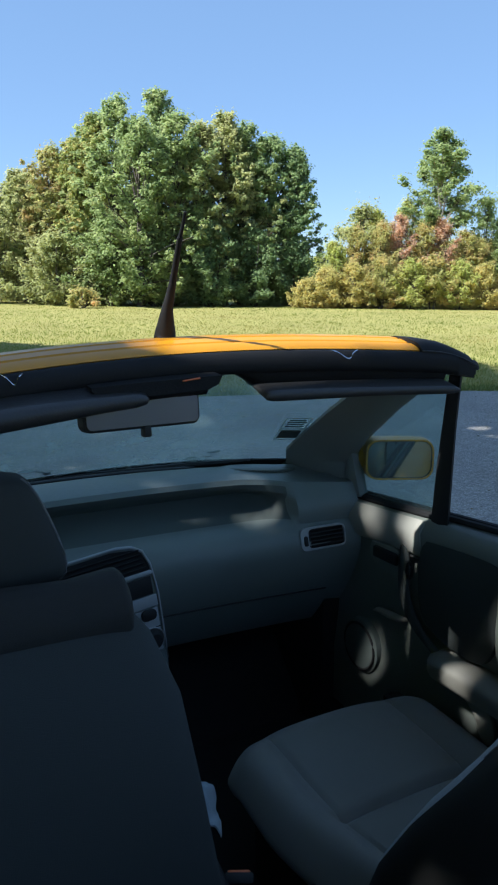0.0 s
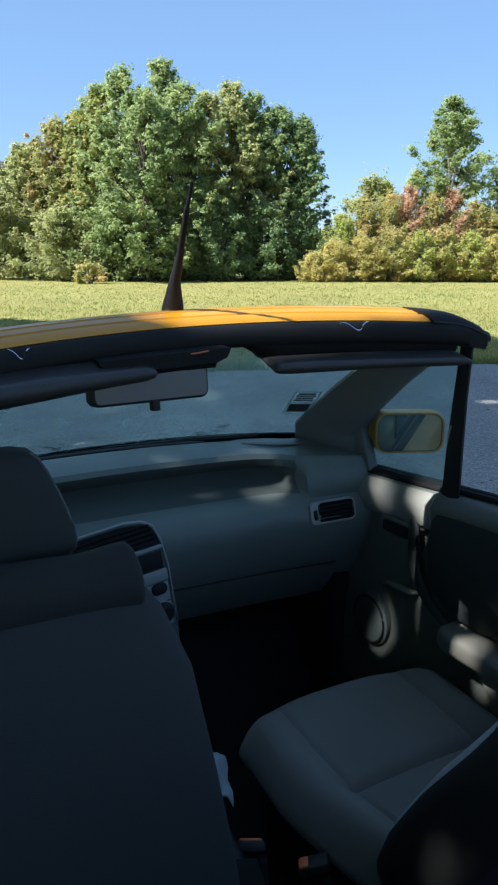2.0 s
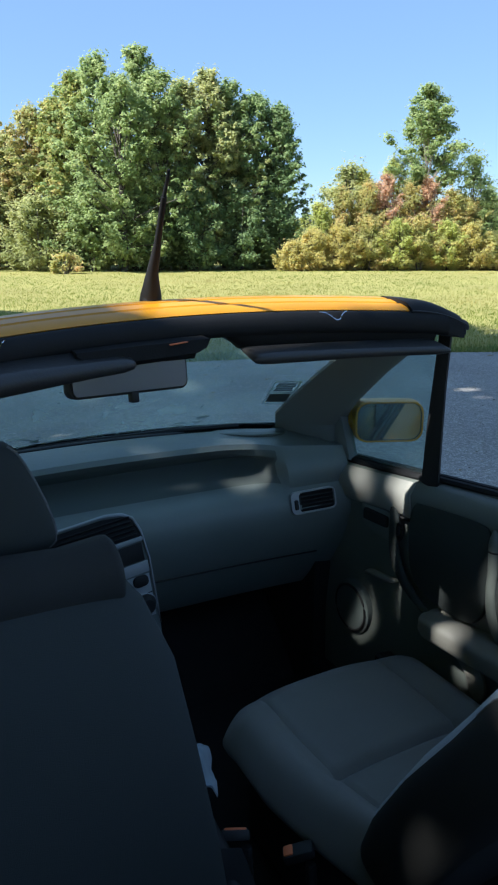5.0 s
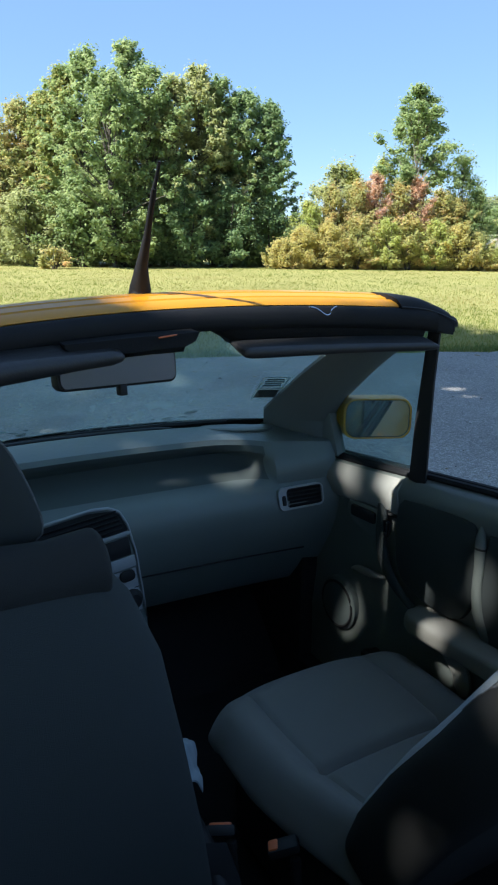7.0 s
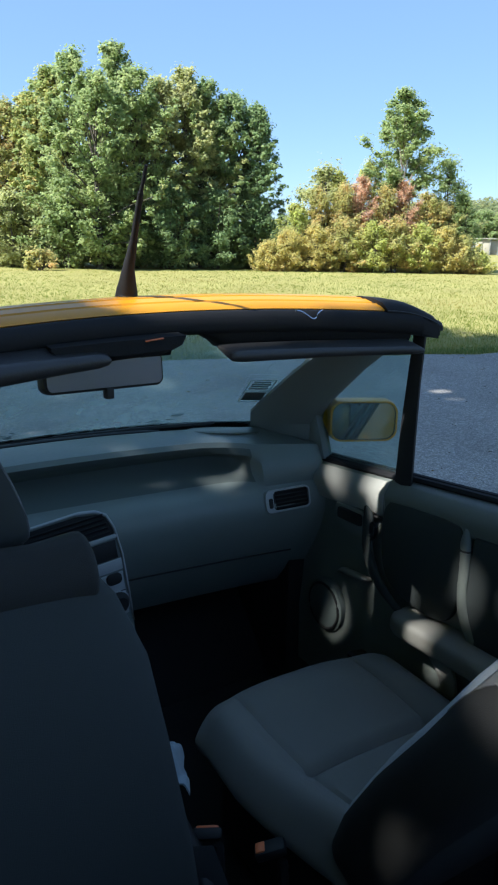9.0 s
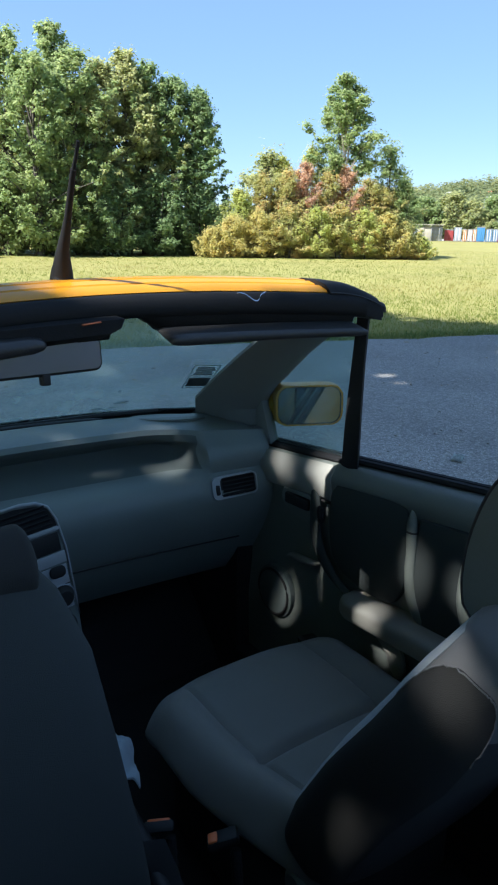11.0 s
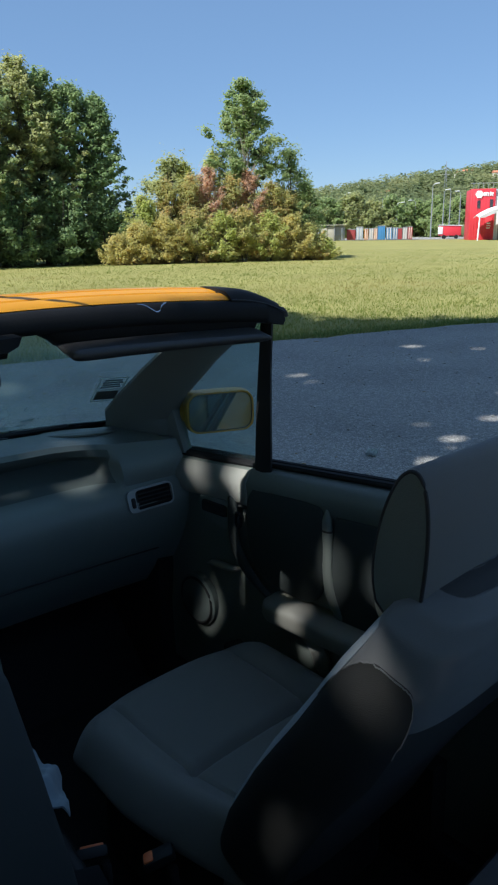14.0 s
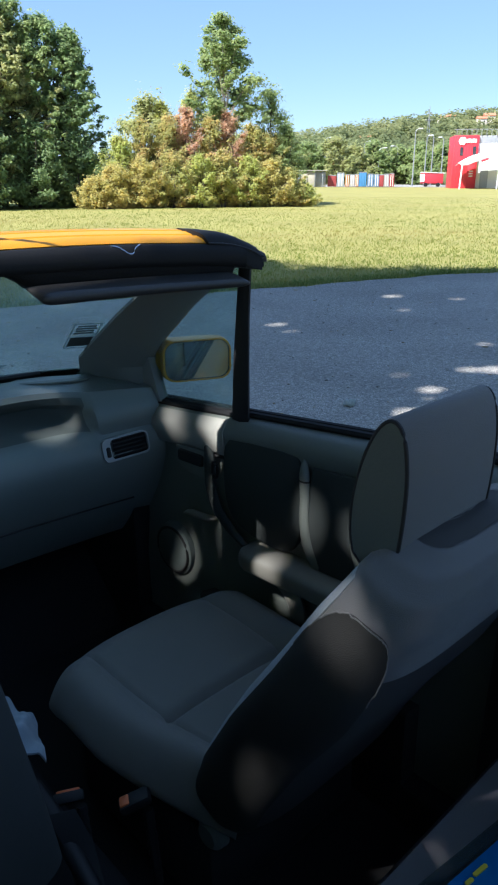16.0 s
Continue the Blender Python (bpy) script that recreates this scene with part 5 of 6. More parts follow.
def asphalt():
    bm = bmesh.new()
    rows = []
    offs = [0, 0.08, 0.5, 1.5, 3, 6, 10, 16, 24]
    for k in range(161):
        a = -30 + 60 * k / 160
        base = EDGE0 + EDGE_T * a
        row = []
        for o in offs:
            w = edge_wobble(a) if o < 0.3 else 0
            p = base - EDGE_N * (o - w)
            z = 0.0 if o > 0.05 else -0.02
            row.append(bm.verts.new((p.x, p.y, z)))
        rows.append(row)
    for a, b in zip(rows, rows[1:]):
        for i in range(len(offs) - 1):
            bm.faces.new((a[i], b[i], b[i + 1], a[i + 1]))
    return bm


solo("road", asphalt(), M_ASPHALT, "worn grey asphalt with scattered grit", kind="structure", smooth=None)


def blades(rng, xy, height, width, mat, name, lean=0.35):
    """Grass blades as narrow bent triangles."""
    n = len(xy)
    ang = rng.uniform(0, 2 * np.pi, n)
    h = height * rng.uniform(0.5, 1.3, n)
    w = width * rng.uniform(0.6, 1.4, n)
    dx, dy = np.cos(ang), np.sin(ang)
    la = rng.normal(0, lean, n) * h
    lb = rng.normal(0, lean, n) * h
    base = np.column_stack([xy, np.full(n, -0.012)])
    v0 = base + np.column_stack([dx * w, dy * w, np.zeros(n)])
    v1 = base - np.column_stack([dx * w, dy * w, np.zeros(n)])
    v2 = base + np.column_stack([la, lb, h])
    verts = np.stack([v0, v1, v2], 1).reshape(-1, 3)
    faces = np.arange(3 * n).reshape(-1, 3)
    return new(name, mesh_arrays(name, verts, faces, mat))


rng = np.random.default_rng(5)


def meadow_points(n, near, far, az0, az1):
    """Points beyond the asphalt, denser near the camera."""
    az = np.radians(rng.uniform(az0, az1, n))
    d = near * (far / near) ** rng.uniform(0, 1, n)
    xy = np.column_stack([-0.4 + d * np.sin(az), -1.15 + d * np.cos(az)])
    a = (xy[:, 0] - EDGE0.x) * EDGE_T.x + (xy[:, 1] - EDGE0.y) * EDGE_T.y
    o = (xy[:, 0] - EDGE0.x) * EDGE_N.x + (xy[:, 1] - EDGE0.y) * EDGE_N.y
    wob = np.array([edge_wobble(v) for v in a])
    return xy[o > wob - 0.05 + rng.uniform(-0.12, 0.1, len(o))]


edge_a = rng.uniform(-4, 12, 9000)
edge_o = np.abs(rng.normal(0, 0.22, 9000)) - 0.06
edge_xy = np.column_stack([EDGE0.x + EDGE_T.x * edge_a + EDGE_N.x * (edge_o + [edge_wobble(v) for v in edge_a]), EDGE0.y + EDGE_T.y * edge_a + EDGE_N.y * (edge_o + [edge_wobble(v) for v in edge_a])])
M_EDGEGRASS = leaf_material("edge_grass", (0.10, 0.17, 0.04), (0.19, 0.25, 0.07), (0.36, 0.33, 0.14), 0.4)
tagged(blades(rng, edge_xy, 0.075, 0.006, M_EDGEGRASS, "edge_grass", 0.5), "longer green grass along the asphalt's edge", "grass", kind="stuff")
g = blades(rng, meadow_points(210000, 6.5, 60, 2, 72), 0.048, 0.006, M_GRASS, "grass")
tagged(g, "short dry yellow green meadow grass", "grass", kind="stuff")


tuft = meadow_points(1500, 6.8, 45, 2, 72)
tuft = np.repeat(tuft, 16, axis=0)
tuft = tuft + rng.normal(0, 0.07, tuft.shape)
tagged(blades(rng, tuft, 0.075, 0.006, M_GRASS, "grass_tufts", 0.45), "taller tufts of grass in the meadow", "grass", kind="stuff")


# grit and dry leaves on the asphalt
def litter(rng, n, size, mat, name, label, flat=0.5):
    a = rng.uniform(-3, 14, n)
    o = rng.uniform(0.2, 8.0, n)
    xy = np.column_stack([EDGE0.x + EDGE_T.x * a - EDGE_N.x * o, EDGE0.y + EDGE_T.y * a - EDGE_N.y * o])
    keep = ~((np.abs(xy[:, 0]) < 1.0) & (xy[:, 1] > -2.2) & (xy[:, 1] < 1.9))
    xy = xy[keep]
    n = len(xy)
    s = size * rng.lognormal(0, 0.45, n)
    base = np.array([(1, 0, 0), (0, 1, 0), (-1, 0, 0), (0, -1, 0), (0, 0, 1), (0, 0, -0.3)], float)
    f = np.array([(0, 1, 4), (1, 2, 4), (2, 3, 4), (3, 0, 4), (1, 0, 5), (2, 1, 5), (3, 2, 5), (0, 3, 5)])
    ang = rng.uniform(0, 6.28, n)
    v = base[None] * rng.uniform(0.6, 1.3, (n, 6, 1)) * s[:, None, None]
    v[:, :, 2] *= flat
    x = v[:, :, 0] * np.cos(ang)[:, None] - v[:, :, 1] * np.sin(ang)[:, None] + xy[:, 0:1]
    y = v[:, :, 0] * np.sin(ang)[:, None] + v[:, :, 1] * np.cos(ang)[:, None] + xy[:, 1:2]
    z = v[:, :, 2] + 0.002
    verts = np.stack([x, y, z], 2).reshape(-1, 3)
    faces = (f[None] + 6 * np.arange(n)[:, None, None]).reshape(-1, 3)
    return tagged(new(name, mesh_arrays(name, verts, faces, mat)), label, name, kind="stuff")


M_GRIT = material("pale_grit", (0.38, 0.36, 0.32), 0.9, 0, 0.5, 30, 200, 0.3, per="island")
M_DRY = leaf_material("dry_leaves", (0.16, 0.11, 0.05), (0.28, 0.20, 0.09), (0.40, 0.31, 0.16), 0.2)
litter(rng, 2600, 0.008, M_GRIT, "grit", "scattered pale grit on the asphalt", 0.7)
litter(rng, 240, 0.017, M_DRY, "leaf_litter", "scattered dry brown leaves on the asphalt", 0.18)


def scrap():
    bm = bmesh.new()
    n = 10
    vs = [[bm.verts.new((0.16 * (i / n - 0.5), 0.10 * (j / n - 0.5), 0.03 + 0.028 * noise.noise(Vector((i * 0.6, j * 0.6, 4))) + 0.012 * math.sin(i * 1.1))) for j in range(n + 1)] for i in range(n + 1)]
    for a, b in zip(vs, vs[1:]):
        for j in range(n):
            bm.faces.new((a[j], a[j + 1], b[j + 1], b[j]))
    ex = bmesh.ops.extrude_face_region(bm, geom=bm.faces[:])
    bmesh.ops.translate(bm, verts=[v for v in ex["geom"] if isinstance(v, bmesh.types.BMVert)], vec=(0, 0, -0.02))
    bm.transform(pose(3.42, 1.80, 0.004, 0, 0, 30) @ Matrix.Scale(0.7, 4))
    return bm


solo("paper_scrap", scrap(), M_STICKER, "crumpled pale paper scrap lying on the asphalt", "litter", smooth=50)


# ---- trees ----
def leaf_quads(rng, centres, outward, size):
    """Diamond leaves at the given centres; most of them face up and outwards."""
    n = len(centres)
    up = np.array((0, 0, 0.75)) + outward * 0.55 + rng.normal(0, 0.42, (n, 3))
    up /= np.linalg.norm(up, axis=1)[:, None]
    a = rng.normal(size=(n, 3))
    a -= (a * up).sum(1)[:, None] * up
    a /= np.linalg.norm(a, axis=1)[:, None]
    b = np.cross(up, a)
    s = size * rng.uniform(0.6, 1.4, n)[:, None]
    c = up * 0.18 * s
    v = np.stack([centres - a * s, centres + b * s * 0.55 + c, centres + a * s, centres - b * s * 0.55 + c], 1).reshape(-1, 3)
    return v, np.arange(4 * n).reshape(-1, 4)


def gap_near(p, gaps, reach=0.13):
    """Whether a place lies in one of the openings cut for the sun's flecks."""
    s_ = np.array(SUN_DIR)
    for gx, gy, gz, gr in gaps:
        d = p - np.array((gx, gy, gz))
        if np.linalg.norm(d - (d @ s_) * s_) < max(0, gr) + reach:
            return True
    return False


def tree(name, label, at, height, radius, mat, clumps=90, per=160, leaf=0.13, low=0.12, shape=1.0, seed=1, trunk=0.16, clump_r=0.75, category="tree", top_sharp=0.0, stems=1, whorls=0, limbs=0, gaps=None, bark=None):
    """A tapered trunk with limbs and a crown of leaf clumps at the limb ends."""
    rng = np.random.default_rng(seed)
    root = thing(name, label, category, at)
    cz0, cz1 = height * low, height
    cen = []
    for k in range(whorls):          # tiers of rising side branches, long in the middle, with sprays at their ends
        h = (k + rng.uniform(0.3, 0.7)) / whorls
        z = cz0 + (cz1 - cz0) * h * 0.93
        for j in range(5 if h < 0.75 else 3):
            t = j * 2 * math.pi / 5 + k * 0.9 + rng.uniform(-0.5, 0.5)
            reach = radius * float(np.interp(h, (0, 0.2, 0.45, 0.7, 0.88, 1), (0.8, 1.0, 0.86, 0.58, 0.32, 0.08))) * rng.uniform(0.55, 1.15)
            for u in (0.4, 0.68, 0.92, 1.0):
                cen.append((reach * u * math.cos(t) + rng.normal(0, 0.10), reach * u * math.sin(t) + rng.normal(0, 0.10), z + 0.42 * reach * u * u + rng.normal(0, 0.10)))
        cen.append((rng.normal(0, 0.1), rng.normal(0, 0.1), z))
    scale_of = []
    for k in range(limbs):           # rising side limbs that carry sprays of leaves towards their tips
        h = ((k + rng.uniform(0.2, 0.8)) / limbs) ** 0.8
        prof = min(1, h / 0.22 * 0.4 + 0.6) * (1 - h ** 2.3) ** 0.75
        t = k * 2.4 + rng.uniform(-0.5, 0.5)
        r = max(radius * prof * rng.uniform(0.58, 1.22), 0.10 * radius)
        tip = np.array((r * math.cos(t), r * math.sin(t), cz0 + (cz1 - cz0) * h))
        foot = np.array((0, 0, max(height * 0.06, tip[2] - r * rng.uniform(0.5, 1.1))))
        for u in (0.38, 0.52, 0.66, 0.79, 0.92, 1.05, 1.17):
            p = foot + (tip - foot) * np.array((u, u, u ** 1.25)) + rng.normal(0, 0.10 * radius * (1.1 - 0.6 * u), 3) * np.array((1, 1, 0.7))
            cen.append(tuple(p))
            scale_of.append(max(0.2, 1.3 - 0.88 * u))
    while len(cen) < clumps and not whorls and not limbs:
        h = rng.uniform(0, 1) ** 0.85
        prof = math.sin(math.pi * min(1, (h * 0.88 + 0.12)) ** (0.75 if top_sharp == 0 else 0.55)) ** 0.7
        if top_sharp:
            prof = prof * (1 - top_sharp) + top_sharp * (1 - h) ** 0.8
        r = radius * prof * math.sqrt(rng.uniform(0.12, 1.0)) * (0.82 + 0.36 * rng.uniform())
        t = rng.uniform(0, 2 * math.pi)
        cen.append((r * math.cos(t), r * math.sin(t), cz0 + (cz1 - cz0 - clump_r * 0.5) * h * shape))
    cen = np.array(cen)
    bm = bmesh.new()
    for k in range(stems):
        dx, dy = (0, 0) if stems == 1 else (radius * 0.35 * math.cos(k * 2.2), radius * 0.35 * math.sin(k * 2.2))
        tube([(dx * 0.2, dy * 0.2, -0.05), (dx * 0.5 + 0.05, dy * 0.5, height * 0.2), (dx, dy + 0.05, height * 0.5), (dx * 1.1 + 0.08, dy * 1.1, height * 0.86)],
             [trunk * 1.25, trunk, trunk * 0.6, trunk * 0.15], 8, bm=bm)
    for c in cen[:: max(1, len(cen) // 36)]:
        z0 = max(height * 0.12, c[2] * 0.72 - 0.3)
        mid = (c[0] * 0.5, c[1] * 0.5, z0 + (c[2] - z0) * 0.6)
        if gaps is not None and any(gap_near(np.array(at) + np.array(q), gaps) for q in [Vector((0, 0, z0)).lerp(mid, k / 6) for k in range(1, 7)] + [Vector(mid).lerp(c, k / 6) for k in range(1, 7)]):
            continue
        tube([(0, 0, z0), mid, (c[0], c[1], c[2])], [trunk * 0.32, trunk * 0.18, 0.015], 5, bm=bm)
    bm.transform(Matrix.Translation(at))
    part("trunk", bm, bark or M_BARK, root)
    pts, outs = [], []
    for i, c in enumerate(cen):
        sc = scale_of[i] if limbs else 1.0
        k = int(per * rng.uniform(0.5, 1.4) * sc)
        rr = clump_r * rng.uniform(0.55, 1.25) * math.sqrt(sc)
        p = rng.normal(size=(k, 3))
        p /= np.linalg.norm(p, axis=1)[:, None]
        out = p.copy()
        p *= (np.clip(np.abs(rng.normal(0, 0.55, k)), 0, 1.0) + 0.05)[:, None] * rr
        p[:, 2] *= 0.62 if c[2] < height * 0.8 or whorls else 1.0
        pts.append(c + p)
        outs.append(out)
    pts, outs = np.concatenate(pts), np.concatenate(outs)
    v, f = leaf_quads(rng, pts, outs, leaf)
    if gaps is not None:             # leaves cut away along sun rays, so flecks land at chosen places
        quads = v.reshape(-1, 4, 3)
        s_ = np.array(SUN_DIR)
        keep = np.ones(len(quads), bool)
        for gx, gy, gz, gr in gaps:
            d = pts + np.array(at) - np.array((gx, gy, gz))
            near = np.flatnonzero(np.linalg.norm(d - (d @ s_)[:, None] * s_, axis=1) < gr + 0.2)
            q = quads[near]
            mid = q.mean(axis=1, keepdims=True)
            q = np.concatenate([q, (q + np.roll(q, 1, axis=1)) / 2, (q + mid) / 2, mid], axis=1) + np.array(at) - np.array((gx, gy, gz))
            away = np.linalg.norm(q - (q @ s_)[..., None] * s_, axis=2).min(axis=1)
            keep[near[away < gr + 0.025]] = False
        v = quads[keep].reshape(-1, 3)
        f = f[: keep.sum()]
    crown = new("crown", mesh_arrays("crown", v, f, mat))
    crown.parent = root
    return root


G = "trees at the edge of the meadow"
TREES = [  # x, y, height, radius, material, label
    (7.0, 45.6, 5.4, 3.4, M_LEAF_OLIVE, "hazy olive tree at the meadow's edge"),
    (8.5, 42.5, 6.7, 3.3, M_LEAF_OLIVE, "olive green leafy tree at the meadow's edge"),
    (9.7, 40.6, 7.7, 3.0, M_LEAF_AUTUMN, "olive green tree with browning leaves"),
    (10.8, 39.3, 8.1, 2.8, M_LEAF_TOPS, "leafy tree with yellowing upper leaves"),
    (11.4, 38.0, 9.2, 2.3, M_LEAF_TOPS, "tall tree with yellowing upper leaves"),
    (12.0, 36.8, 9.7, 2.9, M_LEAF, "dense green broadleaf tree in the meadow grove"),
    (12.3, 34.1, 8.4, 3.2, M_LEAF, "broad dark green maple at the front of the grove"),
    (14.4, 37.0, 10.5, 2.2, M_LEAF, "tallest slender green tree of the grove"),
    (14.5, 34.8, 9.0, 2.9, M_LEAF, "green broadleaf tree in the meadow grove"),
    (16.2, 35.2, 8.8, 2.8, M_LEAF_OLIVE, "thin-leaved olive tree of the grove"),
    (17.7, 35.5, 9.4, 2.8, M_LEAF_OLIVE, "tall thin-leaved olive tree of the grove"),
    (18.8, 35.4, 9.0, 2.9, M_LEAF, "green broadleaf tree of the dense grove"),
    (20.4, 35.2, 8.4, 2.8, M_LEAF_DARK, "dark green broadleaf tree in the grove"),
    (21.6, 34.6, 8.0, 2.1, M_LEAF_DARK, "dark green broadleaf tree at the grove's end"),
    (8.4, 42.2, 6.0, 3.2, M_LEAF_OLIVE, "broad olive tree filling the grove"),
    (11.8, 40.4, 7.6, 3.0, M_LEAF_AUTUMN, "broad tree with browning leaves in the grove"),
    (16.4, 38.8, 8.3, 3.2, M_LEAF, "broad green tree behind the grove"),
    (18.6, 35.4, 7.4, 2.6, M_LEAF_OLIVE, "olive tree behind the grove's end"),
]
for k, (x, y, h, r, mat, lab) in enumerate(TREES):
    ob = tree("tree", lab, (x, y, 0), h * 1.04, r, mat, limbs=54, per=115, leaf=0.088, low=0.04, seed=10 + k, clump_r=0.52)
    tagged(ob, group=G)
# understorey of the grove
for k, (x, y, h, r, mat) in enumerate(((8.8, 36.6, 3.4, 2.0, M_LEAF_OLIVE), (11.0, 34.9, 4.2, 1.8, M_LEAF), (13.0, 34.4, 4.4, 1.9, M_LEAF), (15.8, 33.6, 4.0, 1.9, M_LEAF_DARK),
                                       (18.4, 33.4, 3.8, 1.9, M_LEAF_DARK), (20.6, 33.2, 3.2, 1.6, M_LEAF_DARK), (6.0, 40.0, 4.6, 2.4, M_LEAF_OLIVE))):
    ob = tree("shrub", "dense leafy shrub under the grove's trees", (x, y, 0), h, r, mat, limbs=26, per=150, leaf=0.08, low=0.03, seed=40 + k, trunk=0.07, category="shrub", stems=3)
    tagged(ob, group="shrubs under the grove")
ob = tree("shrub", "small browning shrub at the grove's foot", (9.0, 32.9, 0), 1.0, 0.9, M_LEAF_BUSH, clumps=20, per=110, leaf=0.07, low=0.05, seed=60, trunk=0.04, clump_r=0.4, category="shrub", stems=3)

# the bushes and the maple on the right of the meadow
ob = tree("maple_tree", "young green maple rising above the bushes", (27.6, 29.6, 0), 9.5, 2.15, M_LEAF, per=130, leaf=0.085, low=0.38, seed=74, trunk=0.09, clump_r=0.5, whorls=9, bark=M_PALEBARK)
ob = tree("tree", "slender green tree behind the bushes", (29.9, 28.5, 0), 6.0, 1.4, M_LEAF, clumps=46, per=150, leaf=0.08, low=0.15, seed=72, trunk=0.08)
ob = tree("tree", "slender olive tree behind the bushes", (24.2, 31.8, 0), 5.6, 1.7, M_LEAF_OLIVE, clumps=55, per=130, leaf=0.10, low=0.15, seed=73, trunk=0.08)
BUSH_KINDS = {"yellow": (M_LEAF_YEL, "bush with yellowing autumn leaves"), "rust": (M_LEAF_RUST, "bush with rusty red leaves"),
              "olive": (M_LEAF_LIME, "olive green bush on the meadow"), "green": (M_LEAF, "bright green bush beside the maple"),
              "mixed": (M_LEAF_BUSH, "bush of mixed green and brown autumn leaves")}
BUSHES = [  # x, y, height, radius, kind: low front row, then a thicket that rises to a dome
    (20.0, 30.7, 1.3, 0.9, "yellow"), (21.0, 30.4, 1.9, 1.2, "yellow"), (22.2, 29.8, 2.2, 1.3, "yellow"), (23.5, 29.1, 2.5, 1.4, "mixed"), (24.8, 28.4, 2.3, 1.3, "olive"),
    (25.9, 27.9, 2.6, 1.4, "mixed"), (27.1, 27.3, 2.3, 1.3, "olive"), (28.2, 26.7, 2.2, 1.3, "yellow"), (29.1, 26.2, 1.7, 1.0, "mixed"), (29.8, 25.8, 1.0, 0.7, "olive"),
    (22.0, 31.4, 3.3, 1.4, "olive"), (23.2, 30.9, 4.0, 1.4, "mixed"), (24.3, 30.3, 4.2, 1.4, "mixed"), (25.3, 30.0, 4.7, 1.4, "rust"), (26.3, 29.3, 4.2, 1.5, "mixed"),
    (27.2, 28.9, 4.5, 1.3, "rust"), (28.2, 28.2, 3.9, 1.4, "mixed"), (29.0, 27.7, 3.5, 1.3, "mixed"), (29.8, 27.2, 3.9, 1.1, "green"), (26.4, 30.8, 5.6, 1.5, "olive"), (24.9, 31.4, 5.0, 1.4, "olive")]
for k, (x, y, h, r, kind) in enumerate(BUSHES):
    mat, lab = BUSH_KINDS[kind]
    ob = tree("bush", lab, (x, y, 0), h, r, mat, limbs=26, per=125, leaf=0.055, low=0.03, seed=80 + k, trunk=0.03, clump_r=0.46, category="bush", stems=4)
    tagged(ob, group="autumn bushes on the meadow")

# unseen trees beside the car whose shade lies on it; openings are cut in their crowns to place sun flecks
FLECKS_CAR = [  # x, y, z, half width of the opening
    (0.425, 0.373, 0.907, 0.008), (0.30, 0.43, 1.0, -0.004), (0.17, 0.44, 1.0, 0.003), (0.633, 0.215, 0.92, 0.004), (0.632, 0.04, 0.93, -0.004),
    (0.628, 0.165, 0.560, 0.007), (0.632, 0.10, 0.694, 0.001), (0.580, -0.190, 0.676, 0.008),
    (0.636, -0.225, 0.60, 0.0), (0.625, -0.270, 0.83, 0.003), (0.630, -0.405, 0.80, 0.010), (0.215, -0.30, 0.556, 0.006), (0.163, -0.705, 0.98, 0.007),
    (0.152, -0.66, 0.729, 0.001), (0.147, -0.596, 0.659, 0.0)]
FLECKS_REAR = [(0.60, -0.90, 0.535, 0.015), (0.42, -0.762, 0.545, 0.002), (0.33, -0.80, 0.547, 0.006), (0.535, 0.10, 1.23, 0.002)]
FLECKS_RAIL = [(0.03 + 0.065 * k, -0.015 - 0.06 * (k / 7) ** 2, 1.39, 0.02) for k in range(8)] + [(-0.10, -0.03, 1.38, -0.02), (-0.27, -0.05, 1.375, -0.03), (0.10, -0.015, 1.39, 0.035), (0.24, -0.015, 1.39, 0.035)]
FLECKS_ROAD = [(x, y, 0.0, r - 0.02) for x, y, r in (
    (5.15, 4.16, 0.06), (4.99, 3.81, 0.03), (7.64, 4.45, 0.08), (6.85, 3.72, 0.03), (8.05, 3.73, 0.04), (4.33, 2.03, 0.03), (4.72, 2.03, 0.01), (4.15, 1.62, 0.06), (3.95, 1.50, 0.03), (3.57, 1.42, 0.07),
    (3.40, 1.30, 0.06), (4.89, 1.74, 0.05), (5.05, 1.58, 0.08), (5.4, 1.55, 0.05), (4.12, 2.61, 0.02), (5.86, 2.12, 0.04), (3.2, 1.0, 0.06), (4.4, 0.9, 0.15), (5.2, 0.6, 0.2), (6.6, 4.9, 0.02), (3.1, 3.2, 0.01))]
GAPS = FLECKS_CAR + FLECKS_REAR + FLECKS_RAIL + FLECKS_ROAD
# the last tree is added only to block stray sun between the others
SHADE = [(-6.2, 12.6, 14.6, 4.0), (-5.8, 9.2, 17.0, 4.0), (-6.1, 5.8, 19.6, 4.2), (-5.6, 2.9, 20.2, 4.2), (-6.0, -1.7, 19.6, 4.4), (-6.4, -5.6, 18.0, 4.4), (-4.6, 1.2, 14.5, 3.4)]
for k, (x, y, h, r) in enumerate(SHADE):
    ob = tree("shade_tree", "unseen leafy green tree shading the parked car", (x, y, 0), h, r, M_LEAF_SHADE, clumps=480, per=185, leaf=0.115, low=0.16, seed=120 + k + (5 if k == 6 else 0), gaps=GAPS, trunk=0.22, clump_r=0.85)
    tagged(ob, group="shade trees beside the car")

# trees that close the place behind the car
for k, (x, y, h, r) in enumerate(((-4, -19, 6.5, 4), (3, -20, 6.5, 4.2), (10, -19, 6, 4), (17, -17, 6, 4), (24, -13, 6, 4))):
    ob = tree("tree", "leafy green tree behind the parked car", (x, y, 0), h, r, M_LEAF_DARK, clumps=110, per=120, leaf=0.19, low=0.03, seed=150 + k, trunk=0.18, clump_r=1.0)
    tagged(ob, group="trees behind the car")

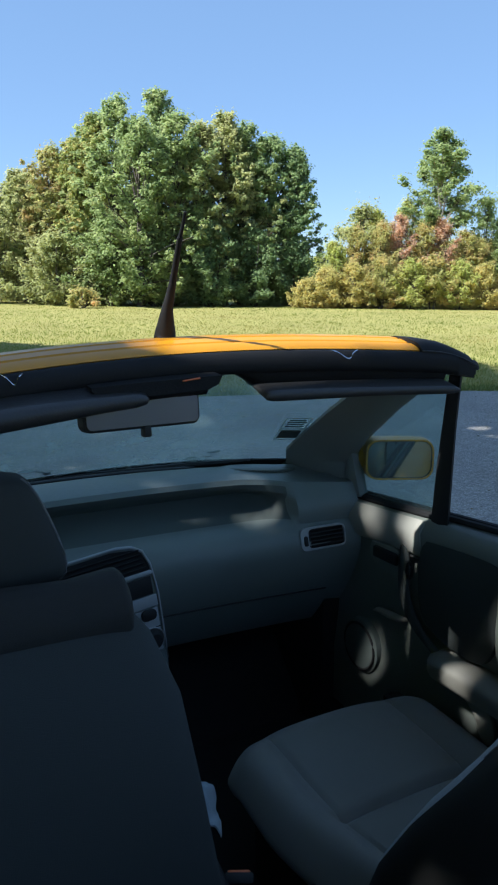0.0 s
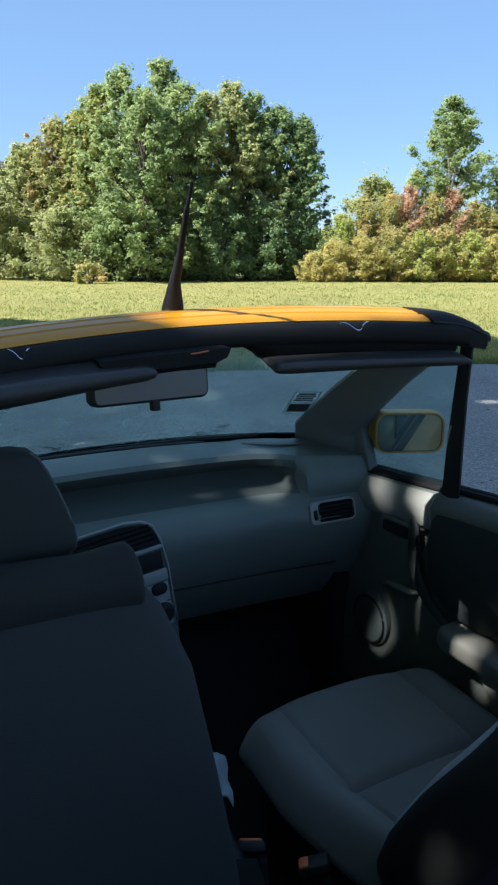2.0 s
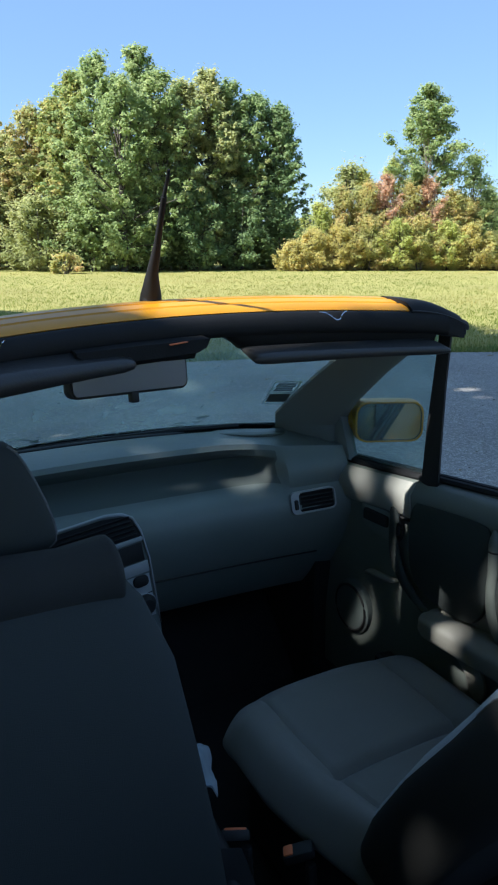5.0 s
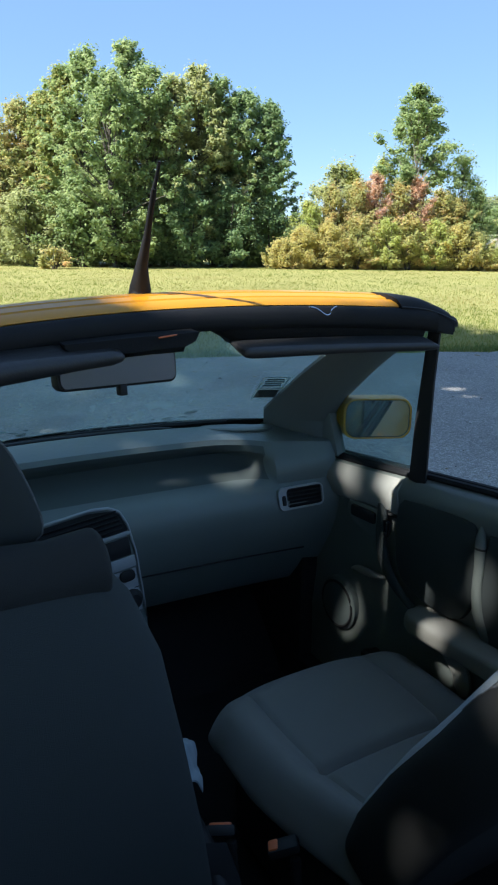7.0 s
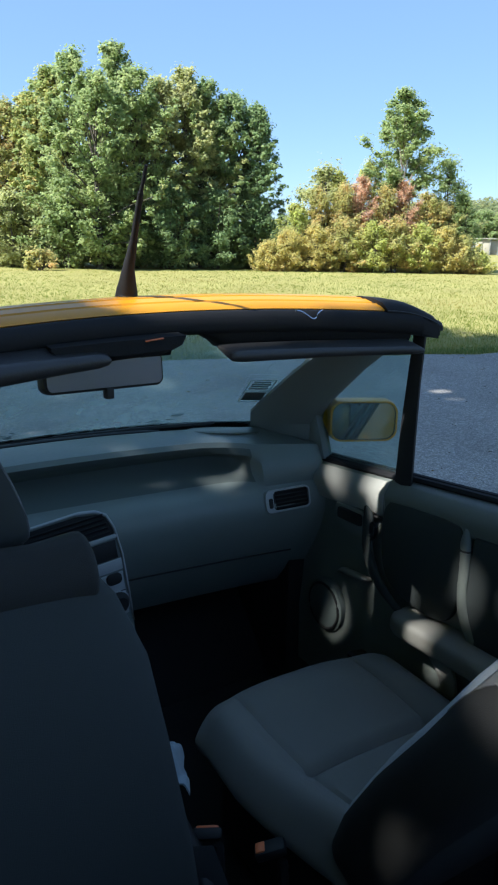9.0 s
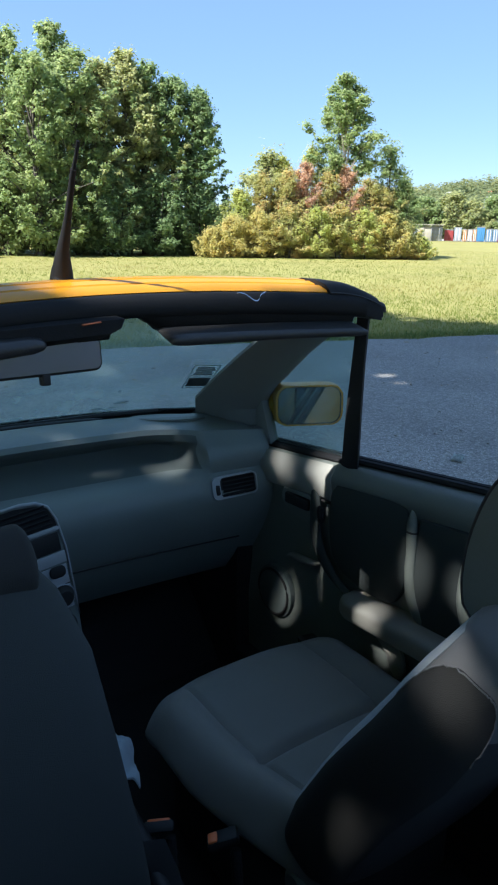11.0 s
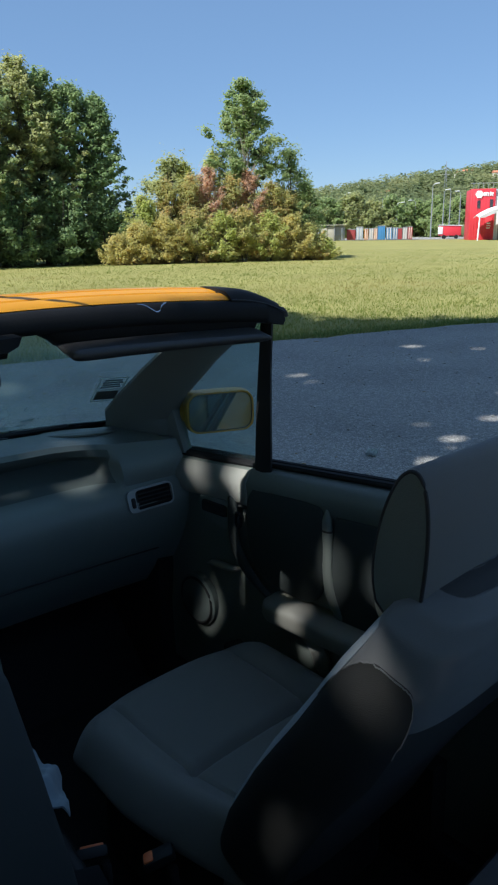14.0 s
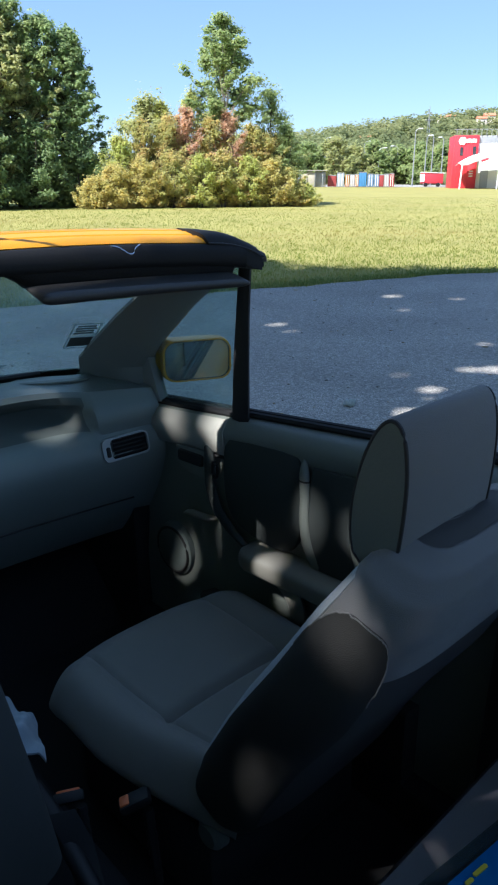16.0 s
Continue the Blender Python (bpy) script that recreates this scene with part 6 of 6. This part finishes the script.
# ---- distance ----
def hill():
    bm = bmesh.new()
    rows = []
    for k in range(60):
        az = radians(-20 + 130 * k / 59)
        row = []
        for j, (d, f) in enumerate(((330, 0.0), (400, 0.12), (480, 0.45), (560, 0.8), (640, 1.0), (760, 1.0), (900, 0.9))):
            deg = math.degrees(az)
            top = 6 + 30 / (1 + math.exp(-(deg - 44) / 5)) + 14 / (1 + math.exp(-(deg - 56) / 5))
            h = f * top * (1 + 0.08 * noise.noise(Vector((k * 0.35, j, 0))))
            row.append(bm.verts.new((d * math.sin(az), d * math.cos(az), h - 0.5)))
        rows.append(row)
    for a, b in zip(rows, rows[1:]):
        for i in range(6):
            bm.faces.new((a[i], b[i], b[i + 1], a[i + 1]))
    return bm


def hill_height(x, y):
    d = math.hypot(x, y)
    deg = math.degrees(math.atan2(x, y))
    top = 6 + 30 / (1 + math.exp(-(deg - 44) / 5)) + 14 / (1 + math.exp(-(deg - 56) / 5))
    f = np.interp(d, (330, 400, 480, 560, 640, 760, 900), (0.0, 0.12, 0.45, 0.8, 1.0, 1.0, 0.9))
    return f * top - 0.5


solo("backdrop", hill(), M_LEAF_FAR, "distant wooded hillside", kind="structure", smooth=60)
rng = np.random.default_rng(77)
pts, outs = [], []
for k in range(2600):
    az = radians(rng.uniform(30, 80))
    d = rng.uniform(300, 700)
    x, y = d * math.sin(az), d * math.cos(az)
    z = hill_height(x, y)
    R = rng.uniform(2.5, 5.5)
    n = 46
    p = rng.normal(size=(n, 3))
    p /= np.linalg.norm(p, axis=1)[:, None]
    p *= (rng.uniform(0.2, 1, n) ** 0.4)[:, None] * R
    p[:, 2] = p[:, 2] * rng.uniform(0.8, 1.3) + R * 0.8
    pts.append(p + np.array((x, y, z)))
    outs.append(p / R)
v, f = leaf_quads(rng, np.concatenate(pts), np.concatenate(outs), 1.25)
tagged(new("far_woods", mesh_arrays("far_woods", v, f, M_LEAF_FAR)), "dense green woods on the distant hill", "woods", kind="stuff")

M_REDWALL = material("red_cladding", (0.60, 0.035, 0.05), 0.5, 0, 0.08, 0.6, 8, 0.1)
M_WHITEWALL = material("white_cladding", (0.72, 0.72, 0.70), 0.6, 0, 0.06, 0.6, 8, 0.1)
M_GREYMETAL = material("grey_metal", (0.33, 0.34, 0.35), 0.5, 0.4, 0.1, 2, 20, 0.1)
M_TENT = material("white_tent_fabric", (0.80, 0.80, 0.80), 0.7, 0, 0.04, 0.8, 20, 0.1)
M_ROOFTILE = material("orange_roof_tiles", (0.50, 0.20, 0.11), 0.8, 0, 0.15, 1, 6, 0.2)
M_PLASTER = material("pale_plaster", (0.70, 0.64, 0.56), 0.8, 0, 0.08, 1, 6, 0.1)
M_DARKGLASS = material("dark_window", (0.03, 0.035, 0.04), 0.15, 0, 0.1, 1, 6, 0.0)

VIEW = Vector((0.78, 0.62, 0))                     # towards the far yard
ACROSS = Vector((0.61, -0.79, 0))                  # along the row of containers


def yard_m(x, y, z=0.0, turn=0.0):
    """A pose in the far yard, its x along the row."""
    return Matrix.Translation((x, y, z)) @ Matrix.Rotation(math.atan2(ACROSS.y, ACROSS.x) + radians(turn), 4, "Z")


solo("pavement", slab([(-14, -3), (30, -12), (45, 30), (-14, 26)], 0.02, yard_m(97, 70, 0.0)), M_ASPHALT, "pale asphalt yard beyond the meadow", kind="structure", smooth=None)


def container(x, y, w, h, colour, label, ribs=5):
    m = yard_m(x, y)
    mat = material("container_paint", colour, 0.5, 0, 0.12, 1.5, 12, 0.1)
    root = thing("container", label, "container", (x, y, 0), "containers in the far yard")
    part("box", rbox((w * 0.96, 1.6, h), m @ pose(0, 0.8, h / 2 + 0.08), 0.03), mat, root)
    for k in range(ribs):
        pale = label.split()[0] in ("orange", "pale", "white", "grey", "dark") and k % 2 == 1
        part("rib", rbox((0.10 if pale else 0.07, 0.06, h - 0.15), m @ pose(-w * 0.42 + w * 0.84 * k / (ribs - 1), -0.02, h / 2 + 0.08), 0.015, 1), M_PLASTER if pale else mat, root)
    part("top_rim", rbox((w, 0.10, 0.10), m @ pose(0, 0, h + 0.08), 0.02, 1), M_GREYMETAL, root)
    return root


RED, BLUE, GREY, ORANGE, WHITE, NAVY = (0.34, 0.06, 0.06), (0.07, 0.22, 0.42), (0.34, 0.38, 0.42), (0.50, 0.20, 0.06), (0.40, 0.40, 0.40), (0.14, 0.24, 0.38)
row0, row1 = Vector((85.9, 71.7)), Vector((91.9, 64.0))
ROW = [(0.045, 0.75, 1.55, RED, "red"), (0.11, 0.55, 1.5, RED, "red"), (0.20, 1.05, 1.85, GREY, "grey"), (0.30, 0.6, 1.6, ORANGE, "orange"), (0.375, 0.7, 1.6, WHITE, "white"), (0.44, 0.5, 1.65, ORANGE, "orange"),
       (0.525, 1.15, 1.95, BLUE, "blue"), (0.64, 0.9, 1.7, NAVY, "pale blue"), (0.73, 0.75, 1.65, NAVY, "pale blue"), (0.80, 0.65, 1.6, RED, "red"), (0.875, 0.7, 1.7, WHITE, "white"), (0.95, 0.7, 1.75, RED, "dark red")]
for f, w, h, c, lab in ROW:
    p = row0.lerp(row1, f)
    container(p.x, p.y, w, h, c, lab + " metal container standing in the yard")

M_BEIGE = material("dull_beige_panel", (0.36, 0.33, 0.26), 0.8, 0, 0.12, 1, 6, 0.1)
# open shelter beside the containers
sh = thing("yard_shelter", "pale open-fronted shelter with a flat roof", "shelter", (83.5, 73.0, 0))
m = yard_m(83.5, 73.0)
part("side_panel", rbox((0.95, 0.08, 1.9), m @ pose(-0.75, 0, 1.0), 0.02), M_BEIGE, sh)
part("side_panel", rbox((0.95, 0.08, 2.0), m @ pose(0.25, 0.1, 1.05), 0.02), M_BEIGE, sh)
part("rear_panel", rbox((4.2, 0.08, 2.0), m @ pose(0.2, 1.0, 1.05), 0.02), M_GREYMETAL, sh)
for dx in (0.8, 1.9):
    part("post", rbox((0.09, 0.09, 2.2), m @ pose(dx, 0.0, 1.1), 0.01), M_GREYMETAL, sh)
part("roof", rbox((4.6, 2.2, 0.10), m @ pose(0.2, 0.8, 2.25), 0.02), M_BEIGE, sh)


def lamp_post(x, y, h, arm, label="tall grey street lamp on a steel pole"):
    root = thing("street_lamp", label, "street lamp", (x, y, 0), "street lamps by the far yard")
    m = yard_m(x, y)
    part("pole", tube([m @ Vector((0, 0, -0.05)), m @ Vector((0, 0, h * 0.5)), m @ Vector((0, 0, h))], [0.11, 0.09, 0.06], 8), M_GREYMETAL, root)
    part("arm", tube(smooth_path([m @ Vector((0, 0, h - 0.05)), m @ Vector((arm * 0.4, 0, h + 0.22)), m @ Vector((arm, 0, h + 0.3))], 3), 0.05, 6), M_GREYMETAL, root)
    part("lamp_head", rbox((0.7, 0.28, 0.14), m @ pose(arm * 1.2, 0, h + 0.32, 0, -6, 0), 0.05), M_WHITEWALL, root)


for x, y, h, arm in ((103.2, 68.7, 8.1, 0.6), (112.6, 72.7, 7.6, 0.6), (113.2, 71.8, 7.6, -0.5), (114.4, 70.6, 7.3, -0.5), (121.5, 102.5, 8.6, 0.9), (126.0, 96.0, 7.8, 0.9), (120.2, 88.0, 6.2, 0.9), (124.0, 86.5, 6.6, -0.9)):
    lamp_post(x, y, h, arm)

# red trailer
tr = thing("trailer", "red goods trailer with a pale roof", "trailer", (99.0, 62.4, 0))
m = yard_m(99.0, 62.4)
part("body", rbox((3.2, 1.9, 1.45), m @ pose(0, 0.9, 1.2), 0.05), M_REDWALL, tr)
part("roof", rbox((3.5, 2.1, 0.10), m @ pose(0.1, 0.9, 1.98, 0, 2, 0), 0.02), M_WHITEWALL, tr)
part("flap", rbox((0.7, 0.06, 1.1), m @ pose(-1.45, -0.12, 1.25), 0.02), M_WHITEWALL, tr)
for dx in (-0.9, 0.9):
    part("wheel", tube([m @ Vector((dx, -0.1, 0.3)), m @ Vector((dx, 0.15, 0.3))], 0.3, 14), M_RUBBER, tr)

# red and white building with its rooftop rail
bl = thing("red_white_building", "two-storey building with red and white metal cladding", "building", (90.2, 52.0, 0))
m = yard_m(90.1, 52.0)
part("red_block", rbox((3.1, 6.0, 6.45), m @ pose(0, 3.0, 3.22), 0.03), M_REDWALL, bl, "red clad corner block")
part("white_block", rbox((9.0, 6.5, 5.5), m @ pose(6.06, 3.6, 2.75), 0.03), M_WHITEWALL, bl, "white clad block")
part("grey_band", rbox((9.0, 6.4, 0.9), m @ pose(6.06, 3.6, 5.96), 0.03), M_GREYMETAL, bl, "grey upper band")
for k in range(9):
    part("cladding_rib", rbox((0.05, 0.05, 6.3), m @ pose(-1.4 + 0.35 * k, -0.02, 3.2), 0.01, 1), M_REDWALL, bl)
for k in range(15):
    part("rail_post", rbox((0.06, 0.06, 0.75), m @ pose(-1.3 + 0.62 * k, 0.2, 6.8), 0.01, 1), M_GREYMETAL, bl)
part("top_rail", rbox((10.5, 0.06, 0.06), m @ pose(3.6, 0.2, 7.15), 0.01, 1), M_GREYMETAL, bl)
part("window", rbox((0.40, 0.08, 1.0), m @ pose(-0.55, -0.05, 4.5), 0.01), M_DARKGLASS, bl)
part("window", rbox((0.40, 0.08, 1.0), m @ pose(1.05, -0.05, 4.6), 0.01), M_DARKGLASS, bl)
sgn = part("sign_disc", tube([m @ Vector((-0.55, -0.06, 5.75)), m @ Vector((-0.55, -0.14, 5.75))], 0.52, 6), M_WHITEWALL, bl, "white sign shape")
for k, w in enumerate((0.18, 0.26, 0.14, 0.22, 0.16)):
    part("sign_bar", rbox((w, 0.06, 0.48), m @ pose(0.05 + 0.27 * k, -0.08, 5.75 + 0.03 * (k % 2)), 0.01), M_WHITEWALL, bl, "white sign bar")
part("notice", rbox((0.9, 0.05, 1.7), m @ pose(0.85, -0.06, 2.0), 0.01), M_REDWALL, bl)
for k in range(3):
    part("notice_bar", rbox((0.5, 0.04, 0.14), m @ pose(0.85, -0.10, 1.5 + 0.3 * k), 0.005), M_WHITEWALL, bl)
part("door", rbox((1.0, 0.08, 2.2), m @ pose(2.6, 0.30, 1.1), 0.01), M_GREYMETAL, bl, "grey service door")

# white canopy tent
tn = thing("canopy_tent", "white fabric canopy tent on steel legs", "tent", (85.5, 46.0, 0))
m = yard_m(83.95, 48.7)
rings = []
for k in range(13):
    u = k / 12
    zt = 2.75 + 1.35 * math.sin(math.pi * u) ** 0.8
    rings.append([m @ Vector((-0.1 + 9 * u, 0.0, zt - 0.45 if 0 < k < 12 else 2.7)), m @ Vector((-0.1 + 9 * u, 0.0, zt)), m @ Vector((-0.1 + 9 * u, 3.0, zt + 0.3)), m @ Vector((-0.1 + 9 * u, 6.0, zt))])
cb = bmesh.new()
loft(rings, closed=False, bm=cb)
ex = bmesh.ops.extrude_face_region(cb, geom=cb.faces[:])
bmesh.ops.translate(cb, verts=[v for v in ex["geom"] if isinstance(v, bmesh.types.BMVert)], vec=(0, 0, 0.05))
part("canopy", cb, M_TENT, tn, "white fabric canopy", smooth=50)
for dx, dy in ((0, 0), (4.4, 0), (8.8, 0), (8.8, 5.9)):
    part("leg", tube([m @ Vector((dx - 0.1, dy, 0)), m @ Vector((dx, dy, 2.9))], 0.09, 8), M_TENT, tn)
part("emblem", rbox((0.9, 0.03, 0.25), m @ pose(2.6, -0.04, 3.35, 0, -18, 0), 0.01), M_REDWALL, tn, "small red emblem shape")


def house(x, y, z, w, h, turn, label):
    root = thing("house", label, "house", (x, y, z), "houses on the hill")
    m = yard_m(x, y, z, turn)
    part("wall", rbox((w, w * 0.7, h), m @ pose(0, 0, h / 2), 0.05), M_PLASTER, root)
    part("roof", loft([[m @ Vector((dx, -w * 0.42, h)), m @ Vector((dx, 0, h + w * 0.22)), m @ Vector((dx, w * 0.42, h)), m @ Vector((dx, w * 0.42, h - 0.2)), m @ Vector((dx, -w * 0.42, h - 0.2))] for dx in (-w * 0.55, w * 0.55)]), M_ROOFTILE, root, "orange tiled roof")
    for dx in (-w * 0.25, w * 0.2):
        part("window", rbox((w * 0.12, 0.2, h * 0.25), m @ pose(dx, -w * 0.36, h * 0.55), 0.02), M_DARKGLASS, root)


for x, y, z, w, h, t, lab in ((444, 340, 24, 8, 3, 10, "pale house with an orange tiled roof"), (510, 313, 38, 7, 4.5, -15, "pale hillside house with a tiled roof"), (505, 318, 38, 5, 3.5, 20, "small pale hillside house among trees"),
                         (489, 271, 35, 7, 5, 5, "pale house high on the hill"), (492, 352, 34, 5, 3, 0, "low pale house on the ridge"), (470, 266, 33, 6, 4, 12, "pale house with a broad tiled roof")):
    house(x, y, z, w, h, t, lab)
py = thing("lattice_pylon", "tall thin grey lattice pylon on the hill", "pylon", (418, 272, 22))
for a in range(4):
    part("pylon_leg", tube([(418 + 1.6 * math.cos(a * 1.57), 272 + 1.6 * math.sin(a * 1.57), 14), (418, 272, 42)], [0.18, 0.12], 5), M_GREYMETAL, py)
for z, w in ((34, 5), (37.5, 4)):
    part("cross_arm", tube([(418 - w * 0.5 * ACROSS.x, 272 - w * 0.5 * ACROSS.y, z), (418 + w * 0.5 * ACROSS.x, 272 + w * 0.5 * ACROSS.y, z)], 0.15, 5), M_GREYMETAL, py)

# pale warehouse behind the grove
wh = thing("warehouse", "pale grey warehouse behind the trees", "building", (10, 84, 0))
part("wall", rbox((26, 18, 9.5), pose(4.0, 88, 4.75), 0.1), M_WHITEWALL, wh)
part("roof", rbox((27, 19, 0.6), pose(4.0, 88, 9.8), 0.1), M_GREYMETAL, wh)
fn = thing("white_fence", "white slatted fence behind the grove", "fence", (9, 60, 0))
for k in range(26):
    part("slat", rbox((0.20, 0.05, 1.6), pose(4.0 + 0.32 * k, 60, 0.8), 0.02, 1), M_WHITEWALL, fn)

# mid-distance trees and a clipped hedge behind the yard
for k, (x, y, h, r) in enumerate(((112, 92, 8, 5), (121, 90, 7.5, 5), (128, 84, 7, 5), (104, 98, 8, 5), (134, 78, 7, 4.5), (142, 70, 8, 5), (96, 102, 8, 5), (120, 78, 5, 3), (108, 95, 7, 4.5), (116, 91, 6.5, 4.5), (125, 87, 6.5, 4.5), (131, 81, 7, 4.5), (100, 100, 7, 4.5), (92, 103, 7.5, 4.5), (138, 74, 7, 4.5))):
    ob = tree("tree", "round green tree behind the far yard", (x, y, 0), h, r, M_LEAF if k % 3 else M_LEAF_OLIVE, limbs=22, per=120, leaf=0.24, low=0.05, seed=200 + k, trunk=0.2, clump_r=1.5)
    tagged(ob, group="trees behind the far yard")
hb_ = bmesh.new()
rbox((30, 2.0, 2.2), yard_m(132, 66, 1.1), 0.2, bm=hb_)
solo("hedge", hb_, M_LEAF_FAR, "long clipped green hedge behind the yard", "hedge")
